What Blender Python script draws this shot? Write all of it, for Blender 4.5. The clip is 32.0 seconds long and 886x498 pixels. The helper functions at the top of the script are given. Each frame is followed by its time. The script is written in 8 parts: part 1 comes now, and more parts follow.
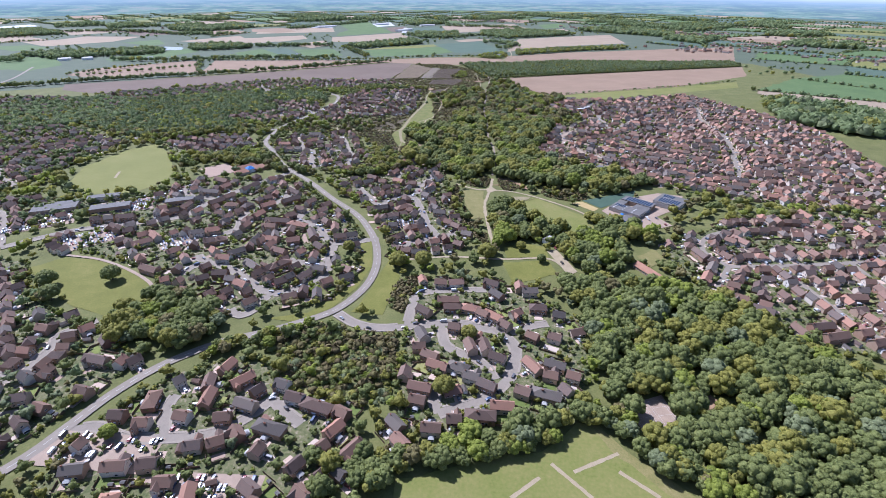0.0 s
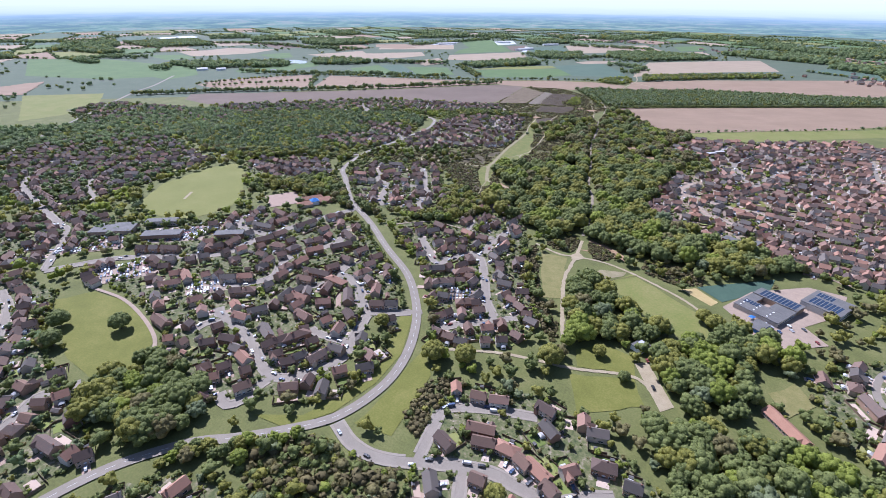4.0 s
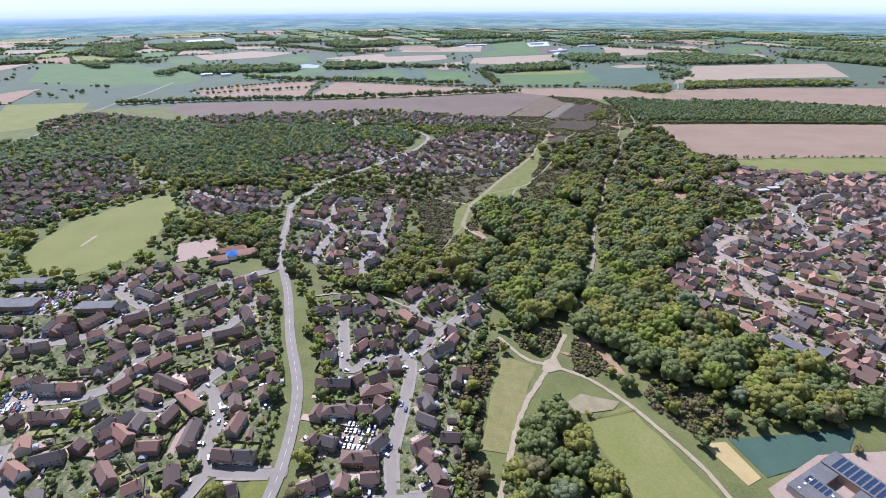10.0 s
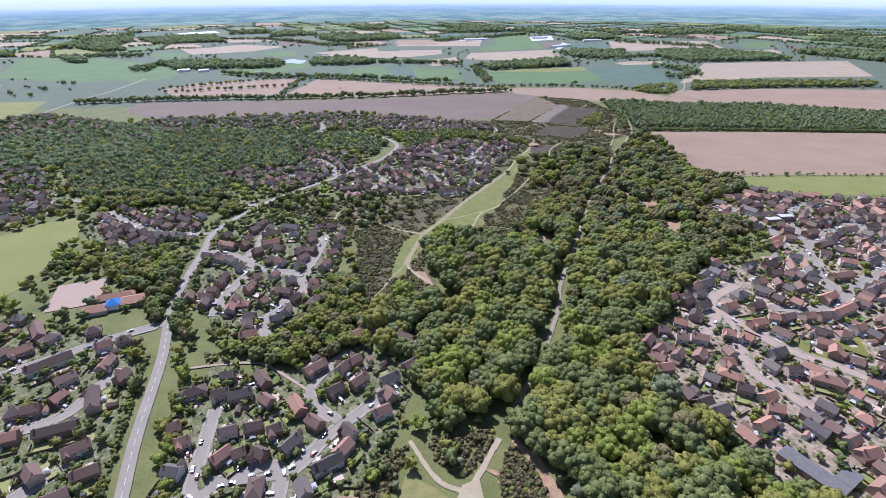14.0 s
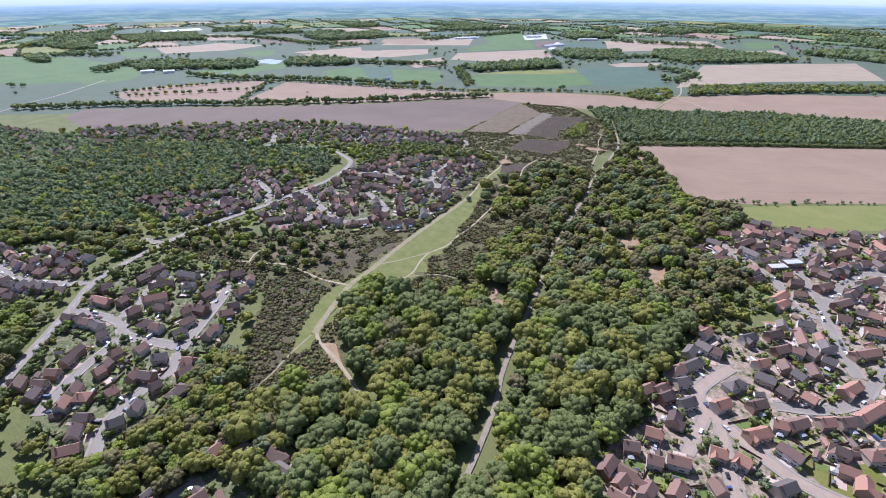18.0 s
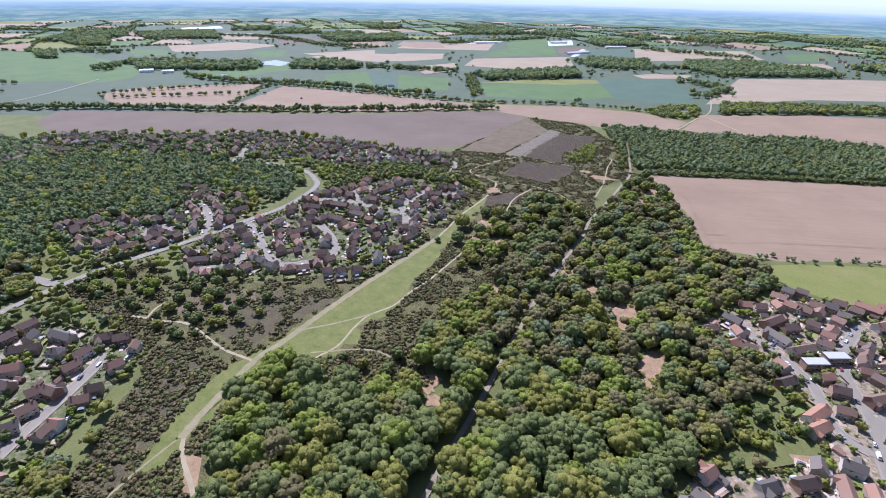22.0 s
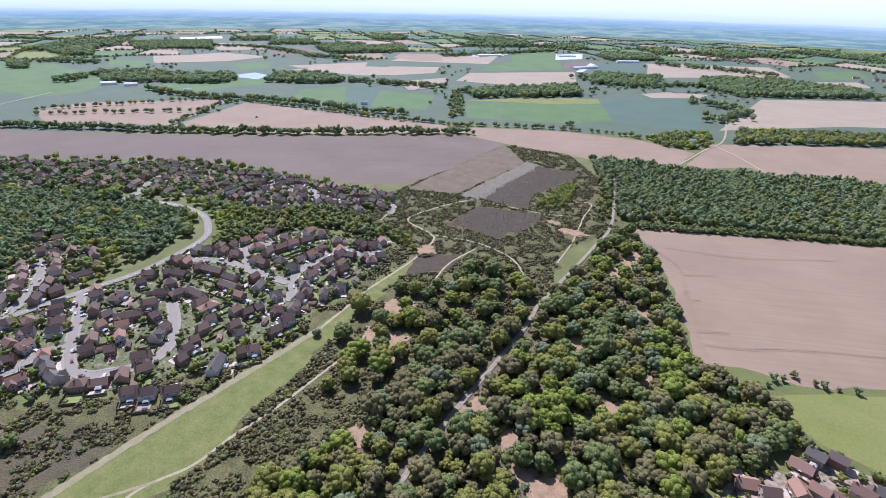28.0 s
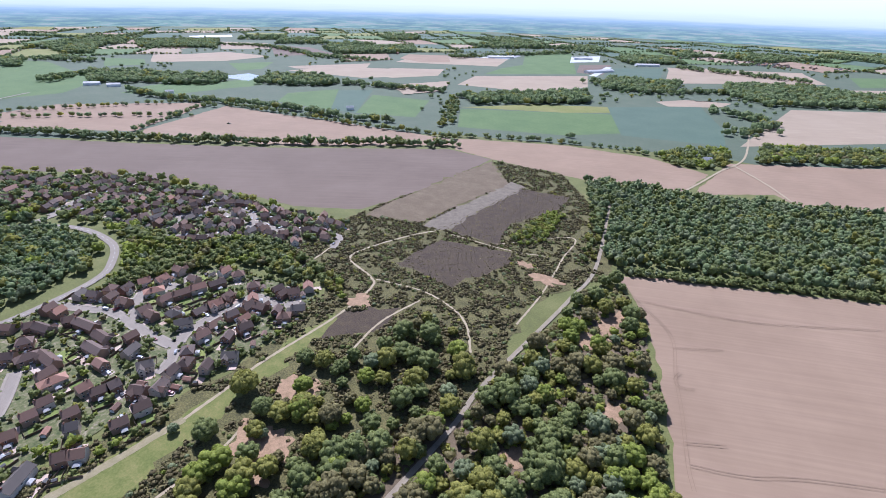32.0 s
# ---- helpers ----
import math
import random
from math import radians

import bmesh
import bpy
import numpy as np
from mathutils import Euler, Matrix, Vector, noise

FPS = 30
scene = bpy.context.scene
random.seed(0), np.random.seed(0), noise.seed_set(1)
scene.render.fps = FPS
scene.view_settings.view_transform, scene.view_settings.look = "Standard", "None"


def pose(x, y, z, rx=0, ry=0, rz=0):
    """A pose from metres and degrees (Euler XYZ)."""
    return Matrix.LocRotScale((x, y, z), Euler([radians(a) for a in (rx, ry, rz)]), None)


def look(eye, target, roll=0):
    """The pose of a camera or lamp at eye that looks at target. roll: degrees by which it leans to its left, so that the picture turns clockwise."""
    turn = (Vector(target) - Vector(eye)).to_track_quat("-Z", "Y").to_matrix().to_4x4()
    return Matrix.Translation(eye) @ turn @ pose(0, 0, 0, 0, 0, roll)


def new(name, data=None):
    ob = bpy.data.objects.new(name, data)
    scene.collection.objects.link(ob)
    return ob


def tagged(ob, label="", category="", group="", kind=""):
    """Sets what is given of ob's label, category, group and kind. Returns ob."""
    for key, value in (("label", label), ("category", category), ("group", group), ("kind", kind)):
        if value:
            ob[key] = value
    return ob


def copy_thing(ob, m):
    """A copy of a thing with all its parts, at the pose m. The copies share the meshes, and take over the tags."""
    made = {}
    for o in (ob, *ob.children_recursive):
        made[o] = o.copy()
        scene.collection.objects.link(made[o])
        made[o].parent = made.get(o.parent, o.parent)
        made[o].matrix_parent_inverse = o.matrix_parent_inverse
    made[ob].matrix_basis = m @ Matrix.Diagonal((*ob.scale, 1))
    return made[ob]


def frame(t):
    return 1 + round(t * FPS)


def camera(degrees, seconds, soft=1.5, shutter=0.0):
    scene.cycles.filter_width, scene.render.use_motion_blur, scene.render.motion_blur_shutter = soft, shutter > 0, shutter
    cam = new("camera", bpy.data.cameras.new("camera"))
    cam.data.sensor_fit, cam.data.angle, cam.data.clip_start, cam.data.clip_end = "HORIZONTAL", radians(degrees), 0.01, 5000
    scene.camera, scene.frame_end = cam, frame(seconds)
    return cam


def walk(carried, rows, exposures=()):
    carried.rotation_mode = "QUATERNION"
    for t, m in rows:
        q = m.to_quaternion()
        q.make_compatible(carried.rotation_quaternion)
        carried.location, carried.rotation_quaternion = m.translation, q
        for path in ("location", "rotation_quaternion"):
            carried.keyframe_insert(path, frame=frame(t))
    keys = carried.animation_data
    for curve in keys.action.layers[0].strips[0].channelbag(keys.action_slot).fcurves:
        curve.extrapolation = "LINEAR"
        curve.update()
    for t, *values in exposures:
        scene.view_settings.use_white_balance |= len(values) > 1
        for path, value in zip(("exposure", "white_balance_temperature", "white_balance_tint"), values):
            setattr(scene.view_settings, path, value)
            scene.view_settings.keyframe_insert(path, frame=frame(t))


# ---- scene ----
cam = camera(83.51, 32.0, soft=0.8)
PATH = [
    (0.0, look((-0.00, 0.00, 232.65), (-83.15, 431.79, -5.35), 0.25)),
    (0.5, look((1.36, 15.02, 233.38), (-98.44, 444.37, -2.62), 0.36)),
    (1.0, look((2.73, 30.06, 234.09), (-112.58, 456.79, 0.41), 0.49)),
    (1.5, look((4.10, 45.15, 234.76), (-124.65, 469.35, 3.50), 0.81)),
    (2.0, look((5.46, 60.40, 235.38), (-137.19, 481.60, 6.81), 0.95)),
    (2.5, look((6.76, 75.78, 235.93), (-148.82, 492.99, 8.49), 0.88)),
    (3.0, look((7.95, 91.18, 236.34), (-159.71, 503.78, 9.08), 0.47)),
    (3.5, look((9.03, 106.44, 236.55), (-168.35, 515.21, 9.74), 0.48)),
    (5.5, look((12.39, 167.34, 235.67), (-187.16, 565.85, 9.02), -0.04)),
    (6.0, look((13.09, 182.95, 235.40), (-189.13, 580.19, 8.90), -0.04)),
    (6.5, look((13.74, 198.69, 235.12), (-190.96, 594.69, 8.68), -0.09)),
    (7.0, look((14.29, 214.63, 234.86), (-192.54, 609.35, 8.11), -0.16)),
    (7.5, look((14.80, 230.62, 234.63), (-194.11, 623.75, 7.03), -0.27)),
    (8.0, look((15.26, 246.61, 234.43), (-195.90, 638.74, 7.18), -0.30)),
    (8.5, look((15.70, 262.54, 234.24), (-198.87, 653.15, 7.55), -0.23)),
    (9.0, look((16.16, 278.51, 234.05), (-200.82, 667.86, 7.49), -0.18)),
    (9.5, look((16.82, 294.31, 233.83), (-202.09, 682.65, 7.40), -0.27)),
    (10.0, look((17.68, 310.04, 233.61), (-202.07, 697.71, 6.84), -0.29)),
    (10.5, look((18.68, 325.75, 233.39), (-201.74, 712.38, 5.51), -0.36)),
    (11.0, look((19.66, 341.49, 233.17), (-200.18, 727.70, 4.01), -0.38)),
    (11.5, look((20.57, 357.09, 232.97), (-199.22, 742.45, 2.35), -0.51)),
    (12.0, look((21.36, 372.63, 232.80), (-197.38, 757.71, 0.71), -0.50)),
    (12.5, look((21.95, 388.29, 232.63), (-197.55, 772.27, -0.57), -0.45)),
    (13.0, look((22.34, 404.12, 232.43), (-198.63, 786.92, -1.31), -0.15)),
    (13.5, look((22.55, 419.98, 232.15), (-201.45, 801.27, -1.17), -0.21)),
    (15.5, look((20.92, 483.93, 230.66), (-208.35, 863.82, 0.17), 0.02)),
    (16.0, look((20.55, 499.41, 230.50), (-206.63, 880.01, -0.86), 0.01)),
    (16.5, look((20.26, 514.81, 230.44), (-205.40, 895.65, -2.01), -0.08)),
    (17.0, look((20.02, 530.33, 230.51), (-204.74, 911.32, -2.59), -0.04)),
    (17.5, look((19.83, 545.86, 230.65), (-205.73, 925.85, -3.29), 0.01)),
    (18.0, look((19.70, 561.45, 230.80), (-206.91, 940.17, -4.19), -0.01)),
    (18.5, look((19.60, 577.07, 230.86), (-209.79, 953.67, -4.82), 0.01)),
    (19.0, look((19.47, 592.72, 230.84), (-213.82, 967.60, -3.77), 0.12)),
    (19.5, look((19.30, 608.30, 230.72), (-217.69, 980.97, -3.68), 0.10)),
    (20.0, look((19.01, 623.88, 230.54), (-220.99, 994.91, -3.41), 0.15)),
    (20.5, look((18.60, 639.47, 230.32), (-223.01, 1009.14, -4.13), 0.30)),
    (21.0, look((18.02, 655.23, 230.04), (-224.71, 1024.15, -4.43), 0.60)),
    (21.5, look((17.37, 670.92, 229.69), (-227.17, 1038.44, -5.10), 0.85)),
    (22.0, look((16.66, 686.60, 229.26), (-230.98, 1052.77, -4.38), 0.96)),
    (22.5, look((15.89, 702.19, 228.74), (-235.35, 1066.93, -3.31), 0.99)),
    (23.0, look((15.05, 717.75, 228.11), (-239.75, 1081.40, -1.76), 1.11)),
    (23.5, look((14.13, 733.17, 227.44), (-242.78, 1095.84, -1.61), 1.19)),
    (24.0, look((13.24, 748.59, 226.71), (-245.29, 1111.17, -0.67), 1.25)),
    (24.5, look((12.47, 764.09, 225.96), (-247.09, 1126.88, 0.11), 1.29)),
    (25.0, look((11.78, 779.73, 225.27), (-249.57, 1142.86, 2.04), 1.25)),
    (25.5, look((11.21, 795.34, 224.67), (-251.52, 1158.30, 2.78), 1.30)),
    (27.5, look((9.29, 857.49, 222.72), (-256.50, 1217.00, -1.15), 1.25)),
    (28.0, look((8.58, 872.87, 222.33), (-256.77, 1231.69, -3.14), 1.21)),
    (28.5, look((7.81, 888.18, 222.00), (-258.08, 1245.28, -5.55), 1.20)),
    (29.0, look((6.97, 903.43, 221.70), (-259.58, 1259.66, -6.45), 1.29)),
    (29.5, look((5.99, 918.57, 221.40), (-261.58, 1273.63, -7.38), 1.30)),
    (30.0, look((4.80, 933.71, 221.11), (-264.80, 1287.96, -6.53), 1.41)),
    (30.5, look((3.49, 948.85, 220.82), (-268.82, 1301.23, -6.50), 1.45)),
    (31.0, look((2.20, 964.06, 220.52), (-272.93, 1314.63, -6.20), 1.47)),
    (31.5, look((1.04, 979.20, 220.19), (-277.39, 1327.28, -6.33), 1.45)),
    (32.0, look((0.00, 994.31, 219.83), (-281.10, 1340.56, -6.21), 1.47)),
]
walk(cam, PATH, [(0.0, 0.70, 5300, 22), (32.0, 0.70, 5300, 22)])

# ---- daylight ----
SUN_EL, SUN_AZ = radians(50), radians(302)
world = bpy.data.worlds.new("sky")
scene.world = world
world.use_nodes = True
wn = world.node_tree.nodes
wl = world.node_tree.links
sky = wn.new("ShaderNodeTexSky")
sky.sky_type = "NISHITA"
sky.sun_disc = False
sky.sun_elevation = SUN_EL
sky.sun_rotation = SUN_AZ
sky.air_density = 1.0
sky.dust_density = 0.8
wl.new(sky.outputs["Color"], wn["Background"].inputs["Color"])
wn["Background"].inputs["Strength"].default_value = 0.080
sun_data = bpy.data.lights.new("sun", "SUN")
sun_data.energy = 5.0
sun_data.angle = radians(0.55)
sun_data.color = (1.0, 0.965, 0.91)
sun_way = Vector((math.sin(SUN_AZ) * math.cos(SUN_EL), math.cos(SUN_AZ) * math.cos(SUN_EL), math.sin(SUN_EL)))
sun = new("sun", sun_data)
sun.matrix_world = look(sun_way * 900, (0, 0, 0))


# ---- materials ----
def material(name, stops, size=8.0, fine=0.8, rough=0.9, bump=0.0, vary=0.0, metal=0.0, spec=0.25, hue=0.0, contrast=0.5, fine_amt=0.4, thin=0.0, grain=None, stepped=False):
    """A surface whose colour wanders between the given stops on a coarse and a fine scale, in metres."""
    m = bpy.data.materials.new(name)
    m.use_nodes = True
    n, l = m.node_tree.nodes, m.node_tree.links
    b = n["Principled BSDF"]
    b.inputs["Roughness"].default_value = rough
    b.inputs["Metallic"].default_value = metal
    b.inputs["Specular IOR Level"].default_value = spec
    geo = n.new("ShaderNodeNewGeometry")
    big = n.new("ShaderNodeTexNoise")
    big.inputs["Scale"].default_value = 1.0 / size
    big.inputs["Detail"].default_value = 4.0
    big.inputs["Roughness"].default_value = 0.65
    where = geo.outputs["Position"]
    if grain:
        turn = n.new("ShaderNodeMapping")
        turn.vector_type = "TEXTURE"
        turn.inputs["Rotation"].default_value = (0, 0, radians(grain[0]))
        turn.inputs["Scale"].default_value = (grain[1], 1, 1)
        l.new(where, turn.inputs["Vector"])
        where = turn.outputs["Vector"]
    l.new(geo.outputs["Position"], big.inputs["Vector"])
    small = n.new("ShaderNodeTexNoise")
    small.inputs["Scale"].default_value = 1.0 / fine
    small.inputs["Detail"].default_value = 3.0
    l.new(where, small.inputs["Vector"])
    add = n.new("ShaderNodeMix")
    add.inputs[0].default_value = fine_amt
    l.new(big.outputs["Fac"], add.inputs[2])
    l.new(small.outputs["Fac"], add.inputs[3])
    fac = add.outputs[0]
    if vary > 0:
        info = n.new("ShaderNodeObjectInfo")
        tot = n.new("ShaderNodeMath")
        tot.operation = "ADD"
        l.new(info.outputs["Random"], tot.inputs[0])
        l.new(geo.outputs["Random Per Island"], tot.inputs[1])
        fr = n.new("ShaderNodeMath")
        fr.operation = "FRACT"
        l.new(tot.outputs[0], fr.inputs[0])
        mx = n.new("ShaderNodeMix")
        mx.inputs[0].default_value = vary
        l.new(fac, mx.inputs[2])
        l.new(fr.outputs[0], mx.inputs[3])
        fac = mx.outputs[0]
    ramp = n.new("ShaderNodeValToRGB")
    cr = ramp.color_ramp
    cr.interpolation = "CONSTANT" if stepped else "LINEAR"
    lo, hi = (0.5 - contrast / 2, 0.5 + contrast / 2) if vary == 0 else (0.5 - contrast / 2 - vary * 0.25, 0.5 + contrast / 2 + vary * 0.25)
    lo, hi = max(lo, 0.0), min(hi, 1.0)
    while len(cr.elements) < len(stops):
        cr.elements.new(0.5)
    for i, c in enumerate(stops):
        cr.elements[i].position = lo + (hi - lo) * i / max(1, len(stops) - 1)
        cr.elements[i].color = (*c, 1)
    l.new(fac, ramp.inputs["Fac"])
    l.new(ramp.outputs["Color"], b.inputs["Base Color"])
    if thin > 0:
        tl = n.new("ShaderNodeBsdfTranslucent")
        mixer = n.new("ShaderNodeMixShader")
        mixer.inputs["Fac"].default_value = thin
        l.new(ramp.outputs["Color"], tl.inputs["Color"])
        l.new(b.outputs["BSDF"], mixer.inputs[1])
        l.new(tl.outputs["BSDF"], mixer.inputs[2])
        l.new(mixer.outputs["Shader"], n["Material Output"].inputs["Surface"])
    if bump > 0:
        bp = n.new("ShaderNodeBump")
        bp.inputs["Strength"].default_value = 1.0
        bp.inputs["Distance"].default_value = bump
        l.new(small.outputs["Fac"], bp.inputs["Height"])
        l.new(bp.outputs["Normal"], b.inputs["Normal"])
    return m


M = {}
M["rough_grass"] = material("rough_grass", [(0.066, 0.069, 0.022), (0.110, 0.115, 0.034), (0.166, 0.152, 0.059)], 25, 1.5, bump=0.25)
M["lawn"] = material("lawn", [(0.088, 0.091, 0.017), (0.129, 0.129, 0.025), (0.191, 0.167, 0.049)], 22, 1.2, bump=0.05)
M["meadow"] = material("meadow", [(0.082, 0.098, 0.022), (0.135, 0.146, 0.034), (0.172, 0.162, 0.050), (0.222, 0.192, 0.078)], 40, 2.0, bump=0.05)
M["pitch"] = material("pitch", [(0.121, 0.125, 0.030), (0.154, 0.154, 0.040), (0.191, 0.179, 0.058)], 45, 2.0, bump=0.03)
M["ride"] = material("ride", [(0.064, 0.078, 0.020), (0.104, 0.118, 0.027), (0.150, 0.143, 0.043), (0.205, 0.174, 0.072)], 9, 1.2, bump=0.12)
M["dry_meadow"] = material("dry_meadow", [(0.108, 0.110, 0.032), (0.167, 0.150, 0.052), (0.238, 0.190, 0.086)], 9, 1.0, bump=0.12)
M["worn_grass"] = material("worn_grass", [(0.150, 0.130, 0.062), (0.215, 0.180, 0.100), (0.285, 0.230, 0.150)], 7, 0.9, bump=0.05)
M["estate_ground"] = material("estate_ground", [(0.030, 0.041, 0.016), (0.054, 0.067, 0.024), (0.088, 0.097, 0.036), (0.130, 0.124, 0.058), (0.215, 0.180, 0.122), (0.330, 0.275, 0.212)], 5, 1.8, bump=0.15, contrast=0.42, fine_amt=0.35)
M["lane_paint"] = material("lane_paint", [(0.36, 0.35, 0.33), (0.52, 0.51, 0.48)], 1.5, 0.2)
M["heath"] = material("heath", [(0.042, 0.038, 0.016), (0.066, 0.059, 0.022), (0.092, 0.083, 0.029), (0.124, 0.108, 0.037), (0.165, 0.135, 0.062)], 10, 1.1, bump=0.7, contrast=0.34, fine_amt=0.6)
M["heather"] = material("heather", [(0.030, 0.021, 0.015), (0.050, 0.035, 0.023), (0.073, 0.052, 0.030), (0.088, 0.067, 0.031)], 9, 0.9, bump=0.7, contrast=0.4, fine_amt=0.6)
M["brush"] = material("brush", [(0.046, 0.036, 0.021), (0.070, 0.055, 0.030), (0.098, 0.078, 0.040), (0.126, 0.104, 0.048)], 9, 0.9, bump=0.7, contrast=0.4, fine_amt=0.6)
M["bracken"] = material("bracken", [(0.078, 0.056, 0.032), (0.120, 0.088, 0.052), (0.168, 0.130, 0.078)], 16, 1.4, bump=0.3)
M["cut_heath"] = material("cut_heath", [(0.090, 0.072, 0.050), (0.138, 0.112, 0.080), (0.190, 0.158, 0.116)], 7, 1.0, bump=0.1, contrast=0.4)
M["plough"] = material("plough", [(0.104, 0.074, 0.054), (0.128, 0.093, 0.068), (0.152, 0.112, 0.084)], 90, 2.2, bump=0.1, grain=(38, 60), contrast=0.4)
M["seedbed"] = material("seedbed", [(0.190, 0.129, 0.082), (0.223, 0.153, 0.099), (0.257, 0.180, 0.118)], 70, 2.4, bump=0.06, grain=(27, 60), contrast=0.4)
M["wheel_soil"] = material("wheel_soil", [(0.172, 0.117, 0.074), (0.200, 0.138, 0.089)], 20, 2.0)
M["stubble"] = material("stubble", [(0.223, 0.170, 0.112), (0.265, 0.203, 0.137), (0.306, 0.244, 0.170)], 80, 4.0, grain=(50, 30))
M["crop_green"] = material("crop_green", [(0.058, 0.098, 0.034), (0.082, 0.126, 0.042), (0.109, 0.150, 0.054)], 60, 5.0)
# dark far crops, their blue being distance haze painted into the green
M["crop_hazed"] = material("crop_hazed", [(0.056, 0.085, 0.059), (0.070, 0.104, 0.070), (0.085, 0.118, 0.078)], 60, 5.0)
M["asphalt"] = material("asphalt", [(0.168, 0.142, 0.112), (0.208, 0.177, 0.141), (0.250, 0.213, 0.170)], 12, 0.7, rough=0.85)
M["paving"] = material("paving", [(0.220, 0.165, 0.122), (0.280, 0.210, 0.155), (0.335, 0.256, 0.192)], 6, 0.5, rough=0.85)
M["slabs"] = material("slabs", [(0.190, 0.160, 0.126), (0.236, 0.200, 0.158), (0.280, 0.238, 0.190)], 5, 0.6, rough=0.85)
M["court_ground"] = material("court_ground", [(0.050, 0.058, 0.025), (0.110, 0.106, 0.050), (0.225, 0.170, 0.118), (0.310, 0.230, 0.166), (0.400, 0.310, 0.236)], 5, 1.8, bump=0.1, contrast=0.42, fine_amt=0.35)
M["track_stone"] = material("track_stone", [(0.165, 0.135, 0.095), (0.220, 0.182, 0.130), (0.290, 0.240, 0.172)], 5, 0.7, rough=0.95, bump=0.06)
M["sand"] = material("sand", [(0.225, 0.178, 0.108), (0.285, 0.230, 0.146), (0.345, 0.285, 0.190)], 6, 0.8)
M["red_sand"] = material("red_sand", [(0.130, 0.096, 0.048), (0.215, 0.140, 0.080), (0.295, 0.190, 0.112), (0.345, 0.238, 0.150)], 5, 0.7, bump=0.2)
M["ochre_turf"] = material("ochre_turf", [(0.29, 0.215, 0.085), (0.345, 0.260, 0.112), (0.395, 0.305, 0.145)], 8, 1.0)
M["astro"] = material("astro", [(0.038, 0.068, 0.046), (0.050, 0.084, 0.056), (0.062, 0.100, 0.066)], 14, 1.0)
M["water"] = material("water", [(0.10, 0.16, 0.2), (0.13, 0.19, 0.23)], 30, 5, rough=0.08, spec=0.6)
M["roof"] = material("roof", [(0.072, 0.051, 0.042), (0.098, 0.067, 0.053), (0.138, 0.088, 0.065), (0.185, 0.112, 0.078), (0.118, 0.091, 0.077), (0.235, 0.132, 0.086)], 1.6, 0.25, rough=0.8, bump=0.04, vary=0.75, contrast=0.5)
M["brick"] = material("brick", [(0.17, 0.095, 0.068), (0.24, 0.140, 0.098), (0.32, 0.215, 0.15), (0.44, 0.35, 0.27), (0.66, 0.62, 0.55)], 1.6, 0.2, vary=0.7)
M["roof_red"] = material("roof_red", [(0.130, 0.085, 0.065), (0.185, 0.112, 0.082), (0.240, 0.135, 0.094), (0.305, 0.162, 0.108), (0.170, 0.122, 0.098)], 1.6, 0.25, rough=0.8, bump=0.04, vary=0.75, contrast=0.5)
M["brick_pale"] = material("brick_pale", [(0.24, 0.13, 0.088), (0.34, 0.24, 0.165), (0.46, 0.39, 0.31), (0.62, 0.59, 0.54)], 1.6, 0.2, vary=0.7)
M["brickwork"] = material("brickwork", [(0.20, 0.10, 0.07), (0.28, 0.15, 0.10)], 1.0, 0.15, vary=0.4)
M["glass"] = material("glass", [(0.02, 0.025, 0.03), (0.04, 0.045, 0.05)], 2, 0.5, rough=0.06, spec=0.8)
M["flat_roof"] = material("flat_roof", [(0.081, 0.076, 0.073), (0.118, 0.111, 0.103), (0.155, 0.143, 0.131)], 8, 1.0, rough=0.8)
M["white_roof"] = material("white_roof", [(0.340, 0.333, 0.319), (0.422, 0.408, 0.394)], 5, 0.8, rough=0.6)
M["solar"] = material("solar", [(0.020, 0.032, 0.056), (0.035, 0.054, 0.091)], 3, 0.6, rough=0.15, spec=0.7)
M["blue_paint"] = material("blue_paint", [(0.03, 0.13, 0.36), (0.05, 0.18, 0.45)], 3, 0.5, rough=0.5)
M["terracotta"] = material("terracotta", [(0.225, 0.112, 0.070), (0.290, 0.152, 0.098), (0.335, 0.190, 0.126)], 6, 0.4, rough=0.8, bump=0.04)
M["car_paint"] = material("car_paint", [(0.62, 0.62, 0.62), (0.03, 0.03, 0.032), (0.3, 0.31, 0.32), (0.72, 0.72, 0.7), (0.10, 0.10, 0.105), (0.05, 0.08, 0.15), (0.45, 0.45, 0.46), (0.20, 0.05, 0.045), (0.7, 0.7, 0.69)], 3, 0.5, rough=0.3, spec=0.6, vary=0.97, contrast=0.52, stepped=True)
M["tyre"] = material("tyre", [(0.02, 0.02, 0.02), (0.035, 0.035, 0.035)], 1, 0.1, rough=0.9)
M["timber"] = material("timber", [(0.13, 0.09, 0.06), (0.24, 0.18, 0.125)], 3, 0.3, vary=0.5)
M["drive"] = material("drive", [(0.260, 0.185, 0.138), (0.350, 0.256, 0.194), (0.440, 0.335, 0.262), (0.400, 0.340, 0.285)], 5, 0.5, vary=0.7, contrast=0.5)
M["garden_lawn"] = material("garden_lawn", [(0.081, 0.107, 0.025), (0.119, 0.149, 0.035), (0.173, 0.191, 0.050), (0.238, 0.209, 0.090)], 6, 0.8, vary=0.7, contrast=0.5)
M["white_paint"] = material("white_paint", [(0.68, 0.67, 0.64), (0.8, 0.79, 0.77)], 2, 0.3, rough=0.5)
M["door"] = material("door", [(0.12, 0.05, 0.03), (0.06, 0.09, 0.12), (0.35, 0.33, 0.3)], 2, 0.3, rough=0.5, vary=0.8)
M["fence"] = material("fence", [(0.10, 0.065, 0.04), (0.20, 0.145, 0.10)], 3, 0.4, vary=0.4)
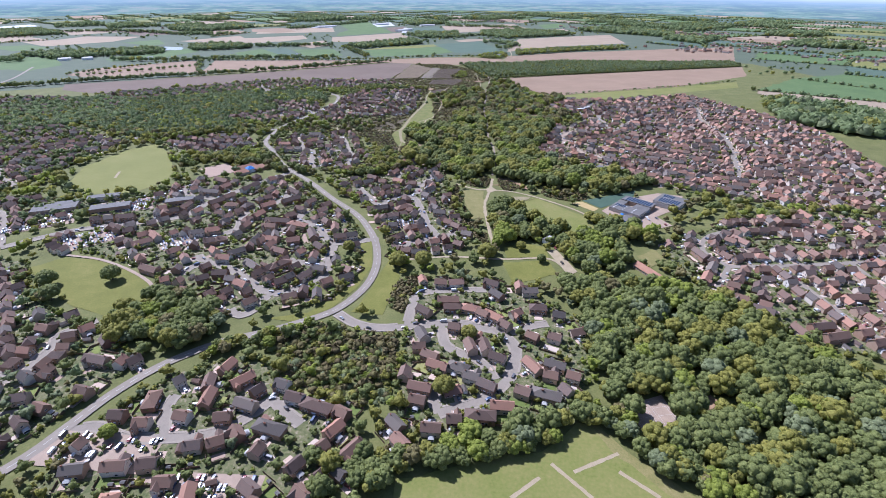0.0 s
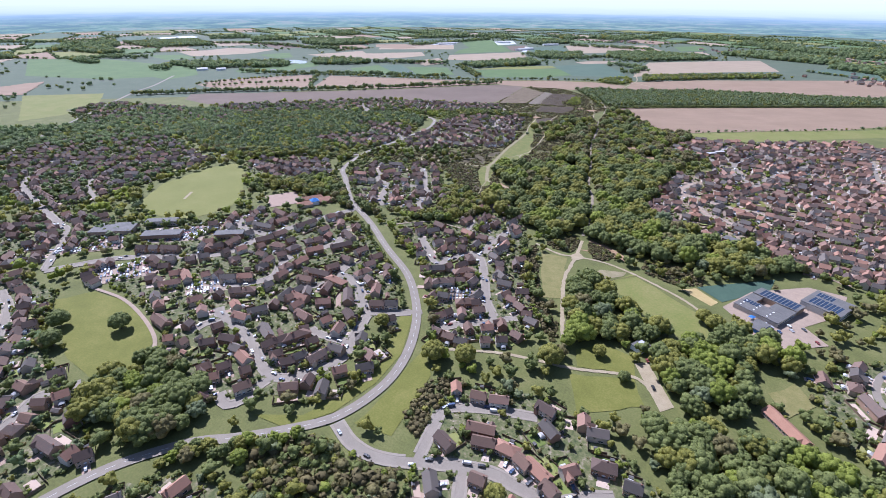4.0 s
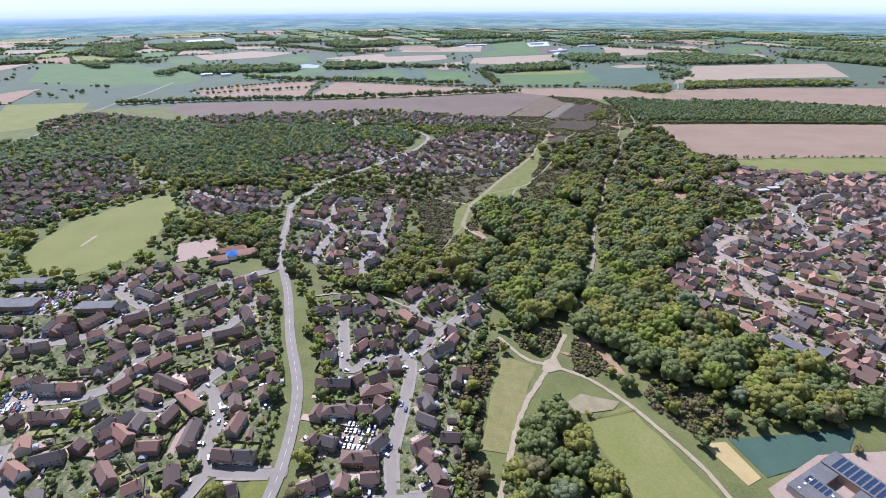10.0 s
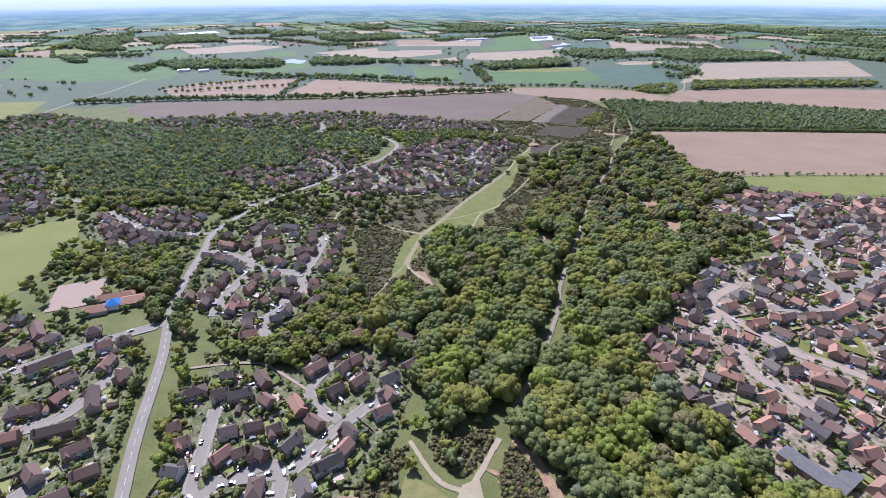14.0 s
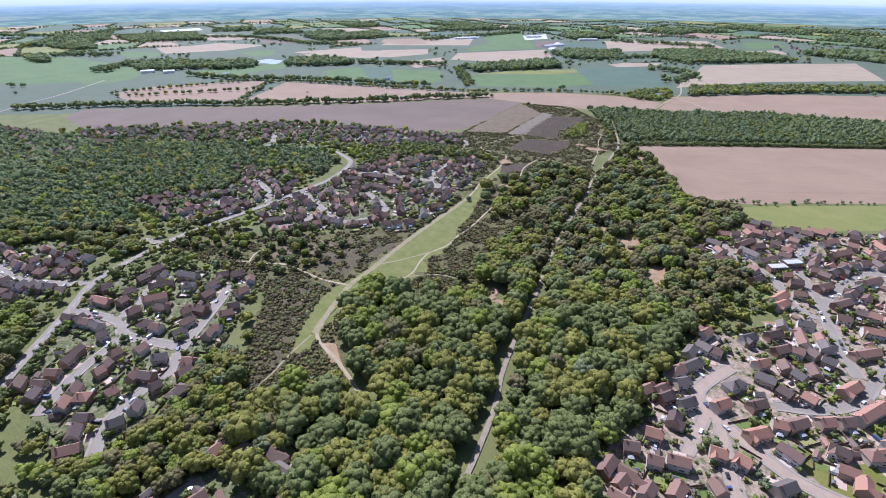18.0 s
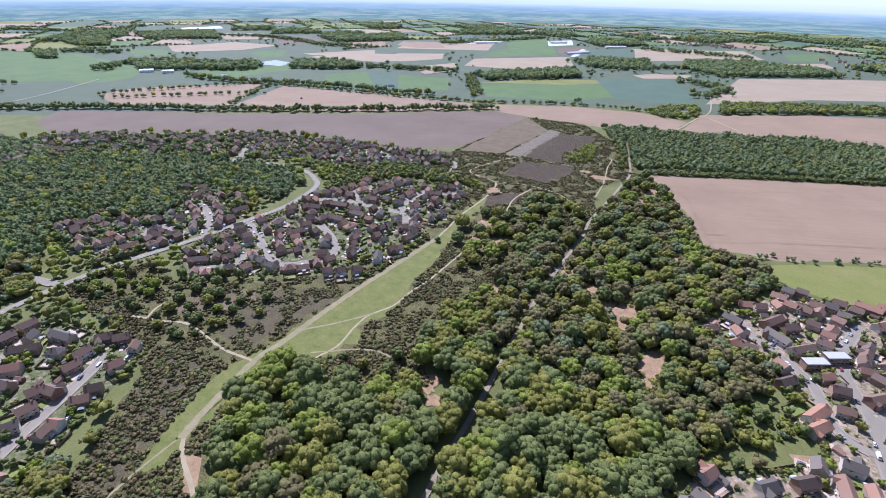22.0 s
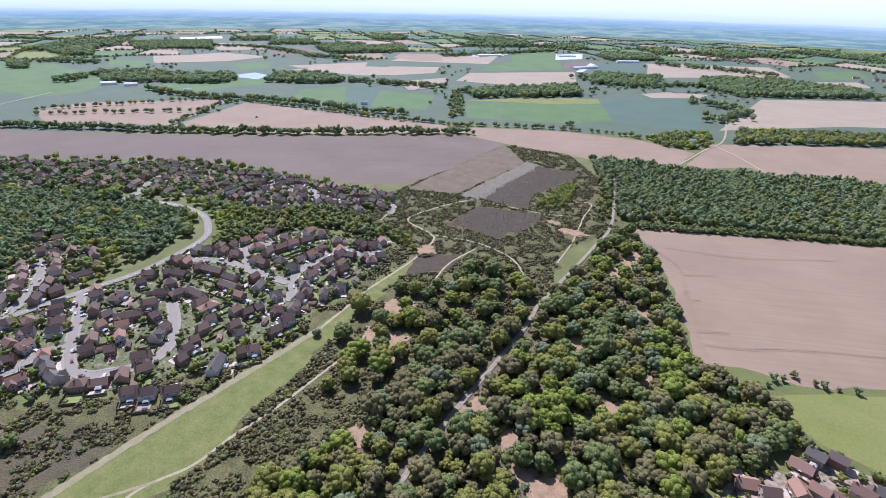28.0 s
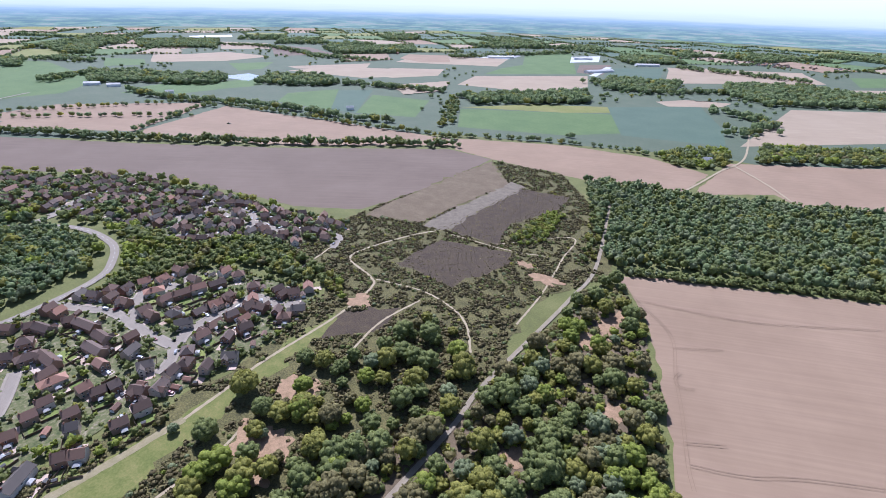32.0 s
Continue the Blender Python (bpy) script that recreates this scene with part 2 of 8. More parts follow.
LEAF = dict(size=8, fine=0.9, rough=0.7, bump=0.5, vary=0.12, contrast=0.32, spec=0.2, fine_amt=0.66)
# dark first stops: shade in the gaps between leaves, painted in by noise
M["leaf_oak"] = material("leaf_oak", [(0.099, 0.099, 0.023), (0.220, 0.216, 0.048), (0.326, 0.308, 0.070), (0.436, 0.392, 0.106)], thin=0.5, **LEAF)
M["leaf_dark"] = material("leaf_dark", [(0.066, 0.080, 0.026), (0.147, 0.172, 0.053), (0.220, 0.244, 0.077), (0.304, 0.315, 0.106)], thin=0.45, **LEAF)
M["leaf_fresh"] = material("leaf_fresh", [(0.114, 0.139, 0.025), (0.257, 0.296, 0.051), (0.409, 0.432, 0.089)], thin=0.5, **LEAF)
M["leaf_bronze"] = material("leaf_bronze", [(0.108, 0.094, 0.040), (0.209, 0.180, 0.073), (0.314, 0.275, 0.114)], thin=0.45, **LEAF)
M["leaf_grey"] = material("leaf_grey", [(0.099, 0.119, 0.059), (0.205, 0.235, 0.114), (0.315, 0.341, 0.172)], thin=0.45, **LEAF)
# far leaves: distance haze mixed into the colour, paler and greyer
M["leaf_hazed"] = material("leaf_hazed", [(0.128, 0.166, 0.076), (0.200, 0.248, 0.110), (0.272, 0.322, 0.148)], size=14, fine=2.0, rough=0.8, vary=0.5, contrast=0.5, spec=0.1, thin=0.45)
# far pasture: grass green with bluish distance haze painted in
M["hazed_grass"] = material("hazed_grass", [(0.063, 0.081, 0.048), (0.078, 0.098, 0.060), (0.104, 0.115, 0.072)], 60, 6.0)
M["slate"] = material("slate", [(0.070, 0.059, 0.051), (0.098, 0.082, 0.070), (0.130, 0.108, 0.090), (0.160, 0.128, 0.104)], 1.6, 0.25, rough=0.75, bump=0.04, vary=0.75, contrast=0.5)
M["gorse"] = material("gorse", [(0.066, 0.053, 0.026), (0.102, 0.083, 0.038), (0.150, 0.123, 0.053)], 5, 0.5, rough=0.8, bump=0.25, vary=0.5, contrast=0.5, spec=0.1)
M["tunnel"] = material("tunnel", [(0.36, 0.37, 0.38), (0.45, 0.45, 0.45)], 40, 6.0, rough=0.5, grain=(35, 30))
M["bark"] = material("bark", [(0.07, 0.05, 0.035), (0.14, 0.11, 0.08)], 1, 0.2, bump=0.1)


# ---- mesh helpers ----
def mesh_from(name, verts, faces, mats, index=None, smooth=False):
    me = bpy.data.meshes.new(name)
    me.from_pydata([tuple(v) for v in verts], [], faces)
    for m in mats:
        me.materials.append(m)
    if index is not None:
        me.polygons.foreach_set("material_index", index)
    if smooth:
        me.polygons.foreach_set("use_smooth", [True] * len(faces))
    me.update()
    return me


def part(name, me, parent, label=""):
    ob = new(name, me)
    ob.parent = parent
    return tagged(ob, label)


def spline(pts, step=4.0):
    """Evenly spaced points along a smooth curve through pts."""
    p = np.array(pts, float)
    q = np.vstack([2 * p[0] - p[1], p, 2 * p[-1] - p[-2]])
    out = []
    for i in range(1, len(q) - 2):
        n = max(2, int(np.linalg.norm(q[i + 1] - q[i]) / step))
        t = np.linspace(0, 1, n, endpoint=False)[:, None]
        out.append(0.5 * ((2 * q[i]) + (q[i + 1] - q[i - 1]) * t + (2 * q[i - 1] - 5 * q[i] + 4 * q[i + 1] - q[i + 2]) * t ** 2
                          + (3 * q[i] - q[i - 1] - 3 * q[i + 1] + q[i + 2]) * t ** 3))
    return np.vstack(out + [p[-1:]])


def normals_of(line):
    d = np.gradient(line, axis=0)
    d /= np.maximum(np.linalg.norm(d, axis=1), 1e-6)[:, None]
    return np.stack([-d[:, 1], d[:, 0]], 1), d


def ribbon_mesh(name, line, left, right, z, mat, thick=0.0):
    nn, _ = normals_of(line)
    a, b = line + nn * left, line + nn * right
    k = len(line)
    vs = [(x, y, z) for x, y in a] + [(x, y, z) for x, y in b]
    fs = [(i, k + i, k + i + 1, i + 1) for i in range(k - 1)]
    return mesh_from(name, vs, fs, [mat])


def wobbly(pts, amount, step=9.0, seed=3):
    """A closed outline through pts with a natural, uneven edge."""
    rng = np.random.default_rng(seed)
    p = np.array(pts, float)
    out = []
    for i in range(len(p)):
        a, b = p[i], p[(i + 1) % len(p)]
        n = max(1, int(np.linalg.norm(b - a) / step))
        for j in range(n):
            q = a + (b - a) * j / n
            out.append(q + (rng.normal(0, amount, 2) if j else 0))
    return np.array(out)


def inside(pts, poly):
    """Which of pts lie in the polygon."""
    p = np.atleast_2d(pts)
    q = np.array(poly, float)
    hit = np.zeros(len(p), bool)
    j = len(q) - 1
    for i in range(len(q)):
        a, b = q[i], q[j]
        cross = (a[1] > p[:, 1]) != (b[1] > p[:, 1])
        xs = (b[0] - a[0]) * (p[:, 1] - a[1]) / (b[1] - a[1] if b[1] != a[1] else 1e-9) + a[0]
        hit ^= cross & (p[:, 0] < xs)
        j = i
    return hit


SHEETS = []
SHEET_Z = []


def sheet(name, pts, z, mat, label, category="ground", wobble=0.0, kind="structure", closed=True):
    """A patch of ground laid on the land."""
    z = 0.03 + 0.0035 * len(SHEET_Z)
    SHEET_Z.append(z)
    q = wobbly(pts, wobble) if wobble else np.array(pts, float)
    me = mesh_from(name, [(x, y, z) for x, y in q], [tuple(range(len(q)))], [M[mat]])
    ob = tagged(new(name, me), label, category, kind=kind)
    if closed:
        SHEETS.append(np.array(pts, float))
    return ob


# ---- the land ----
MID = (-150, 700)
FAR_R = 4150
ring = [(MID[0] + FAR_R * math.sin(a), MID[1] + FAR_R * math.cos(a)) for a in np.linspace(0, 2 * math.pi, 97)[:-1]]
tagged(new("ground", mesh_from("ground", [(*MID, 0)] + [(x, y, 0) for x, y in ring], [(0, 1 + (i + 1) % 96, 1 + i) for i in range(96)], [M["rough_grass"]])),
       "rough green grassland reaching to the horizon", "ground", kind="structure")


def backdrop_material():
    """Glowing backdrop: far country with haze painted in, under a pale sky, by height."""
    m = bpy.data.materials.new("far_haze")
    m.use_nodes = True
    n, l = m.node_tree.nodes, m.node_tree.links
    n.remove(n["Principled BSDF"])
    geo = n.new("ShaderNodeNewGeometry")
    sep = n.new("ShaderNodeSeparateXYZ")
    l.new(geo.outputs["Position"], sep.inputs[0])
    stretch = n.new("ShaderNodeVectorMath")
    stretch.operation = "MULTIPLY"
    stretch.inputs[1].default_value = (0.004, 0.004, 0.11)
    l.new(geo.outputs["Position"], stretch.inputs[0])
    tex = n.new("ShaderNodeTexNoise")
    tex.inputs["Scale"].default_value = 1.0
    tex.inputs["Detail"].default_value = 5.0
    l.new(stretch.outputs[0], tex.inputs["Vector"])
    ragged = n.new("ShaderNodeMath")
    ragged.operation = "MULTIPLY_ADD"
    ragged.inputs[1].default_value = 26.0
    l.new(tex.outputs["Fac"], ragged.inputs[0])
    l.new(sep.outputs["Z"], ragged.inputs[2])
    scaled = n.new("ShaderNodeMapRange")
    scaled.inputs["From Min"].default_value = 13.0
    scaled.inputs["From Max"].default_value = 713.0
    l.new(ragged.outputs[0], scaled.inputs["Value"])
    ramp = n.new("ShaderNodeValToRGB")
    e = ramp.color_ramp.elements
    # distance haze as emission colour: bluer, then paler, going up
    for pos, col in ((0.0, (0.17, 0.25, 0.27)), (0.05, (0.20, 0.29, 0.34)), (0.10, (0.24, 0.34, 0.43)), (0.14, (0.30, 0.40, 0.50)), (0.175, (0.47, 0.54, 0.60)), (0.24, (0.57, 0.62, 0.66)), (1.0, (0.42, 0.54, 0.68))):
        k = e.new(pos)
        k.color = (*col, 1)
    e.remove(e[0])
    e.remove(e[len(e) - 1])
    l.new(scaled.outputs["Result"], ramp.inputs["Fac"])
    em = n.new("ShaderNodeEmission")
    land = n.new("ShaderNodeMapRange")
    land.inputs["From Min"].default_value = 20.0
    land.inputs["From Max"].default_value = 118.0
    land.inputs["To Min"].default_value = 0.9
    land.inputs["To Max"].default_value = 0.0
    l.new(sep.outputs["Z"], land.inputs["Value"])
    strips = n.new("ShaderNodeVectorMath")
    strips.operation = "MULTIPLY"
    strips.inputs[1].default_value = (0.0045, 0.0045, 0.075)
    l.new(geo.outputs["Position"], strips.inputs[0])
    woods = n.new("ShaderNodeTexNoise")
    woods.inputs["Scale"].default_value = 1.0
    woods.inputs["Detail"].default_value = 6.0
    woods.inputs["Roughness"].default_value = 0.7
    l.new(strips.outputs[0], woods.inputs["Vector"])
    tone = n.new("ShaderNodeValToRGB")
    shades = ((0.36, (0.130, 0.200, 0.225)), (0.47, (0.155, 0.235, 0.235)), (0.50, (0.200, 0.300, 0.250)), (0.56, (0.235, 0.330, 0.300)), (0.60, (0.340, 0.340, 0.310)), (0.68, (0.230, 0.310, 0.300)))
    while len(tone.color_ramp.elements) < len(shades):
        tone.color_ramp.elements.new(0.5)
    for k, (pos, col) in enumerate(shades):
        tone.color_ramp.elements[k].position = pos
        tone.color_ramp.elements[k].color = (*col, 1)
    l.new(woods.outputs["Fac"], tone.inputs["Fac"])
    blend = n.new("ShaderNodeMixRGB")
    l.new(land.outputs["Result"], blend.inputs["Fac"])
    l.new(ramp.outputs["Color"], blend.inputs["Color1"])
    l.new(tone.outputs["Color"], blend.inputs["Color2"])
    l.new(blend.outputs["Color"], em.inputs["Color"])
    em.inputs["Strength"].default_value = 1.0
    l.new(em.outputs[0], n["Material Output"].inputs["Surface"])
    return m


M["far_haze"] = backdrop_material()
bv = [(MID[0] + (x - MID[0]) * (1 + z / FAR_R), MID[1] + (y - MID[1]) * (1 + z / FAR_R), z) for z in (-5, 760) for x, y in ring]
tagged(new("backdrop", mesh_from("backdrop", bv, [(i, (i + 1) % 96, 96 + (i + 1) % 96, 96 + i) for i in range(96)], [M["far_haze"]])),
       "glowing backdrop painted with blue hazy far country and pale sky", "backdrop", kind="structure")

# ---- fields and open ground ----
sheet("pasture", [(-1500, 800), (-1150, 1050), (-560, 1690), (-150, 1880), (650, 1850), (900, 1300)] + [(MID[0] + 4140 * math.sin(radians(a)), MID[1] + 4140 * math.cos(radians(a))) for a in range(80, -96, -4)], 0.0, "hazed_grass", "green pasture of the far country, haze put into its colour", closed=False)
sheet("field", [(-126, 1398), (-37, 1444), (65, 1500), (300, 1620), (600, 1770), (560, 1590), (330, 1380), (94, 1247), (50, 1216), (25, 1214), (-12, 1199), (-47, 1285), (-83, 1351)], 0.10, "seedbed", "bare pinkish harrowed field beside the wood", "field", 1.0)
sheet("field", [(28, 1191), (93, 1238), (326, 1370), (500, 1480), (480, 1400), (103, 1161), (62, 1166)], 0.10, "meadow", "short green pasture beside the houses", "field", 0.6)
sheet("field", [(-1175, 1085), (-1080, 1148), (-900, 1272), (-702, 1424), (-498, 1612), (-413, 1616), (-397, 1463), (-408, 1346), (-472, 1299), (-542, 1284), (-656, 1248), (-746, 1200), (-866, 1112), (-1000, 1000), (-1120, 1020)], 0.10, "plough", "long bare brown ploughed field", "field", 1.0)
sheet("field", [(-952, 1312), (-1056, 1540), (-931, 1569), (-695, 1632), (-531, 1666), (-506, 1634), (-702, 1441)], 0.12, "seedbed", "bare light brown field with a lone machine", "field", 1.0)
sheet("field", [(-1149, 1172), (-1286, 1201), (-1308, 1300), (-1132, 1516), (-1088, 1506), (-960, 1315)], 0.12, "seedbed", "bare light brown field edged with trees", "field", 1.0)
sheet("field", [(-536, 1672), (-368, 1770), (-234, 1798), (-140, 1772), (-148, 1654), (-267, 1624), (-413, 1616), (-487, 1619)], 0.12, "seedbed", "bare light brown field behind the heath", "field", 1.0)
sheet("field", [(-134, 1667), (-132, 1855), (57, 1997), (743, 2341), (610, 1870), (340, 1800), (61, 1759), (-18, 1705), (-53, 1743)], 0.12, "seedbed", "bare pale brown field beyond the wood", "field", 1.0)
sheet("field", [(-1027, 1647), (-1103, 1729), (-1065, 1858), (-871, 1674)], 0.12, "crop_green", "bright green crop field", "field")
sheet("field", [(-812, 1693), (-945, 1866), (-798, 1912), (-696, 1750)], 0.12, "crop_green", "bright green crop field", "field")
sheet("field", [(-871, 1674), (-1052, 1847), (-993, 1911), (-812, 1693)], 0.13, "crop_hazed", "grey-blue strip of field under cover", "field")
sheet("field", [(-582, 1746), (-684, 1886), (-418, 2077), (-303, 1963), (-402, 1834)], 0.12, "crop_green", "bright green crop field", "field")
sheet("field", [(-696, 1902), (-601, 2050), (-453, 2158), (-417, 2104), (-498, 2020)], 0.13, "meadow", "yellowish green field", "field")
sheet("field", [(-457, 2153), (-297, 2322), (-197, 2102), (-161, 1964), (-326, 1910)], 0.12, "crop_hazed", "dark green crop field, blue haze put into its colour", "field")
sheet("field", [(-903, 2153), (-973, 2329), (-725, 2618), (-620, 2395), (-692, 2204)], 0.12, "stubble", "pale tan stubble field", "field")
sheet("field", [(-142, 1982), (-128, 2451), (48, 2587), (300, 2760), (330, 2380), (54, 2202)], 0.12, "stubble", "pale tan stubble field", "field")
sheet("field", [(-1448, 1969), (-1424, 2157), (-1155, 2320), (-1067, 2220), (-1177, 2037)], 0.12, "stubble", "pale tan stubble field", "field")
sheet("field", [(-620, 3086), (-208, 3332), (-140, 3011), (-458, 2686)], 0.12, "stubble", "pale tan stubble field", "field")
sheet("field", [(-1366, 1442), (-1412, 1580), (-1348, 1805), (-1256, 1756), (-1267, 1515)], 0.12, "crop_green", "bright green field beside the pond", "field")
sheet("field", [(-1456, 1237), (-1903, 1332), (-1855, 1482), (-1620, 1493), (-1448, 1351)], 0.12, "crop_green", "bright green field", "field")
sheet("field", [(-1920, 1743), (-2086, 1884), (-2080, 2108), (-1829, 2156), (-1798, 1952)], 0.12, "stubble", "pale tan stubble field", "field")
sheet("field", [(-1396, 2403), (-1507, 2651), (-1176, 2837), (-1066, 2594)], 0.12, "stubble", "pale tan stubble field", "field")
sheet("field", [(-1033, 2715), (-1256, 3103), (-1122, 3284), (-918, 2857)], 0.12, "crop_green", "bright green crop field", "field")
sheet("field", [(-1222, 696), (-1535, 872), (-1383, 987), (-1249, 880), (-1205, 780)], 0.1, "meadow", "green pasture beyond the houses", "field", 1.0)
sheet("field", [(-1910, 1081), (-2406, 1360), (-2118, 1502), (-1730, 1488), (-1518, 1267), (-1619, 1153)], 0.1, "crop_green", "broad bright green field", "field", 1.0)
sheet("field", [(-1945, 1344), (-1848, 1455), (-1626, 1454), (-1481, 1346), (-1442, 1229)], 0.1, "crop_green", "bright green pasture far off", "field")
sheet("field", [(-2144, 1849), (-2027, 2070), (-1863, 1955), (-1878, 1798), (-1953, 1759)], 0.1, "stubble", "pale tan field far off", "field")
sheet("field", [(-2544, 2332), (-2334, 2465), (-2084, 2314), (-2201, 2155)], 0.1, "stubble", "pale tan field far off", "field")
sheet("field", [(-2220, 2411), (-2049, 2501), (-1722, 2394), (-1837, 2176)], 0.1, "plough", "bare brown field far off", "field")
sheet("field", [(-1540, 2030), (-1421, 2300), (-1297, 2156), (-1473, 2016)], 0.1, "stubble", "pale tan field far off", "field")
sheet("field", [(-1268, 2105), (-1277, 2270), (-1141, 2382), (-1056, 2248), (-1116, 2105)], 0.1, "stubble", "pale tan field far off", "field")
sheet("field", [(-1473, 2504), (-1557, 2644), (-1422, 2743), (-1255, 2557), (-1325, 2472)], 0.1, "seedbed", "bare light brown field far off", "field")
sheet("field", [(-2960, 2383), (-2925, 2613), (-2771, 2530), (-2849, 2331)], 0.1, "tunnel", "white field under plastic sheeting", "field")
sheet("field", [(-2131, 1678), (-2016, 1764), (-1853, 1703), (-1904, 1596)], 0.1, "crop_green", "green crop field far off", "field")
sheet("field", [(-1732, 1924), (-1664, 2059), (-1531, 1926), (-1540, 1851)], 0.1, "crop_green", "green crop field far off", "field")
sheet("field", [(-1415, 1476), (-1435, 1575), (-1337, 1791), (-1247, 1724), (-1281, 1559), (-1362, 1461)], 0.1, "crop_green", "bright green field beside the pond", "field")
sheet("field", [(-1298, 3148), (-1122, 3293), (-772, 2632), (-981, 2392), (-1027, 2564), (-1032, 2772)], 0.1, "crop_green", "bright green crop field far off", "field")
sheet("field", [(-792, 2674), (-886, 2891), (-801, 2993), (-699, 2674)], 0.1, "plough", "bare brown field far off", "field")
sheet("field", [(-723, 2625), (-790, 2922), (-762, 2903), (-700, 2631)], 0.1, "tunnel", "white field under plastic sheeting", "field")
sheet("field", [(-1048, 3146), (-974, 3279), (-878, 3049), (-948, 2933)], 0.1, "tunnel", "white field under plastic sheeting", "field")
sheet("field", [(-1287, 2772), (-1294, 3067), (-1206, 2982), (-1179, 2839)], 0.1, "tunnel", "white field under plastic sheeting", "field")
sheet("field", [(-753, 2887), (-619, 3045), (-522, 2715), (-674, 2640)], 0.1, "crop_hazed", "dark green crop field far off", "field")
sheet("field", [(-604, 3063), (-501, 3184), (-418, 2889), (-509, 2730)], 0.1, "stubble", "pale tan field far off", "field")
sheet("field", [(-445, 3075), (-204, 3305), (-110, 3044), (-202, 2892), (-387, 2866)], 0.1, "stubble", "pale tan field far off", "field")
sheet("field", [(-65, 3307), (75, 3443), (107, 3178), (-20, 3040)], 0.1, "crop_green", "bright green crop field far off", "field")
sheet("field", [(-44, 2951), (76, 3064), (116, 2936), (-11, 2829)], 0.1, "stubble", "pale tan field far off", "field")
sheet("field", [(-399, 2313), (-353, 2395), (-252, 2432), (-260, 2349), (-357, 2270)], 0.1, "stubble", "pale tan field far off", "field")
sheet("pond", [(-1453, 1735), (-1470, 1843), (-1382, 1835), (-1341, 1765)], 0.14, "water", "pale shining pond among trees", "pond", 3.0)
sheet("heath", [(-126, 1398), (-160, 1300), (-140, 1240), (-118, 1190), (-150, 1090), (-148, 1000), (-150, 940), (-140, 892), (-165, 858), (-200, 848), (-212, 800), (-192, 768), (-160, 738), (-203, 696), (-241, 723), (-284, 781), (-320, 800), (-400, 794), (-445, 800), (-440, 860), (-375, 860), (-290, 935), (-265, 1000), (-265, 1110), (-300, 1215), (-390, 1225), (-400, 1330), (-408, 1609), (-300, 1625), (-205, 1530), (-160, 1440)], 0.05, "heath", "rough heath of dark scrub, grass and bracken", "heath", 3.0, closed=False)
sheet("heather_patch", [(-299, 1367), (-309, 1531), (-246, 1548), (-237, 1494), (-256, 1422), (-238, 1373)], 0.12, "heather", "dark purple-brown heather on the heath", "heather", 2.0)
sheet("heather_patch", [(-288, 1280), (-288, 1345), (-219, 1369), (-207, 1346), (-221, 1280)], 0.12, "heather", "dark purple-brown heather on the heath", "heather", 2.0)
sheet("heather_patch", [(-252, 1160), (-262, 1195), (-232, 1230), (-222, 1195)], 0.12, "heather", "dark purple-brown heather between two paths", "heather", 2.0)
sheet("heather_patch", [(-290, 806), (-262, 819), (-246, 795), (-228, 763), (-216, 734), (-207, 711), (-205, 688), (-209, 674), (-230, 700), (-243, 729), (-264, 764)], 0.1, "brush", "dark brown heather beside the grass ride", "heather", 3.0, closed=False)
sheet("heather_patch", [(-312, 855), (-285, 838), (-252, 838), (-247, 880), (-252, 930), (-268, 928), (-300, 895)], 0.1, "brush", "dark brown heather beside the grass ride", "heather", 4.0, closed=False)
sheet("bracken_patch", [(-352, 842), (-330, 842), (-300, 862), (-288, 876), (-312, 892), (-340, 868)], 0.1, "bracken", "dry brown bracken and grass on the heath", "heath", 3.0, closed=False)
sheet("bracken_patch", [(-128, 1330), (-100, 1345), (-84, 1344), (-52, 1284), (-40, 1240), (-28, 1200), (-60, 1150), (-100, 1150), (-122, 1200)], 0.1, "bracken", "brown bracken and sand between the trees", "heath", 3.0, closed=False)
sheet("wood_floor", [(-126, 1190), (-60, 1160), (-20, 1150), (10, 1100), (-20, 1060), (-30, 960), (-90, 940), (-160, 960), (-160, 1060), (-150, 1120)], 0.1, "bracken", "brown leaf litter and bracken under the trees", "ground", 3.0, closed=False)
sheet("heath_bay", [(-209, 857), (-203, 880), (-180, 901), (-152, 907), (-122, 886), (-173, 848)], 0.1, "heath", "brown heath in a bay of the wood", "heath", 2.0, closed=False)
sheet("heather_patch", [(-200, 930), (-206, 1000), (-203, 1050), (-165, 1040), (-160, 990), (-172, 940), (-180, 900), (-195, 900)], 0.1, "heath", "brown heath between ride and wood", "heather", 3.0, closed=False)
sheet("sand_bank", [(-206, 764), (-194, 767), (-173, 751), (-184, 750)], 0.12, "red_sand", "eroded sandy bank beside the path", "sand", 0.6)
sheet("mown_heath", [(-328, 1355), (-333, 1548), (-307, 1541), (-299, 1367)], 0.11, "cut_heath", "pale cut strip across the heath", "ground", 2.0)
sheet("bracken_patch", [(-396, 1335), (-402, 1458), (-408, 1609), (-332, 1539), (-333, 1361)], 0.10, "bracken", "brown bracken at the edge of the heath", "heath", 3.0)
sheet("grass_ride", [(-214, 740), (-228, 765), (-242, 797), (-248, 820), (-244, 840), (-242, 865), (-245, 929), (-248, 985), (-248, 1030), (-250, 1083), (-258, 1135), (-265, 1190), (-257, 1186), (-240, 1110), (-227, 1055), (-215, 1014), (-214, 984), (-203, 961), (-199, 940), (-205, 912), (-192, 888), (-196, 869), (-210, 858), (-226, 846), (-226, 820), (-218, 796), (-213, 771), (-206, 752)], 0.15, "ride", "broad green grass ride beside the wood", "grass", 3.0)
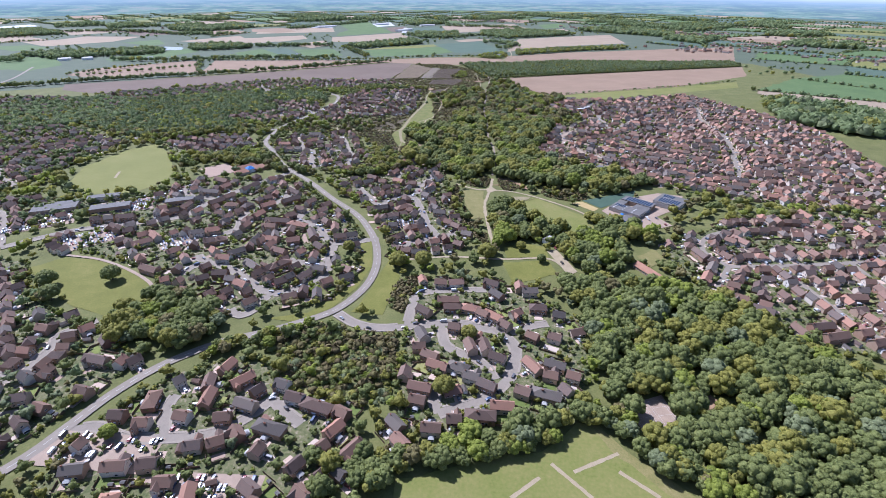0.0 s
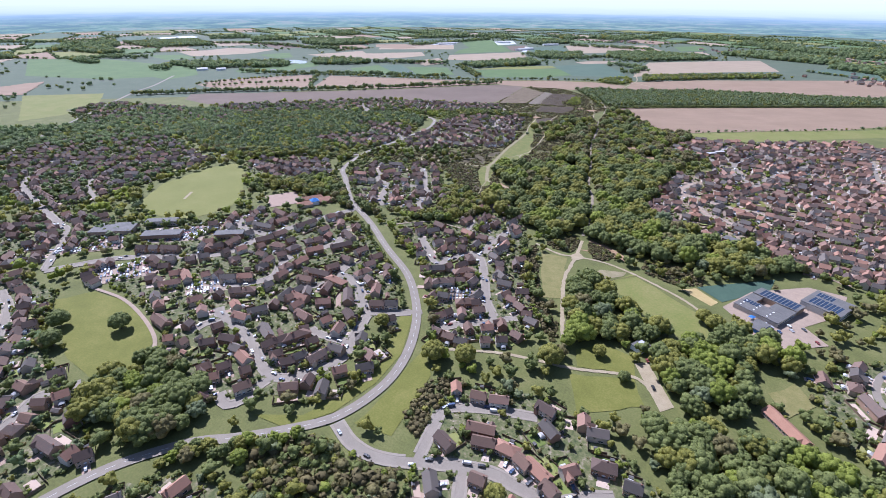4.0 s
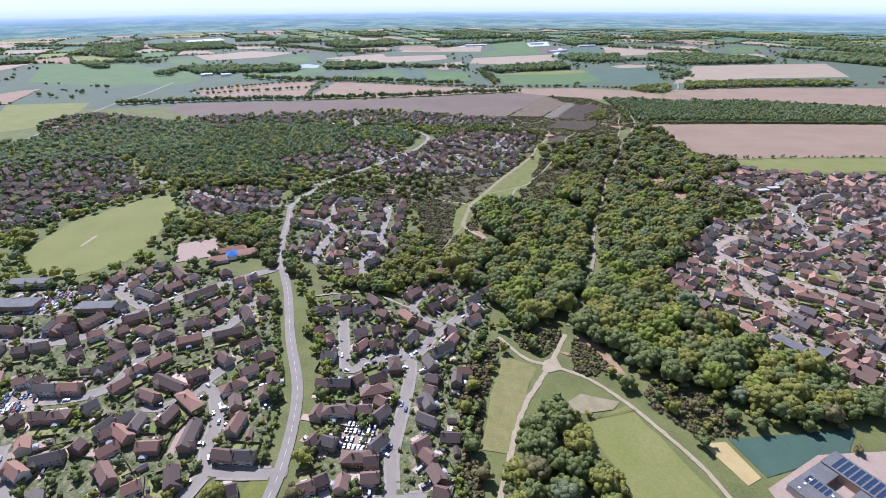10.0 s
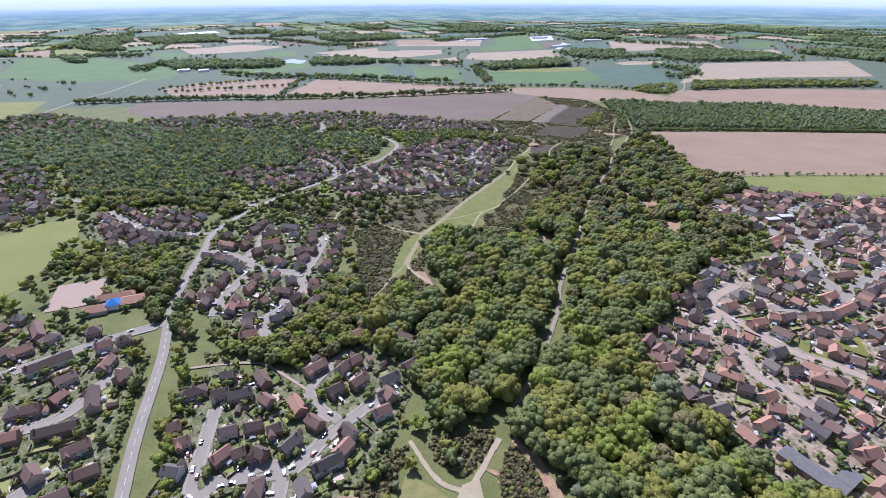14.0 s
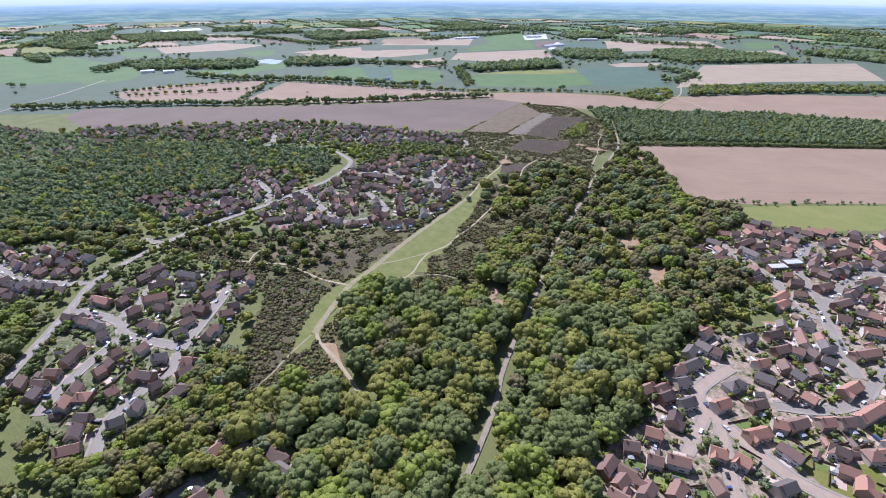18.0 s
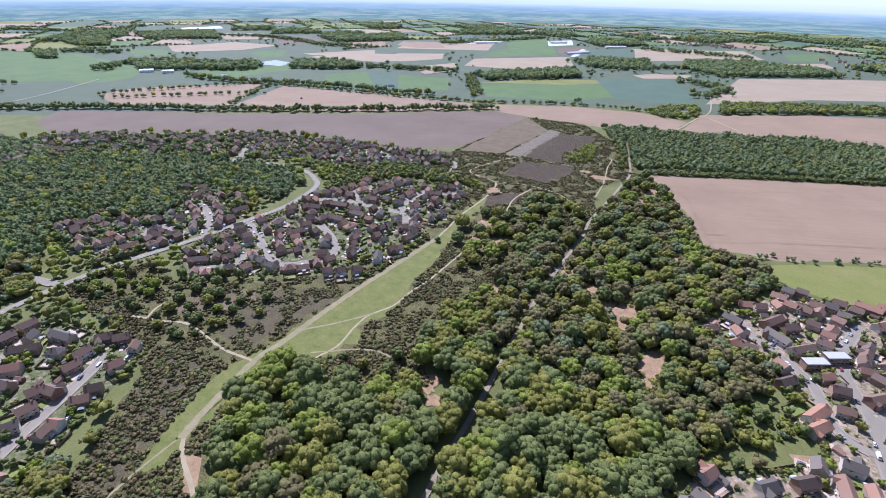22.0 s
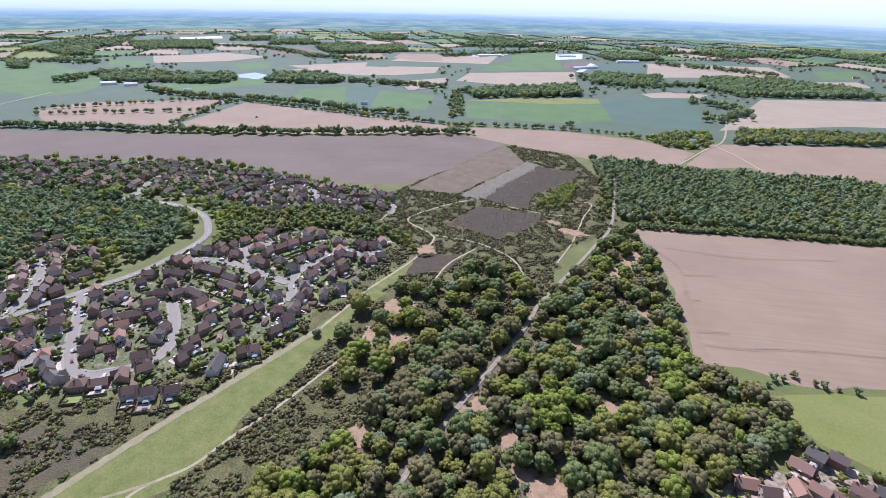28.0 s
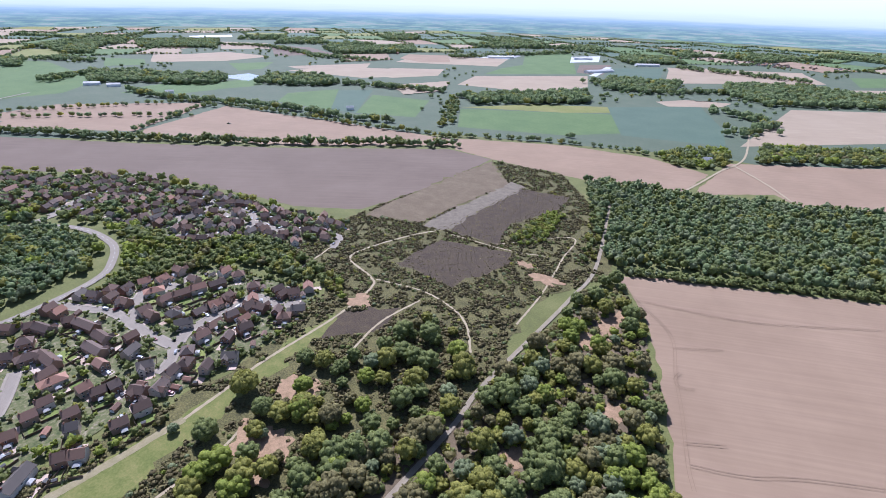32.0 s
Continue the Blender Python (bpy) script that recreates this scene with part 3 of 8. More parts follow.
sheet("cricket_field", [(-585, 493), (-622, 560), (-622, 640), (-600, 676), (-553, 645), (-488, 572), (-471, 532), (-487, 485), (-528, 477)], 0.15, "pitch", "smooth mown green sports field", "field", 0.5)
sheet("green", [(-447, 311), (-429, 335), (-379, 335), (-322, 313), (-304, 289), (-310, 259), (-355, 267)], 0.15, "lawn", "mown green with a single tree", "grass", 0.6)
sheet("verge", [(-195, 283), (-166, 296), (-152, 325), (-147, 357), (-158, 400), (-165, 420), (-155, 425), (-139, 375), (-140, 340), (-150, 306), (-169, 283)], 0.12, "lawn", "mown grass verge along the road", "grass")
sheet("green", [(-133, 304), (-128, 338), (-127, 390), (-109, 364), (-107, 305)], 0.15, "lawn", "three-cornered green beside the road", "grass", 0.5)
sheet("school_field", [(-18, 549), (3, 574), (78, 514), (76, 497), (52, 482), (26, 500)], 0.15, "meadow", "open green playing field with worn tracks", "field", 0.5)
sheet("rough_meadow", [(-88, 585), (-60, 580), (-53, 529), (-49, 502), (-64, 497), (-77, 539)], 0.15, "dry_meadow", "rough pale meadow beside a sandy path", "grass", 0.8)
sheet("green", [(-22, 407), (21, 420), (30, 395), (-9, 371)], 0.15, "lawn", "mown park lawn", "grass", 0.5)
sheet("green", [(-23, 436), (-8, 452), (18, 445), (21, 424), (-18, 417)], 0.15, "lawn", "mown park lawn", "grass", 0.5)
sheet("paved_court", [(38, 834), (39, 855), (42, 863), (47, 876), (39, 887), (43, 892), (61, 884), (56, 864), (52, 844)], 0.16, "paving", "pinkish block-paved court between houses", "yard")
sheet("car_park", [(19, 438), (28, 443), (47, 403), (39, 395)], 0.17, "sand", "pale gravel car park", "car park")
sheet("sand_pitch", [(47, 564), (59, 572), (77, 554), (71, 545)], 0.17, "ochre_turf", "sandy yellow sports pitch", "pitch")
sheet("turf_pitch", [(60, 575), (127, 621), (121, 598), (80, 556)], 0.17, "astro", "dark green artificial turf pitch", "pitch")
sheet("playground", [(80, 548), (105, 587), (153, 618), (182, 614), (170, 575), (132, 536), (106, 510)], 0.13, "paving", "pale grey paved school yard", "yard")
sheet("tennis_court", [(69, 243), (93, 257), (101, 232), (80, 217)], 0.16, "paving", "faded pinkish tennis courts with white lines", "court")
sheet("paddock", [(-57, 166), (-11, 186), (19, 198), (32, 213), (39, 223), (52, 223), (66, 207), (85, 194), (101, 181), (106, 153), (-45, 123)], 0.12, "meadow", "green paddock with pale worn tracks", "field", 0.8)
sheet("worn_edge", [(47, 223), (52, 223), (66, 207), (85, 194), (101, 181), (91, 179), (75, 191), (59, 203)], 0.12, "dry_meadow", "yellowed strip of grass along the paddock", "grass", 0.6)
sheet("sand_patch", [(113, 257), (124, 263), (129, 256), (115, 246)], 0.12, "red_sand", "bare orange sand between the trees", "sand", 0.6)

ESTATES = {
    "a": [(-245, 163), (-225, 205), (-200, 232), (-170, 236), (-140, 215), (-95, 200), (-80, 165), (-100, 120), (-240, 120)],
    "a_west": [(-520, 120), (-400, 100), (-280, 110), (-266, 180), (-255, 215), (-290, 240), (-330, 250), (-362, 258), (-420, 284), (-452, 318), (-520, 322), (-570, 250)],
    "b": [(-90, 362), (-20, 375), (45, 330), (48, 260), (30, 225), (-60, 195), (-75, 235), (-85, 300)],
    "c": [(-200, 300), (-172, 330), (-172, 360), (-185, 400), (-180, 440), (-215, 490), (-300, 562), (-340, 570), (-430, 540), (-480, 440), (-430, 350), (-330, 330), (-300, 300), (-240, 275)],
    "d": [(-128, 400), (-65, 430), (-60, 465), (-98, 530), (-108, 600), (-130, 655), (-185, 655), (-210, 590), (-260, 592), (-225, 545), (-170, 490), (-125, 430)],
    "e": [(-250, 610), (-235, 660), (-270, 730), (-310, 800), (-390, 780), (-425, 740), (-410, 700), (-340, 625)],
    "e_west": [(-514, 643), (-554, 653), (-588, 699), (-545, 745), (-485, 748), (-436, 695), (-455, 661)],
    "f": [(-375, 865), (-335, 905), (-285, 950), (-272, 1010), (-270, 1100), (-275, 1160), (-300, 1200), (-400, 1170), (-435, 1080), (-425, 1000), (-430, 950), (-425, 890)],
    "f_west": [(-511, 826), (-575, 844), (-579, 872), (-512, 917), (-522, 944), (-584, 986), (-553, 1010), (-469, 1014), (-446, 958), (-450, 912), (-462, 857)],
    "g": [(-984, 958), (-965, 1010), (-822, 1115), (-703, 1215), (-543, 1265), (-390, 1310), (-361, 1270), (-396, 1213), (-484, 1165), (-542, 1156), (-638, 1116), (-728, 1058), (-889, 942)],
    "h": [(62, 690), (20, 724), (3, 742), (-1, 778), (10, 800), (17, 850), (22, 885), (30, 912), (70, 942), (90, 970), (90, 1003), (66, 1008), (63, 1032), (45, 1044), (28, 1056), (8, 1052), (-4, 1048), (16, 1082), (22, 1095), (40, 1125), (66, 1158), (90, 1157), (130, 1165), (330, 1260), (480, 1000), (480, 640), (330, 600), (150, 650), (100, 665)],
    "i": [(136, 470), (134, 445), (142, 415), (165, 382), (190, 350), (215, 330), (400, 300), (420, 600), (240, 560), (190, 520), (155, 492)],
    "j": [(-980, 420), (-640, 430), (-647, 563), (-638, 616), (-655, 663), (-779, 722), (-904, 745), (-980, 620)],
    "k": [(-1076, 738), (-1253, 811), (-1236, 907), (-990, 950), (-880, 930), (-844, 903), (-912, 793)],
    "j_west": [(-480, 440), (-430, 540), (-480, 470), (-620, 430), (-760, 300), (-560, 300)],
}
for key, pts in ESTATES.items():
    sheet("estate_ground", pts, 0.08, "court_ground" if key == "h" else "estate_ground", "gardens, drives and yards between the houses", "ground", 1.5, closed=False)

# ---- roads and paths ----
ROAD_Z = []
STREETS = []          # centre lines with half widths


def road(name, width, pts, label, mat="asphalt", z=0.22, paved=True, step=4.0, category="road"):
    line = spline(pts, step)
    z = 0.42 + 0.0035 * len(STREETS) if name != "road" or len(STREETS) else 0.60
    half = width / 2
    if not paved and mat in ("sand", "worn_grass") and name != "farm_road":
        z = 0.33 + 0.0012 * (len(STREETS) - 50)
        wob = np.array([[noise.noise(Vector((x / 3.5, y / 3.5, s))) for s in (1, 7)] for x, y in line])
        ob = ribbon_mesh(name, line, half * (1 + 0.45 * wob[:, :1]), -half * (1 + 0.45 * wob[:, 1:]), z, M[mat])
    else:
        ob = ribbon_mesh(name, line, half, -half, z, M[mat])
    ROAD_Z.append(z)
    STREETS.append((line, width / 2, paved))
    ob = tagged(new(name, ob), label, category, kind="structure")
    return ob


LANE = "grey asphalt estate street between houses"
main_road = road("road", 7.4, [(-290, 80), (-263, 133), (-256, 161), (-250, 191), (-236, 222), (-212, 250), (-191, 264), (-169, 281), (-146, 304), (-134, 339), (-135, 375), (-147, 414), (-165, 447), (-193, 483), (-237, 521), (-290, 571), (-349, 620), (-405, 688), (-436, 728), (-450, 797), (-450, 843), (-440, 914), (-437, 975), (-434, 1019), (-442, 1058), (-454, 1089), (-473, 1107), (-519, 1124), (-586, 1112), (-641, 1064)], "grey asphalt main road with white centre dashes", z=0.25)
road("road", 6.2, [(-143, 300), (-124, 290), (-102, 289), (-63, 302), (-43, 306), (-31, 304), (-15, 301), (-3, 288), (-1, 273), (-3, 256), (-13, 237), (-24, 226), (-36, 219), (-44, 214)], LANE)
road("road", 5.0, [(-59, 302), (-52, 280), (-40, 272), (-28, 268), (-18, 259), (-13, 250)], LANE, z=0.20)
road("road", 5.0, [(-85, 296), (-87, 322), (-86, 339), (-62, 350), (-31, 357)], LANE, z=0.20)
road("road", 5.0, [(-7, 302), (10, 314), (21, 319)], LANE, z=0.20)
road("road", 5.0, [(-44, 214), (-48, 223), (-49, 234)], LANE, z=0.20)
road("road", 5.5, [(-256, 158), (-239, 165), (-219, 161), (-197, 165), (-173, 172), (-162, 181), (-155, 191), (-148, 204), (-137, 198), (-122, 190)], LANE)
road("road", 5.0, [(-195, 165), (-209, 186), (-210, 197)], LANE, z=0.20)
road("road", 5.0, [(-333, 184), (-324, 192), (-328, 220), (-334, 234), (-321, 255)], LANE)
road("road", 5.0, [(-505, 300), (-470, 288), (-440, 268), (-405, 240), (-372, 212), (-345, 192), (-324, 192)], LANE)
road("road", 5.0, [(-440, 268), (-455, 220), (-440, 170), (-400, 150), (-345, 192)], LANE)
road("road", 5.0, [(165, 400), (185, 440)], LANE)
road("road", 5.0, [(185, 440), (170, 470), (185, 505), (230, 530), (300, 540)], LANE)
road("road", 5.0, [(-330, 140), (-300, 161), (-293, 165), (-292, 174)], LANE)
road("road", 6.0, [(-150, 431), (-174, 417), (-190, 411), (-203, 421), (-218, 439), (-237, 452), (-251, 455), (-252, 475), (-247, 494)], LANE)
road("road", 6.0, [(-190, 411), (-186, 393), (-182, 376), (-178, 365), (-176, 352), (-182, 338), (-196, 320), (-209, 316), (-222, 321), (-236, 330), (-259, 343), (-281, 351), (-300, 356), (-309, 363)], LANE, z=0.21)
road("road", 5.0, [(-180, 370), (-207, 369), (-220, 372)], LANE, z=0.20)
road("road", 5.0, [(-286, 353), (-300, 342), (-301, 328)], LANE, z=0.20)
road("road", 5.0, [(-208, 315), (-210, 303), (-210, 291), (-216, 282), (-229, 288)], LANE, z=0.20)
road("road", 6.0, [(-351, 369), (-335, 388), (-311, 408), (-304, 426), (-316, 454), (-308, 478), (-292, 508), (-303, 544)], LANE)
road("road", 6.5, [(-327, 596), (-342, 568), (-357, 531), (-370, 495), (-376, 465), (-382, 437), (-420, 412), (-453, 395), (-476, 378), (-507, 338)], "pale asphalt street past the shops", z=0.21)
road("road", 5.5, [(-373, 491), (-418, 497), (-435, 524)], LANE, z=0.20)
road("road", 5.0, [(-248, 451), (-254, 430), (-267, 421)], LANE, z=0.19)
road("road", 5.5, [(-126, 417), (-111, 431), (-92, 444), (-107, 470), (-122, 505), (-138, 538), (-152, 548), (-166, 530), (-175, 514), (-194, 533), (-216, 559)], LANE)
road("road", 5.0, [(-92, 444), (-75, 456)], LANE, z=0.20)
road("road", 5.0, [(-143, 590), (-160, 592), (-178, 602), (-181, 633), (-177, 645)], LANE)
road("road", 5.5, [(-175, 522), (-145, 546), (-141, 561), (-141, 582), (-136, 606), (-135, 626)], LANE, z=0.21)
road("road", 5.5, [(-244, 624), (-261, 641), (-270, 671), (-271, 687), (-283, 702), (-293, 720), (-301, 736), (-315, 762), (-327, 780)], LANE)
road("road", 5.5, [(-286, 707), (-308, 701), (-336, 694), (-360, 701), (-405, 690)], LANE, z=0.21)
road("road", 5.0, [(-336, 694), (-328, 669), (-320, 650), (-313, 637), (-303, 622)], LANE, z=0.20)
road("road", 5.0, [(-360, 701), (-371, 728), (-384, 746)], LANE, z=0.20)
road("road", 5.0, [(-590, 700), (-545, 692), (-500, 690), (-460, 704), (-432, 722)], LANE)
road("road", 5.5, [(-437, 974), (-404, 961), (-370, 944), (-342, 933), (-324, 935), (-316, 944), (-305, 962), (-309, 981), (-332, 998), (-364, 1013)], LANE)
road("road", 5.5, [(-439, 924), (-481, 957), (-529, 975)], LANE)
road("road", 5.0, [(-481, 927), (-507, 899), (-509, 878)], LANE, z=0.20)
road("road", 5.0, [(-386, 879), (-364, 906), (-371, 923), (-367, 940)], LANE, z=0.20)
road("road", 5.5, [(-440, 1052), (-420, 1062), (-390, 1079), (-358, 1083), (-333, 1087), (-316, 1092), (-324, 1103), (-329, 1123), (-327, 1140), (-332, 1162), (-308, 1167), (-296, 1180)], LANE)
road("road", 5.0, [(-316, 1092), (-302, 1082), (-295, 1071)], LANE, z=0.20)
road("road", 5.0, [(-364, 1082), (-402, 1104), (-394, 1118), (-400, 1147)], LANE, z=0.20)
road("road", 5.0, [(-638, 1106), (-681, 1160), (-696, 1201)], LANE)
road("road", 5.0, [(-496, 1166), (-454, 1209), (-459, 1237), (-499, 1255), (-533, 1220), (-532, 1193)], LANE)
road("road", 5.0, [(-452, 918), (-497, 906), (-481, 875), (-489, 843)], LANE)
road("road", 5.0, [(-513, 1176), (-533, 1204), (-549, 1244), (-592, 1219)], LANE)
road("road", 5.0, [(-526, 1232), (-482, 1234), (-458, 1246), (-422, 1250), (-402, 1278), (-369, 1280), (-354, 1259)], LANE, z=0.20)
road("road", 5.0, [(-628, 1089), (-643, 1124), (-671, 1150), (-634, 1197)], LANE)
road("road", 6.5, [(250, 770), (135, 799), (90, 806), (57, 827), (40, 840), (39, 856), (54, 886)], "pinkish paved street curving between houses", "paving")
road("road", 5.5, [(45, 837), (38, 794)], LANE, "paving", z=0.20)
road("road", 6.0, [(220, 1060), (157, 960), (139, 924), (126, 893), (104, 871), (80, 861)], LANE)
road("road", 6.0, [(128, 917), (121, 943), (117, 965), (113, 1006), (131, 1054), (157, 1090), (230, 1130)], LANE, z=0.21)
road("road", 5.5, [(113, 1006), (97, 1068), (109, 1131)], LANE, z=0.20)
road("road", 5.5, [(52, 830), (58, 800), (65, 778), (73, 763), (86, 757), (107, 744), (127, 734), (150, 714), (200, 705), (270, 690), (400, 690)], "pinkish paved street curving between houses", "paving")
road("road", 5.0, [(113, 983), (96, 990), (88, 1003), (80, 1030), (60, 1052), (40, 1068), (30, 1085)], LANE)
road("road", 6.0, [(270, 690), (290, 780), (310, 900), (300, 1010), (320, 1130)], LANE, z=0.21)
road("road", 5.5, [(200, 840), (290, 850), (400, 870)], LANE, z=0.20)
road("road", 5.5, [(180, 1000), (300, 1010), (420, 1010)], LANE, z=0.20)
road("road", 6.0, [(185, 440), (230, 450), (300, 470), (400, 500)], LANE)
road("road", 5.5, [(230, 450), (250, 380), (270, 330)], LANE, z=0.20)
road("road", 5.5, [(300, 470), (310, 400), (330, 330)], LANE, z=0.20)
road("road", 6.0, [(-980, 500), (-860, 560), (-760, 600), (-680, 680), (-560, 760), (-450, 800)], LANE)
road("road", 5.5, [(-860, 560), (-800, 480), (-700, 440), (-600, 410)], LANE, z=0.20)
road("road", 5.5, [(-760, 600), (-720, 520), (-650, 480)], LANE, z=0.20)
road("road", 5.0, [(-700, 350), (-600, 410), (-507, 338)], LANE, z=0.20)
road("road", 7.0, [(-900, 470), (-993, 568), (-1135, 764), (-1317, 1018), (-1386, 1141), (-1500, 1300)], "pale main road leaving the town", paved=False)
road("farm_road", 3.2, [(-148, 1654), (-140, 1720), (-132, 1800), (-120, 1900), (-150, 2100)], "pale farm lane between fields", "sand", category="road", paved=False)
road("farm_road", 3.5, [(-122, 1844), (-65, 1776), (-16, 1701)], "pale farm lane between fields", "sand", category="road", paved=False)
road("path", 3.4, [(-33, 439), (-40, 467), (-47, 500), (-54, 540), (-53, 587), (-54, 628)], "worn sandy footpath through the grass", "sand", 0.24, False, 2.5, "path")
road("path", 2.8, [(-98, 600), (-71, 586), (-53, 587), (-27, 587), (0, 577), (24, 563), (50, 545), (72, 522)], "worn sandy footpath through the grass", "sand", 0.23, False, 2.5, "path")
road("path", 3.0, [(-434, 338), (-394, 337), (-354, 326), (-319, 310), (-306, 295), (-300, 270)], "pale footpath round the green", "paving", 0.2, False, 2.5, "path")
road("path", 3.0, [(-110, 395), (-70, 408), (-22, 413), (21, 422), (40, 400)], "pale footpath through the park", "sand", 0.22, False, 2.5, "path")
road("track", 3.3, [(-56, 640), (-58, 700), (-67, 765), (-77, 800), (-84, 837), (-92, 893), (-104, 965), (-115, 1040), (-124, 1154), (-131, 1196), (-134, 1272), (-137, 1332), (-145, 1400), (-200, 1560)], "grey stony track running straight through the wood", "track_stone", 0.2, False, 4, "track")
road("path", 2.6, [(-133, 729), (-173, 750), (-204, 762), (-216, 770)], "narrow pale path leaving the grass ride", "sand", 0.22, False, 2.5, "path")
road("path", 1.8, [(-206, 860), (-203, 879), (-208, 900), (-210, 919), (-203, 941), (-204, 964), (-203, 993), (-205, 1025), (-208, 1062), (-215, 1084)], "narrow pale path across the heath", "sand", 0.21, False, 2.5, "path")
road("path", 1.6, [(-213, 862), (-203, 871), (-192, 881), (-177, 890), (-164, 891)], "narrow trodden path into the wood", "worn_grass", 0.21, False, 2.5, "path")
road("path", 1.8, [(-241, 873), (-228, 890), (-217, 908), (-208, 925)], "faint trodden path over the ride", "worn_grass", 0.21, False, 2.5, "path")
road("path", 1.6, [(-217, 766), (-214, 741), (-210, 722), (-208, 708)], "faint trodden path through the heather", "worn_grass", 0.21, False, 2.5, "path")
road("path", 1.8, [(-219, 1163), (-230, 1205), (-228, 1247)], "narrow pale path across the heath", "sand", 0.21, False, 2.5, "path")
road("worn_strip", 5.0, [(-216, 768), (-224, 788), (-231, 811), (-238, 835), (-238, 853), (-239, 871), (-241, 891), (-243, 929), (-244, 973), (-244, 1027), (-245, 1064)], "yellowed worn strip along the grass ride", "worn_grass", 0.21, False, 2.5, "path")
road("path", 2.2, [(-336, 820), (-314, 831), (-286, 830), (-265, 829), (-240, 833)], "pale sandy path across the heath", "sand", 0.21, False, 2.5, "path")
road("path", 2.0, [(-358, 812), (-346, 817), (-336, 820)], "pale sandy path across the heath", "sand", 0.21, False, 2.5, "path")
road("path", 1.8, [(-353, 848), (-354, 831), (-346, 817)], "pale sandy path across the heath", "sand", 0.21, False, 2.5, "path")
road("path", 2.0, [(-268, 570), (-245, 590), (-226, 602), (-212, 603), (-178, 600)], "pale footpath between the gardens", "paving", 0.21, False, 2.5, "path")
road("path", 1.8, [(-344, 1217), (-353, 1249), (-358, 1263)], "narrow pale path between the trees", "sand", 0.21, False, 2.5, "path")
road("path", 2.2, [(-245, 1064), (-250, 1093), (-256, 1122), (-261, 1189), (-272, 1235), (-287, 1247), (-325, 1257), (-329, 1283), (-318, 1330), (-305, 1360)], "pale sandy path beside the houses", "sand", 0.22, False, 2.5, "path")
road("path", 1.7, [(-279, 1247), (-237, 1259), (-202, 1256), (-178, 1244), (-157, 1221)], "pale sandy path across the heath", "sand", 0.21, False, 2.5, "path")
road("path", 1.7, [(-151, 1271), (-159, 1324), (-175, 1390), (-190, 1440), (-240, 1375)], "pale sandy path across the heath", "sand", 0.21, False, 2.5, "path")
road("path", 1.6, [(-288, 1362), (-222, 1372), (-190, 1385)], "pale sandy path between the heather", "sand", 0.21, False, 2.5, "path")


# ---- wheel marks in the bare field ----
def wheel_marks(pts):
    """A pair of dark wheel lines."""
    line = spline(pts, 5.0)
    nn, _ = normals_of(line)
    for side in (-0.95, 0.95):
        tagged(new("wheel_mark", ribbon_mesh("wheel_mark", line + nn * side, 0.15, -0.15, 0.42, M["wheel_soil"])), "dark wheel mark across the bare field", "track", kind="structure")


for pts in ([(-115, 1386), (-95, 1366), (-58, 1336), (-40, 1290), (-27, 1259), (-13, 1222), (-6, 1208)], [(-95, 1366), (-17, 1394), (63, 1450)], [(-50, 1322), (-23, 1342)], [(-12, 1223), (14, 1236), (67, 1272), (300, 1400)], [(-39, 1297), (-40, 1288), (-35, 1282), (-27, 1286)], [(-19, 1237), (0, 1250)]):
    wheel_marks(pts)
sheet("green", [(86, 821), (95, 832), (124, 809), (113, 801)], 0.15, "lawn", "sloping green between two rows of houses", "grass", 0.4)
sheet("green", [(118, 833), (137, 852), (141, 826), (126, 809)], 0.15, "lawn", "sloping green between two rows of houses", "grass", 0.4)
sheet("glade", [(36, 952), (40, 984), (60, 982), (84, 984), (86, 966), (70, 947), (50, 930), (36, 920), (30, 925)], 0.12, "rough_grass", "rough green glade beside the houses", "grass", 1.0, closed=False)
sheet("sand_patch", [(70, 957), (82, 963), (76, 950)], 0.12, "red_sand", "bare yellow sand by the houses", "sand", 0.5)
sheet("play_area", [(-37, 553), (-26, 570), (-2, 575), (-4, 566), (-20, 553)], 0.12, "worn_grass", "worn bare play area beside the path", "ground", 0.5)
sheet("yellow_lawn", [(104, 444), (122, 463), (131, 443), (112, 422)], 0.15, "dry_meadow", "dry yellowish lawn behind a long building", "grass", 0.5)
sheet("sand_bank", [(-47, 634), (-30, 628), (-12, 613), (2, 598), (-2, 595), (-17, 607), (-32, 621), (-47, 629)], 0.12, "red_sand", "eroded orange sand along the wood's edge", "sand", 0.8)
sheet("sand_junction", [(-58, 590), (-52, 598), (-44, 588), (-50, 580), (-56, 580)], 0.12, "sand", "worn sand where the footpaths meet", "path", 0.6)

# ---- pavements, kerbs and lane dashes ----
road_pts = np.vstack([np.column_stack([ln, np.full(len(ln), hw)]) for ln, hw, _ in STREETS])
road_own = np.concatenate([np.full(len(ln), i) for i, (ln, _, _) in enumerate(STREETS)])


def road_gap(p, skip=-1):
    """Distance from each point to the nearest road edge."""
    p = np.atleast_2d(p)
    q = road_pts[road_own != skip]
    out = np.empty(len(p))
    for i in range(0, len(p), 400):
        d = np.hypot(p[i:i + 400, None, 0] - q[None, :, 0], p[i:i + 400, None, 1] - q[None, :, 1]) - q[None, :, 2]
        out[i:i + 400] = d.min(1)
    return out


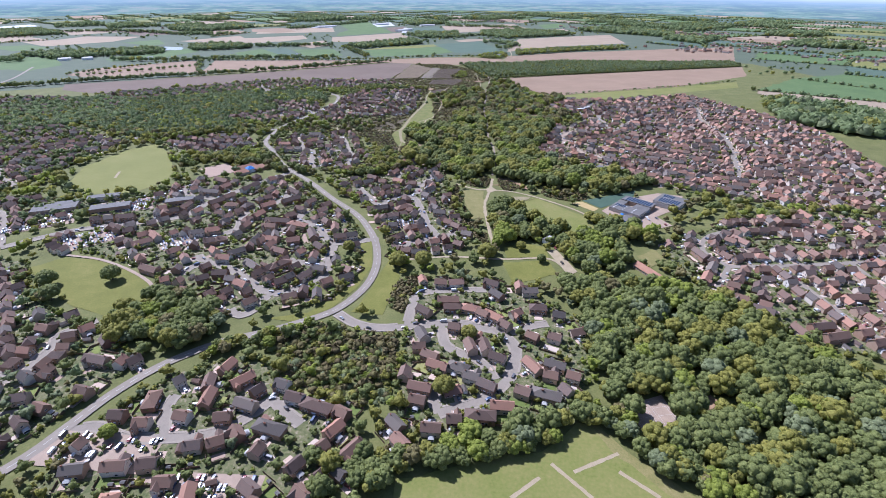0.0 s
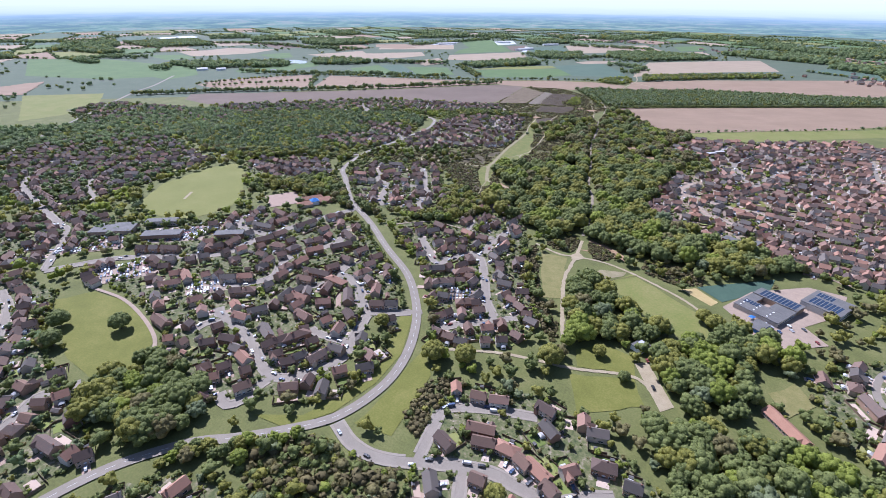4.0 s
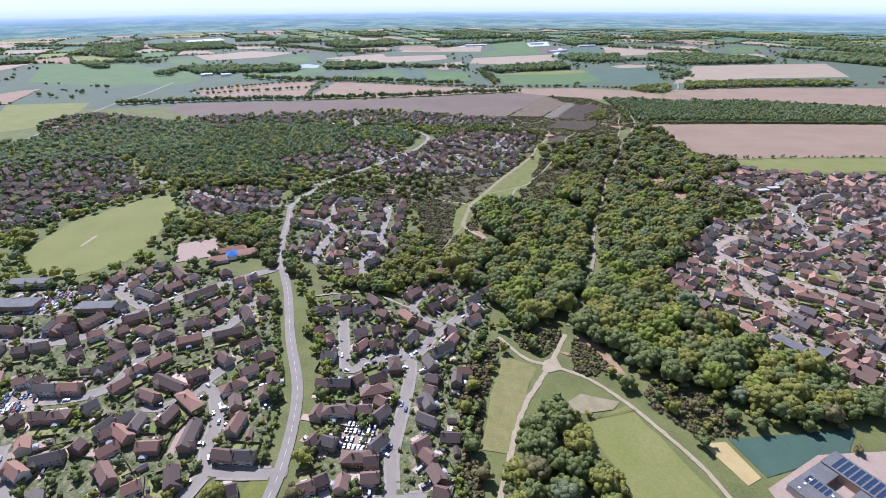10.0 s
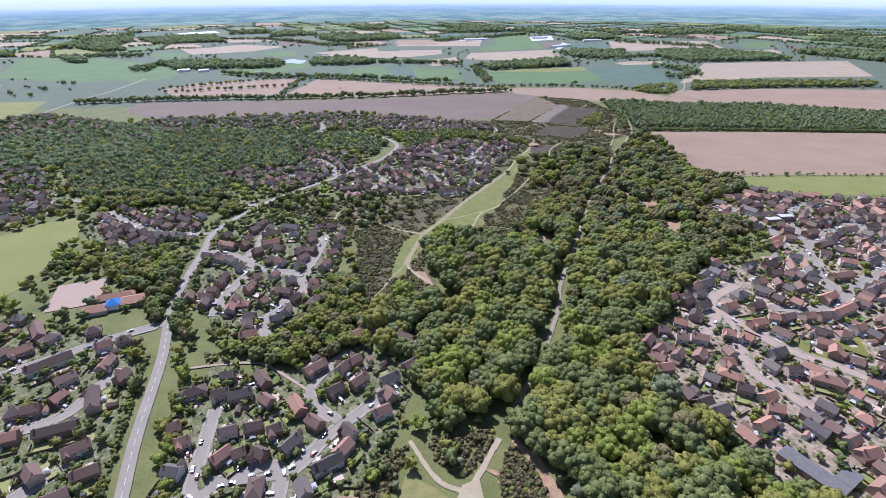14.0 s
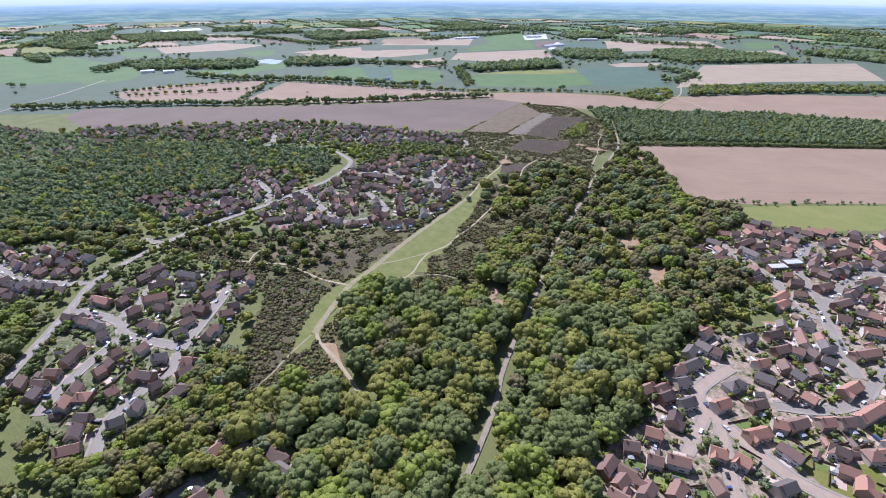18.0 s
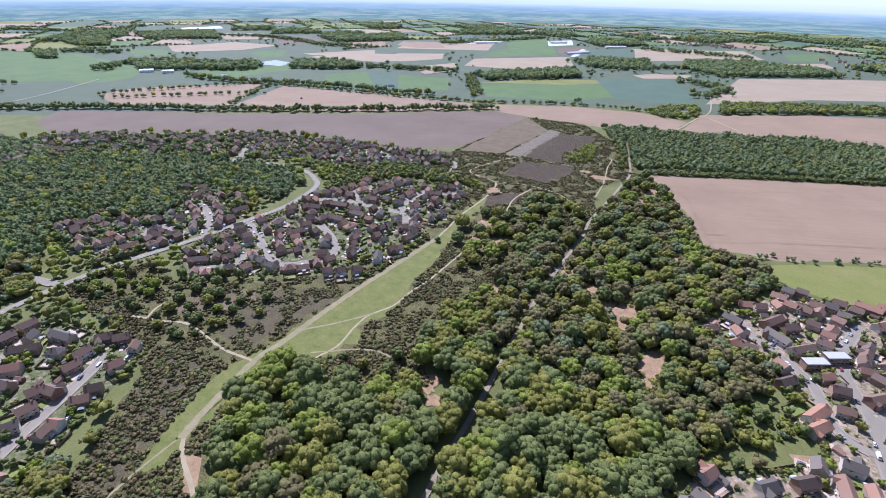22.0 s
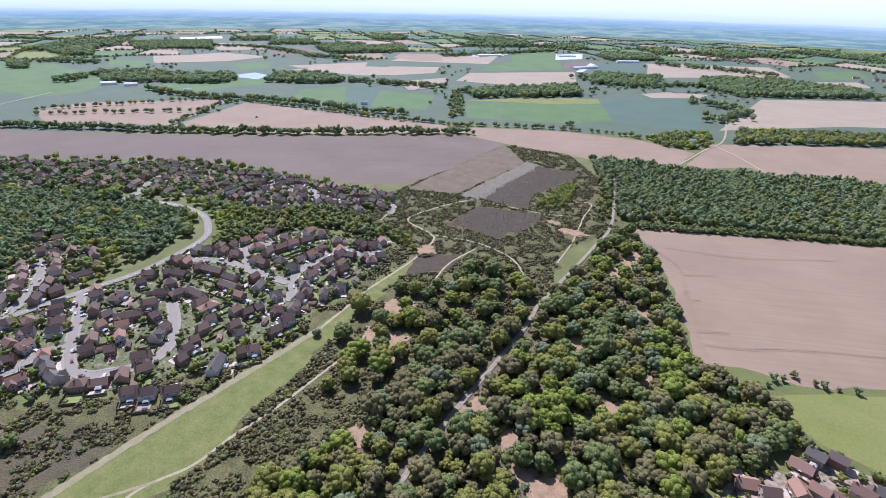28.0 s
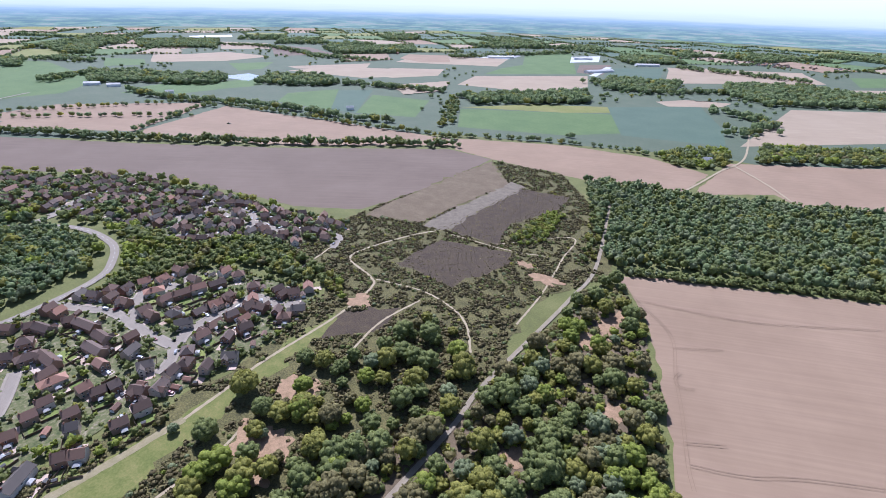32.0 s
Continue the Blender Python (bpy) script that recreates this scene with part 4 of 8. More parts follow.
for idx, (line, hw, paved) in enumerate(STREETS):
    if not paved or idx == 0 or line[:, 0].min() > 160 or line[:, 0].max() < -640:
        continue
    nn, _ = normals_of(line)
    vs, fs = [], []
    for side in (1, -1):
        ins, outs = line + nn * side * hw, line + nn * side * (hw + 1.7)
        clear = (road_gap((ins + outs) / 2, idx) > 1.0)
        for i in range(len(line) - 1):
            if clear[i] and clear[i + 1]:
                b = len(vs)
                for q in (ins[i], ins[i + 1], outs[i + 1], outs[i]):
                    vs.append((q[0], q[1], ROAD_Z[idx] + 0.12))
                for q in (ins[i], ins[i + 1], outs[i + 1], outs[i]):
                    vs.append((q[0], q[1], 0.02))
                fs += [(b, b + 1, b + 2, b + 3), (b, b + 4, b + 5, b + 1), (b + 3, b + 2, b + 6, b + 7)]
    if fs:
        tagged(new("pavement", mesh_from("pavement", vs, fs, [M["slabs"]])), "pale slab pavement with a raised kerb along the street", "pavement", kind="structure")

line = STREETS[0][0]
nn, dd = normals_of(line)
vs, fs = [], []
run = np.concatenate([[0], np.cumsum(np.linalg.norm(np.diff(line, axis=0), axis=1))])
for s in np.arange(3, run[-1] - 6, 9.0):
    a = np.array([np.interp(s, run, line[:, 0]), np.interp(s, run, line[:, 1])])
    e = np.array([np.interp(s + 5, run, line[:, 0]), np.interp(s + 5, run, line[:, 1])])
    n2 = np.array([-(e - a)[1], (e - a)[0]]) / np.linalg.norm(e - a) * 0.13
    b = len(vs)
    vs += [(*(a + n2), 0.61), (*(e + n2), 0.61), (*(e - n2), 0.61), (*(a - n2), 0.61)]
    fs.append((b, b + 3, b + 2, b + 1))
part("lane_dashes", mesh_from("lane_dashes", vs, fs, [M["lane_paint"]]), main_road, "worn white painted centre dashes")


# ---- templates: triangles with a material each ----
class Tmpl:
    def __init__(self):
        self.v, self.f, self.m, self.n = [], [], [], 0

    def add(self, verts, faces, mat):
        for fc in faces:
            for k in range(1, len(fc) - 1):
                self.f.append((fc[0] + self.n, fc[k] + self.n, fc[k + 1] + self.n))
                self.m.append(mat)
        self.v += [tuple(p) for p in verts]
        self.n += len(verts)
        return self

    def arrays(self, mats):
        return np.array(self.v, float), np.array(self.f, int), np.array([mats.index(k) for k in self.m], int)

    def mesh(self, name):
        mats = sorted(set(self.m))
        v, f, m = self.arrays(mats)
        return mesh_from(name, v, [tuple(t) for t in f.tolist()], [M[k] for k in mats], m.tolist())


def joined(name, batches, mats, smooth=False):
    """One mesh from many copies: batches of (verts, tris, material index, rows of x y z turn scale_xy scale_z and, if given, stretch along x)."""
    V, F, I, base = [], [], [], 0
    for v, f, m, rows in batches:
        rows = np.atleast_2d(rows)
        if not len(rows):
            continue
        c, s = np.cos(rows[:, 3])[:, None], np.sin(rows[:, 3])[:, None]
        x, y = v[:, 0] * rows[:, 4:5], v[:, 1] * rows[:, 4:5]
        if rows.shape[1] > 6:
            x = x * rows[:, 6:7]
        P = np.stack([c * x - s * y + rows[:, 0:1], s * x + c * y + rows[:, 1:2], v[:, 2] * rows[:, 5:6] + rows[:, 2:3]], 2)
        V.append(P.reshape(-1, 3))
        F.append((f[None] + (np.arange(len(rows)) * len(v))[:, None, None] + base).reshape(-1, 3))
        if m.ndim == 1:
            I.append(np.tile(m, len(rows)))
        base += len(rows) * len(v)
    V, F, I = np.vstack(V), np.vstack(F), np.concatenate(I)
    me = bpy.data.meshes.new(name)
    me.vertices.add(len(V))
    me.vertices.foreach_set("co", V.ravel())
    me.loops.add(F.size)
    me.loops.foreach_set("vertex_index", F.ravel().astype(np.int32))
    me.polygons.add(len(F))
    me.polygons.foreach_set("loop_start", np.arange(0, F.size, 3, dtype=np.int32))
    me.polygons.foreach_set("material_index", I.astype(np.int32))
    me.polygons.foreach_set("use_smooth", np.full(len(F), smooth))
    for k in mats:
        me.materials.append(M[k])
    me.update(calc_edges=True)
    return me


def box_faces(b=0):
    return [tuple(i + b for i in f) for f in ((0, 3, 2, 1), (4, 5, 6, 7), (0, 1, 5, 4), (1, 2, 6, 5), (2, 3, 7, 6), (3, 0, 4, 7))]


def box_verts(x0, x1, y0, y1, z0, z1):
    return [(x0, y0, z0), (x1, y0, z0), (x1, y1, z0), (x0, y1, z0), (x0, y0, z1), (x1, y0, z1), (x1, y1, z1), (x0, y1, z1)]


def gable(walls, roof, x0, x1, y0, y1, eave, rise, wall, tile, along_x=True, over=0.4, thick=0.22, hip=0.0):
    """A block with a ridged roof; hip: how far the ridge stops short of each end."""
    def P(a, b, z):
        return (a, b, z) if along_x else (b, a, z)
    if not along_x:
        x0, x1, y0, y1 = y0, y1, x0, x1
    ym = (y0 + y1) / 2
    v = [P(x0, y0, 0), P(x1, y0, 0), P(x1, y1, 0), P(x0, y1, 0), P(x0, y0, eave), P(x1, y0, eave), P(x1, y1, eave), P(x0, y1, eave)]
    f = [(0, 1, 5, 4), (2, 3, 7, 6), (1, 2, 6, 5), (3, 0, 4, 7)]
    if hip == 0:
        v += [P(x0, ym, eave + rise), P(x1, ym, eave + rise)]
        f += [(4, 7, 8), (6, 5, 9)]
    walls.add(v, f, wall)
    slope = rise / ((y1 - y0) / 2)
    a0, a1, b0, b1, ez = x0 - over, x1 + over, y0 - over, y1 + over, eave - over * slope + 0.04
    r0, r1, rz = (x0 - over, x1 + over, eave + rise + 0.06) if hip == 0 else (x0 + hip, x1 - hip, eave + rise + 0.06)
    v = []
    for dz in (0, -thick):
        v += [P(a0, b0, ez + dz), P(a1, b0, ez + dz), P(a1, b1, ez + dz), P(a0, b1, ez + dz), P(r0, ym, rz + dz), P(r1, ym, rz + dz)]
    f = [(0, 1, 5, 4), (2, 3, 4, 5), (7, 6, 10, 11), (9, 8, 11, 10), (0, 6, 7, 1), (2, 8, 9, 3)]
    if hip == 0:
        f += [(0, 4, 10, 6), (4, 3, 9, 10), (1, 7, 11, 5), (5, 11, 8, 2)]
    else:
        f += [(3, 0, 4), (1, 2, 5), (3, 9, 6, 0), (1, 7, 8, 2)]
    roof.add(v, f, tile)
    return ym, eave + rise


def window_tmpl(w=1.5, h=1.2, pane="glass"):
    """A glazed window lying in the plane y = 0, facing -y."""
    t = Tmpl()
    t.add(box_verts(-w / 2, w / 2, -0.06, 0.05, 0, h), box_faces(), "white_paint")
    for x0, x1 in ((-w / 2 + 0.08, -0.04), (0.04, w / 2 - 0.08)):
        t.add(box_verts(x0, x1, -0.075, -0.04, 0.08, h - 0.08), box_faces(), pane)
    return t


def house_parts(kind, tile, wall):
    """The parts of one type of house: (name, template, offset, turn, label). Front faces -y."""
    walls, roof = Tmpl(), Tmpl()
    if kind == "gable":
        w, d, e = 9.0, 7.4, 5.0
        gable(walls, roof, -w / 2, w / 2, -d / 2, d / 2, e, 3.0, wall, tile)
    elif kind == "hip":
        w, d, e = 9.6, 8.0, 5.0
        gable(walls, roof, -w / 2, w / 2, -d / 2, d / 2, e, 3.0, wall, tile, hip=3.4)
    elif kind == "cross":
        w, d, e = 10.0, 7.4, 5.0
        gable(walls, roof, -w / 2, w / 2, -d / 2, d / 2, e, 3.0, wall, tile)
        gable(walls, roof, -w / 2 + 0.4, -w / 2 + 4.6, -d / 2 - 2.4, 0.4, e - 0.02, 2.1, wall, tile, along_x=False)
    elif kind == "terrace":
        w, d, e = 18.0, 7.6, 5.0
        gable(walls, roof, -w / 2, w / 2, -d / 2, d / 2, e, 2.9, wall, tile)
        gable(walls, roof, -w / 2 + 1.2, -w / 2 + 4.4, -d / 2 - 1.4, 0.2, e - 0.05, 1.6, wall, tile, along_x=False)
    elif kind == "narrow":
        w, d, e = 6.6, 8.6, 5.0
        gable(walls, roof, -w / 2, w / 2, -d / 2, d / 2, e, 2.8, wall, tile, along_x=False)
    elif kind == "bungalow":
        w, d, e = 11.0, 8.0, 2.6
        gable(walls, roof, -w / 2, w / 2, -d / 2, d / 2, e, 2.9, wall, tile)
    else:
        w, d, e = 3.4, 5.6, 2.3
        gable(walls, roof, -w / 2, w / 2, -d / 2, d / 2, e, 1.2, wall, tile, along_x=False, over=0.2, thick=0.14)
    out = [("wall", walls, (0, 0, 0), 0, ""), ("roof", roof, (0, 0, 0), 0, "")]
    if kind == "garage":
        t = Tmpl().add(box_verts(-1.25, 1.25, -0.07, 0.02, 0.02, 2.05), box_faces(), "white_paint")
        for k in range(1, 4):
            t.add(box_verts(-1.2, 1.2, -0.09, -0.06, k * 0.5 - 0.03, k * 0.5 + 0.03), box_faces(), "white_paint")
        return out + [("garage_door", t, (0, -d / 2, 0), 0, "ribbed white garage door")], w, d
    ch = Tmpl().add(box_verts(-0.36, 0.36, -0.28, 0.28, -1.6, 0.8), box_faces(), "brickwork")
    ch.add(box_verts(-0.42, 0.42, -0.34, 0.34, 0.66, 0.76), box_faces(), "brickwork")
    rz = e + 3.0
    if kind not in ("narrow", "hip"):
        out.append(("chimney", ch, (w / 2 - 1.0, 0.2, rz), 0, "brick chimney stack"))
    elif kind == "hip":
        out.append(("chimney", ch, (1.0, 0.9, rz - 0.4), 0, "brick chimney stack"))
    win = window_tmpl()
    big = window_tmpl(2.2, 1.3)
    door = Tmpl().add(box_verts(-0.5, 0.5, -0.06, 0.03, 0.02, 2.1), box_faces(), "door")
    door.add(box_verts(-0.7, 0.7, -0.8, 0.0, 2.2, 2.32), box_faces(), "white_paint")
    yf, yb = -d / 2, d / 2
    if kind == "cross":
        out += [("window", big, (-w / 2 + 2.5, yf - 2.4, 0.9), 0, ""), ("window", win, (-w / 2 + 2.5, yf - 2.4, 3.3), 0, "")]
        xs = (2.6,)
    elif kind == "terrace":
        xs = (-1.5, 3.0, 7.2)
    elif kind == "narrow":
        xs = (-1.5, 1.7)
    else:
        xs = (-w / 2 + 1.8, w / 2 - 1.8)
    for x in xs:
        if kind != "bungalow":
            out.append(("window", win, (x, yf, 3.3), 0, ""))
        out.append(("window", big if kind != "narrow" else win, (x * (0.7 if kind == "narrow" else 1.0) + (1.0 if kind == "narrow" else 0), yf, 0.9), 0, ""))
    out.append(("door", door, (0.1 if kind != "narrow" else -2.2, yf, 0), 0, ""))
    out.append(("window", big, (-1.5 if w > 7 else 0, yb, 0.9), math.pi, ""))
    if kind != "bungalow":
        out.append(("window", win, (1.5 if w > 7 else 0, yb, 3.3), math.pi, ""))
    return out, w, d


KINDS = ("gable", "hip", "cross", "terrace", "narrow", "bungalow", "garage")
STYLES = (("roof", "brick"), ("roof_red", "brick_pale"), ("slate", "brick_pale"), ("terracotta", "brick_pale"))
HOUSE = {(k, s): house_parts(k, *STYLES[s]) for k in KINDS for s in range(4)}


def plain_window(w=1.5, h=1.2):
    t = Tmpl()
    t.add([(-w / 2, -0.05, 0), (w / 2, -0.05, 0), (w / 2, -0.05, h), (-w / 2, -0.05, h)], [(0, 1, 2, 3)], "white_paint")
    t.add([(-w / 2 + 0.1, -0.06, 0.1), (w / 2 - 0.1, -0.06, 0.1), (w / 2 - 0.1, -0.06, h - 0.1), (-w / 2 + 0.1, -0.06, h - 0.1)], [(0, 1, 2, 3)], "glass")
    return t


PLAIN = plain_window()


def flat(parts, mats):
    """All parts of a house as one set of arrays."""
    V, F, I, base = [], [], [], 0
    for name, t, off, turn, _ in parts:
        v, f, m = (PLAIN if name == "window" else t).arrays(mats)
        c, s = math.cos(turn), math.sin(turn)
        v = np.stack([c * v[:, 0] - s * v[:, 1] + off[0], s * v[:, 0] + c * v[:, 1] + off[1], v[:, 2] + off[2]], 1)
        V.append(v), F.append(f + base), I.append(m)
        base += len(v)
    return np.vstack(V), np.vstack(F), np.concatenate(I)


# ---- where the houses stand ----
rng = np.random.default_rng(11)
HOMES = []                      # x, y, turn, kind, style, estate, stretch along the ridge
grid = {}
BIG_THINGS = [(-530, 425, 26), (-470, 440, 30), (-470, 490, 24), (-440, 355, 30), (-405, 470, 14), (-385, 590, 34), (-440, 580, 24), (-430, 440, 16), (100, 690, 17), (106, 703, 12), (80, 1052, 8), (92, 1068, 8), (110, 412, 12)]


def circles(x, y, turn, kind):
    w, d = HOUSE[(kind, 0)][1:]
    n = 3 if kind == "terrace" else 1
    r = (w / n + d) / 4 * 1.06
    return [(x + math.cos(turn) * o, y + math.sin(turn) * o, r) for o in ((np.arange(n) - (n - 1) / 2) * w / n)]


def free(cs):
    for x, y, r in cs:
        gx, gy = int(x // 12), int(y // 12)
        for i in (-1, 0, 1):
            for j in (-1, 0, 1):
                for a, b, q in grid.get((gx + i, gy + j), ()):
                    if (a - x) ** 2 + (b - y) ** 2 < (r + q) ** 2:
                        return False
    return True


def settle(x, y, turn, kind, style, estate, gap=1.2):
    cs = circles(x, y, turn, kind)
    pts = np.array(cs)[:, :2]
    if road_gap(pts).min() < HOUSE[(kind, 0)][2] / 2 * 0.9 + gap or not free(cs):
        return False
    if np.hypot(SETTLED[:, 0] - x, SETTLED[:, 1] - y).min() < (15.5 if kind != "garage" else 9.5):
        return False
    if any(inside(pts, s).any() for s in SHEETS) or any(math.hypot(x - a, y - b) < r + 5 for a, b, r in BIG_THINGS):
        return False
    for c in cs:
        grid.setdefault((int(c[0] // 12), int(c[1] // 12)), []).append(c)
    if estate == "h":
        u = 0.5 + 0.5 * noise.noise(Vector((x / 40, y / 40, 5))) + rng.uniform(-0.45, 0.45)
        style = 1 if u > 0.52 else 0 if u > 0.24 else 2 if u > -0.1 else 3
    elif rng.random() < 0.14:
        style = 2
    HOMES.append((x, y, turn, kind, style, estate, 1.0))
    return True


SETTLED = []


def plots(estate, rows):
    """Houses whose place is known: x, y, heading of the ridge in degrees, length along it."""
    for x, y, heading, long in rows:
        p = np.array([(x, y)])
        if road_gap(p)[0] < 1.5 or any(inside(p, s).any() for s in SHEETS) or any(math.hypot(x - a, y - b) < r - 4 for a, b, r in BIG_THINGS):
            continue
        if long > 13:
            kind = "terrace"
        elif long > 8.5:
            kind = ("gable", "cross", "gable", "hip", "gable")[rng.integers(5)]
        else:
            kind = "gable"
        stretch = (long + 0.4) / (HOUSE[(kind, 0)][1] + (0.8 if kind != "hip" else -2.0))
        line, hw, _ = min((st for st in STREETS if st[2]), key=lambda st: np.hypot(st[0][:, 0] - x, st[0][:, 1] - y).min())
        k = np.hypot(line[:, 0] - x, line[:, 1] - y).argmin()
        turn = math.radians(heading)
        # the front faces the nearest street
        if (line[k, 0] - x) * math.sin(turn) - (line[k, 1] - y) * math.cos(turn) < 0:
            turn += math.pi
        u = rng.random()
        style = (1 if u < 0.36 else 0 if u < 0.68 else 2 if u < 0.84 else 3) if estate == "h" else (0 if u < 0.58 else 1 if u < 0.80 else 2 if u < 0.99 else 3)
        HOMES.append((x, y, turn, kind, style, estate, min(max(stretch, 0.6), 1.5)))
        n = max(1, int(round(long / 8)))
        for o in (np.arange(n) - (n - 1) / 2) * long / n:
            c = (x + math.cos(turn) * o, y + math.sin(turn) * o, 4.4)
            grid.setdefault((int(c[0] // 12), int(c[1] // 12)), []).append(c)
            SETTLED.append(c[:2])


plots("b", [(-70, 355, 7, 10.5), (-57, 357, 16, 12.7), (-27, 362, 161, 13.6), (-21, 346, 139, 13.0), (-59, 330, 9, 23.6), (-54, 321, 10, 12.5), (-40, 322, 173, 12.1), (-29, 317, 152, 9.2), (-20, 315, 151, 12.5), (-11, 306, 143, 13.4), (-75, 312, 152, 11.5), (-4, 322, 42, 10.0), (13, 333, 5, 10.1), (29, 326, 0, 7.0), (26, 298, 164, 13.4), (-70, 283, 123, 13.3), (-69, 269, 16, 8.5), (-48, 296, 179, 8.1), (-59, 261, 160, 11.1), (-52, 252, 167, 11.0), (-38, 253, 167, 11.6), (-28, 246, 169, 10.9), (-17, 240, 161, 11.1), (-33, 276, 115, 11.8)])  # houses round the loop road
plots("b", [(-23, 278, 111, 18.5), (-13, 268, 165, 10.7), (2, 285, 145, 8.1), (10, 296, 155, 8.4), (11, 264, 131, 11.3), (26, 268, 169, 10.3), (23, 257, 174, 9.6), (38, 259, 165, 8.3), (33, 245, 134, 7.7), (6, 239, 164, 13.7), (20, 239, 171, 9.5), (-6, 224, 6, 10.8), (-18, 214, 5, 9.7), (-33, 208, 11, 9.7), (-45, 199, 6, 10.6), (-59, 230, 176, 11.3), (-58, 219, 176, 9.3), (-66, 198, 141, 8.7), (-60, 186, 142, 8.0)])
plots("a", [(-230, 172, 8, 9.3), (-212, 170, 11, 9.2), (-219, 187, 109, 12.9), (-213, 205, 56, 6.6), (-193, 207, 109, 11.5), (-186, 195, 101, 10.7), (-192, 179, 179, 8.3), (-168, 183, 16, 8.8), (-160, 195, 172, 10.3), (-159, 207, 62, 7.9), (-146, 215, 169, 13.1), (-133, 206, 173, 10.7), (-117, 202, 170, 11.8), (-100, 200, 160, 13.1), (-100, 187, 64, 9.3), (-137, 181, 173, 9.4), (-136, 165, 83, 7.0), (-102, 174, 62, 6.7), (-235, 149, 85, 6.6), (-225, 135, 19, 12.2), (-205, 141, 16, 12.7), (-189, 146, 18, 13.8), (-281, 212, 178, 17.7), (-263, 213, 93, 8.1)])  # houses below the scrub
plots("a", [(-255, 216, 60, 9.1)])
plots("c", [(-217, 420, 123, 30.0), (-187, 420, 21, 11.5), (-177, 425, 27, 9.1), (-200, 439, 113, 15.0), (-199, 396, 144, 18.8), (-233, 380, 166, 19.0), (-248, 390, 75, 8.3), (-230, 403, 32, 15.7), (-268, 400, 93, 13.3), (-253, 401, 176, 12.5), (-242, 423, 105, 12.2), (-242, 438, 170, 12.2), (-267, 421, 179, 15.4), (-272, 370, 49, 16.0), (-277, 357, 2, 14.2), (-300, 348, 57, 11.7), (-284, 339, 64, 8.8), (-330, 325, 167, 19.8), (-307, 331, 102, 7.3), (-305, 312, 39, 7.3), (-292, 313, 87, 6.6), (-275, 321, 42, 10.9), (-264, 331, 11, 13.3), (-250, 325, 180, 9.7)])  # courts inside the bend of the main road
plots("c", [(-237, 319, 161, 13.3), (-254, 299, 63, 9.5), (-243, 306, 60, 9.7), (-241, 295, 46, 8.1), (-226, 309, 54, 6.9), (-216, 296, 57, 10.4), (-227, 283, 67, 6.6), (-232, 339, 63, 9.5), (-227, 347, 63, 9.8), (-221, 356, 58, 11.6), (-220, 365, 49, 6.8), (-205, 355, 61, 8.3), (-190, 343, 70, 23.3), (-183, 356, 1, 9.0), (-219, 332, 51, 10.6), (-206, 329, 43, 9.0), (-203, 336, 57, 9.1), (-173, 374, 112, 14.2), (-157, 360, 154, 14.5), (-153, 347, 42, 9.1), (-167, 337, 48, 7.4), (-188, 309, 33, 17.1), (-180, 319, 105, 8.7), (-167, 317, 112, 9.1)])
plots("c", [(-351, 366, 75, 9.5), (-331, 359, 59, 12.4)])
plots("c", [(-427, 517, 76, 21.6), (-388, 503, 3, 25.8), (-387, 513, 105, 9.9), (-379, 522, 77, 14.6), (-395, 540, 163, 22.5), (-378, 540, 93, 9.2), (-356, 494, 64, 14.7), (-361, 476, 61, 17.9), (-347, 526, 74, 30.0), (-320, 524, 79, 12.5), (-286, 523, 151, 20.9), (-313, 546, 120, 14.0), (-279, 499, 52, 22.2), (-298, 479, 53, 17.3), (-320, 473, 74, 10.1), (-353, 461, 77, 7.9), (-339, 470, 10, 11.4), (-367, 448, 70, 11.1), (-376, 436, 79, 7.3), (-387, 419, 52, 10.4), (-395, 410, 42, 9.0), (-254, 498, 69, 19.0), (-233, 492, 61, 11.8), (-257, 477, 173, 15.7)])  # streets between the shops and the main road
plots("c", [(-321, 456, 55, 9.1), (-325, 440, 91, 14.2), (-321, 428, 63, 11.6), (-295, 453, 79, 15.4), (-260, 457, 58, 17.7), (-301, 439, 80, 9.2), (-294, 424, 87, 12.7), (-266, 442, 4, 30.0), (-269, 428, 7, 15.1), (-334, 399, 31, 14.6), (-321, 407, 31, 13.8), (-357, 394, 55, 7.7), (-347, 399, 93, 8.6), (-310, 384, 37, 10.2), (-302, 390, 37, 9.9), (-320, 374, 106, 7.0), (-292, 404, 76, 9.2), (-231, 476, 66, 9.6), (-228, 461, 66, 9.1), (-262, 408, 80, 11.1), (-253, 410, 119, 9.0), (-266, 383, 111, 6.6), (-261, 396, 70, 7.2), (-212, 382, 64, 6.6)])
plots("c", [(-166, 406, 49, 6.9)])
plots("d", [(-178, 492, 21, 7.8), (-168, 497, 29, 11.2), (-160, 506, 71, 6.7), (-154, 477, 33, 12.8), (-146, 482, 10, 6.6), (-139, 486, 33, 8.0), (-163, 470, 108, 8.2), (-150, 452, 90, 7.1), (-142, 456, 11, 13.2), (-121, 455, 29, 8.8), (-112, 457, 32, 7.4), (-106, 448, 34, 8.9), (-116, 469, 81, 8.2), (-128, 489, 80, 9.7), (-143, 504, 43, 11.0), (-149, 514, 59, 10.2), (-134, 497, 178, 6.7), (-180, 536, 84, 8.9), (-173, 542, 59, 6.7), (-163, 548, 8, 9.3), (-194, 516, 21, 9.3), (-207, 531, 58, 8.7), (-221, 535, 62, 6.8), (-221, 567, 47, 13.8)])  # streets beside the meadow
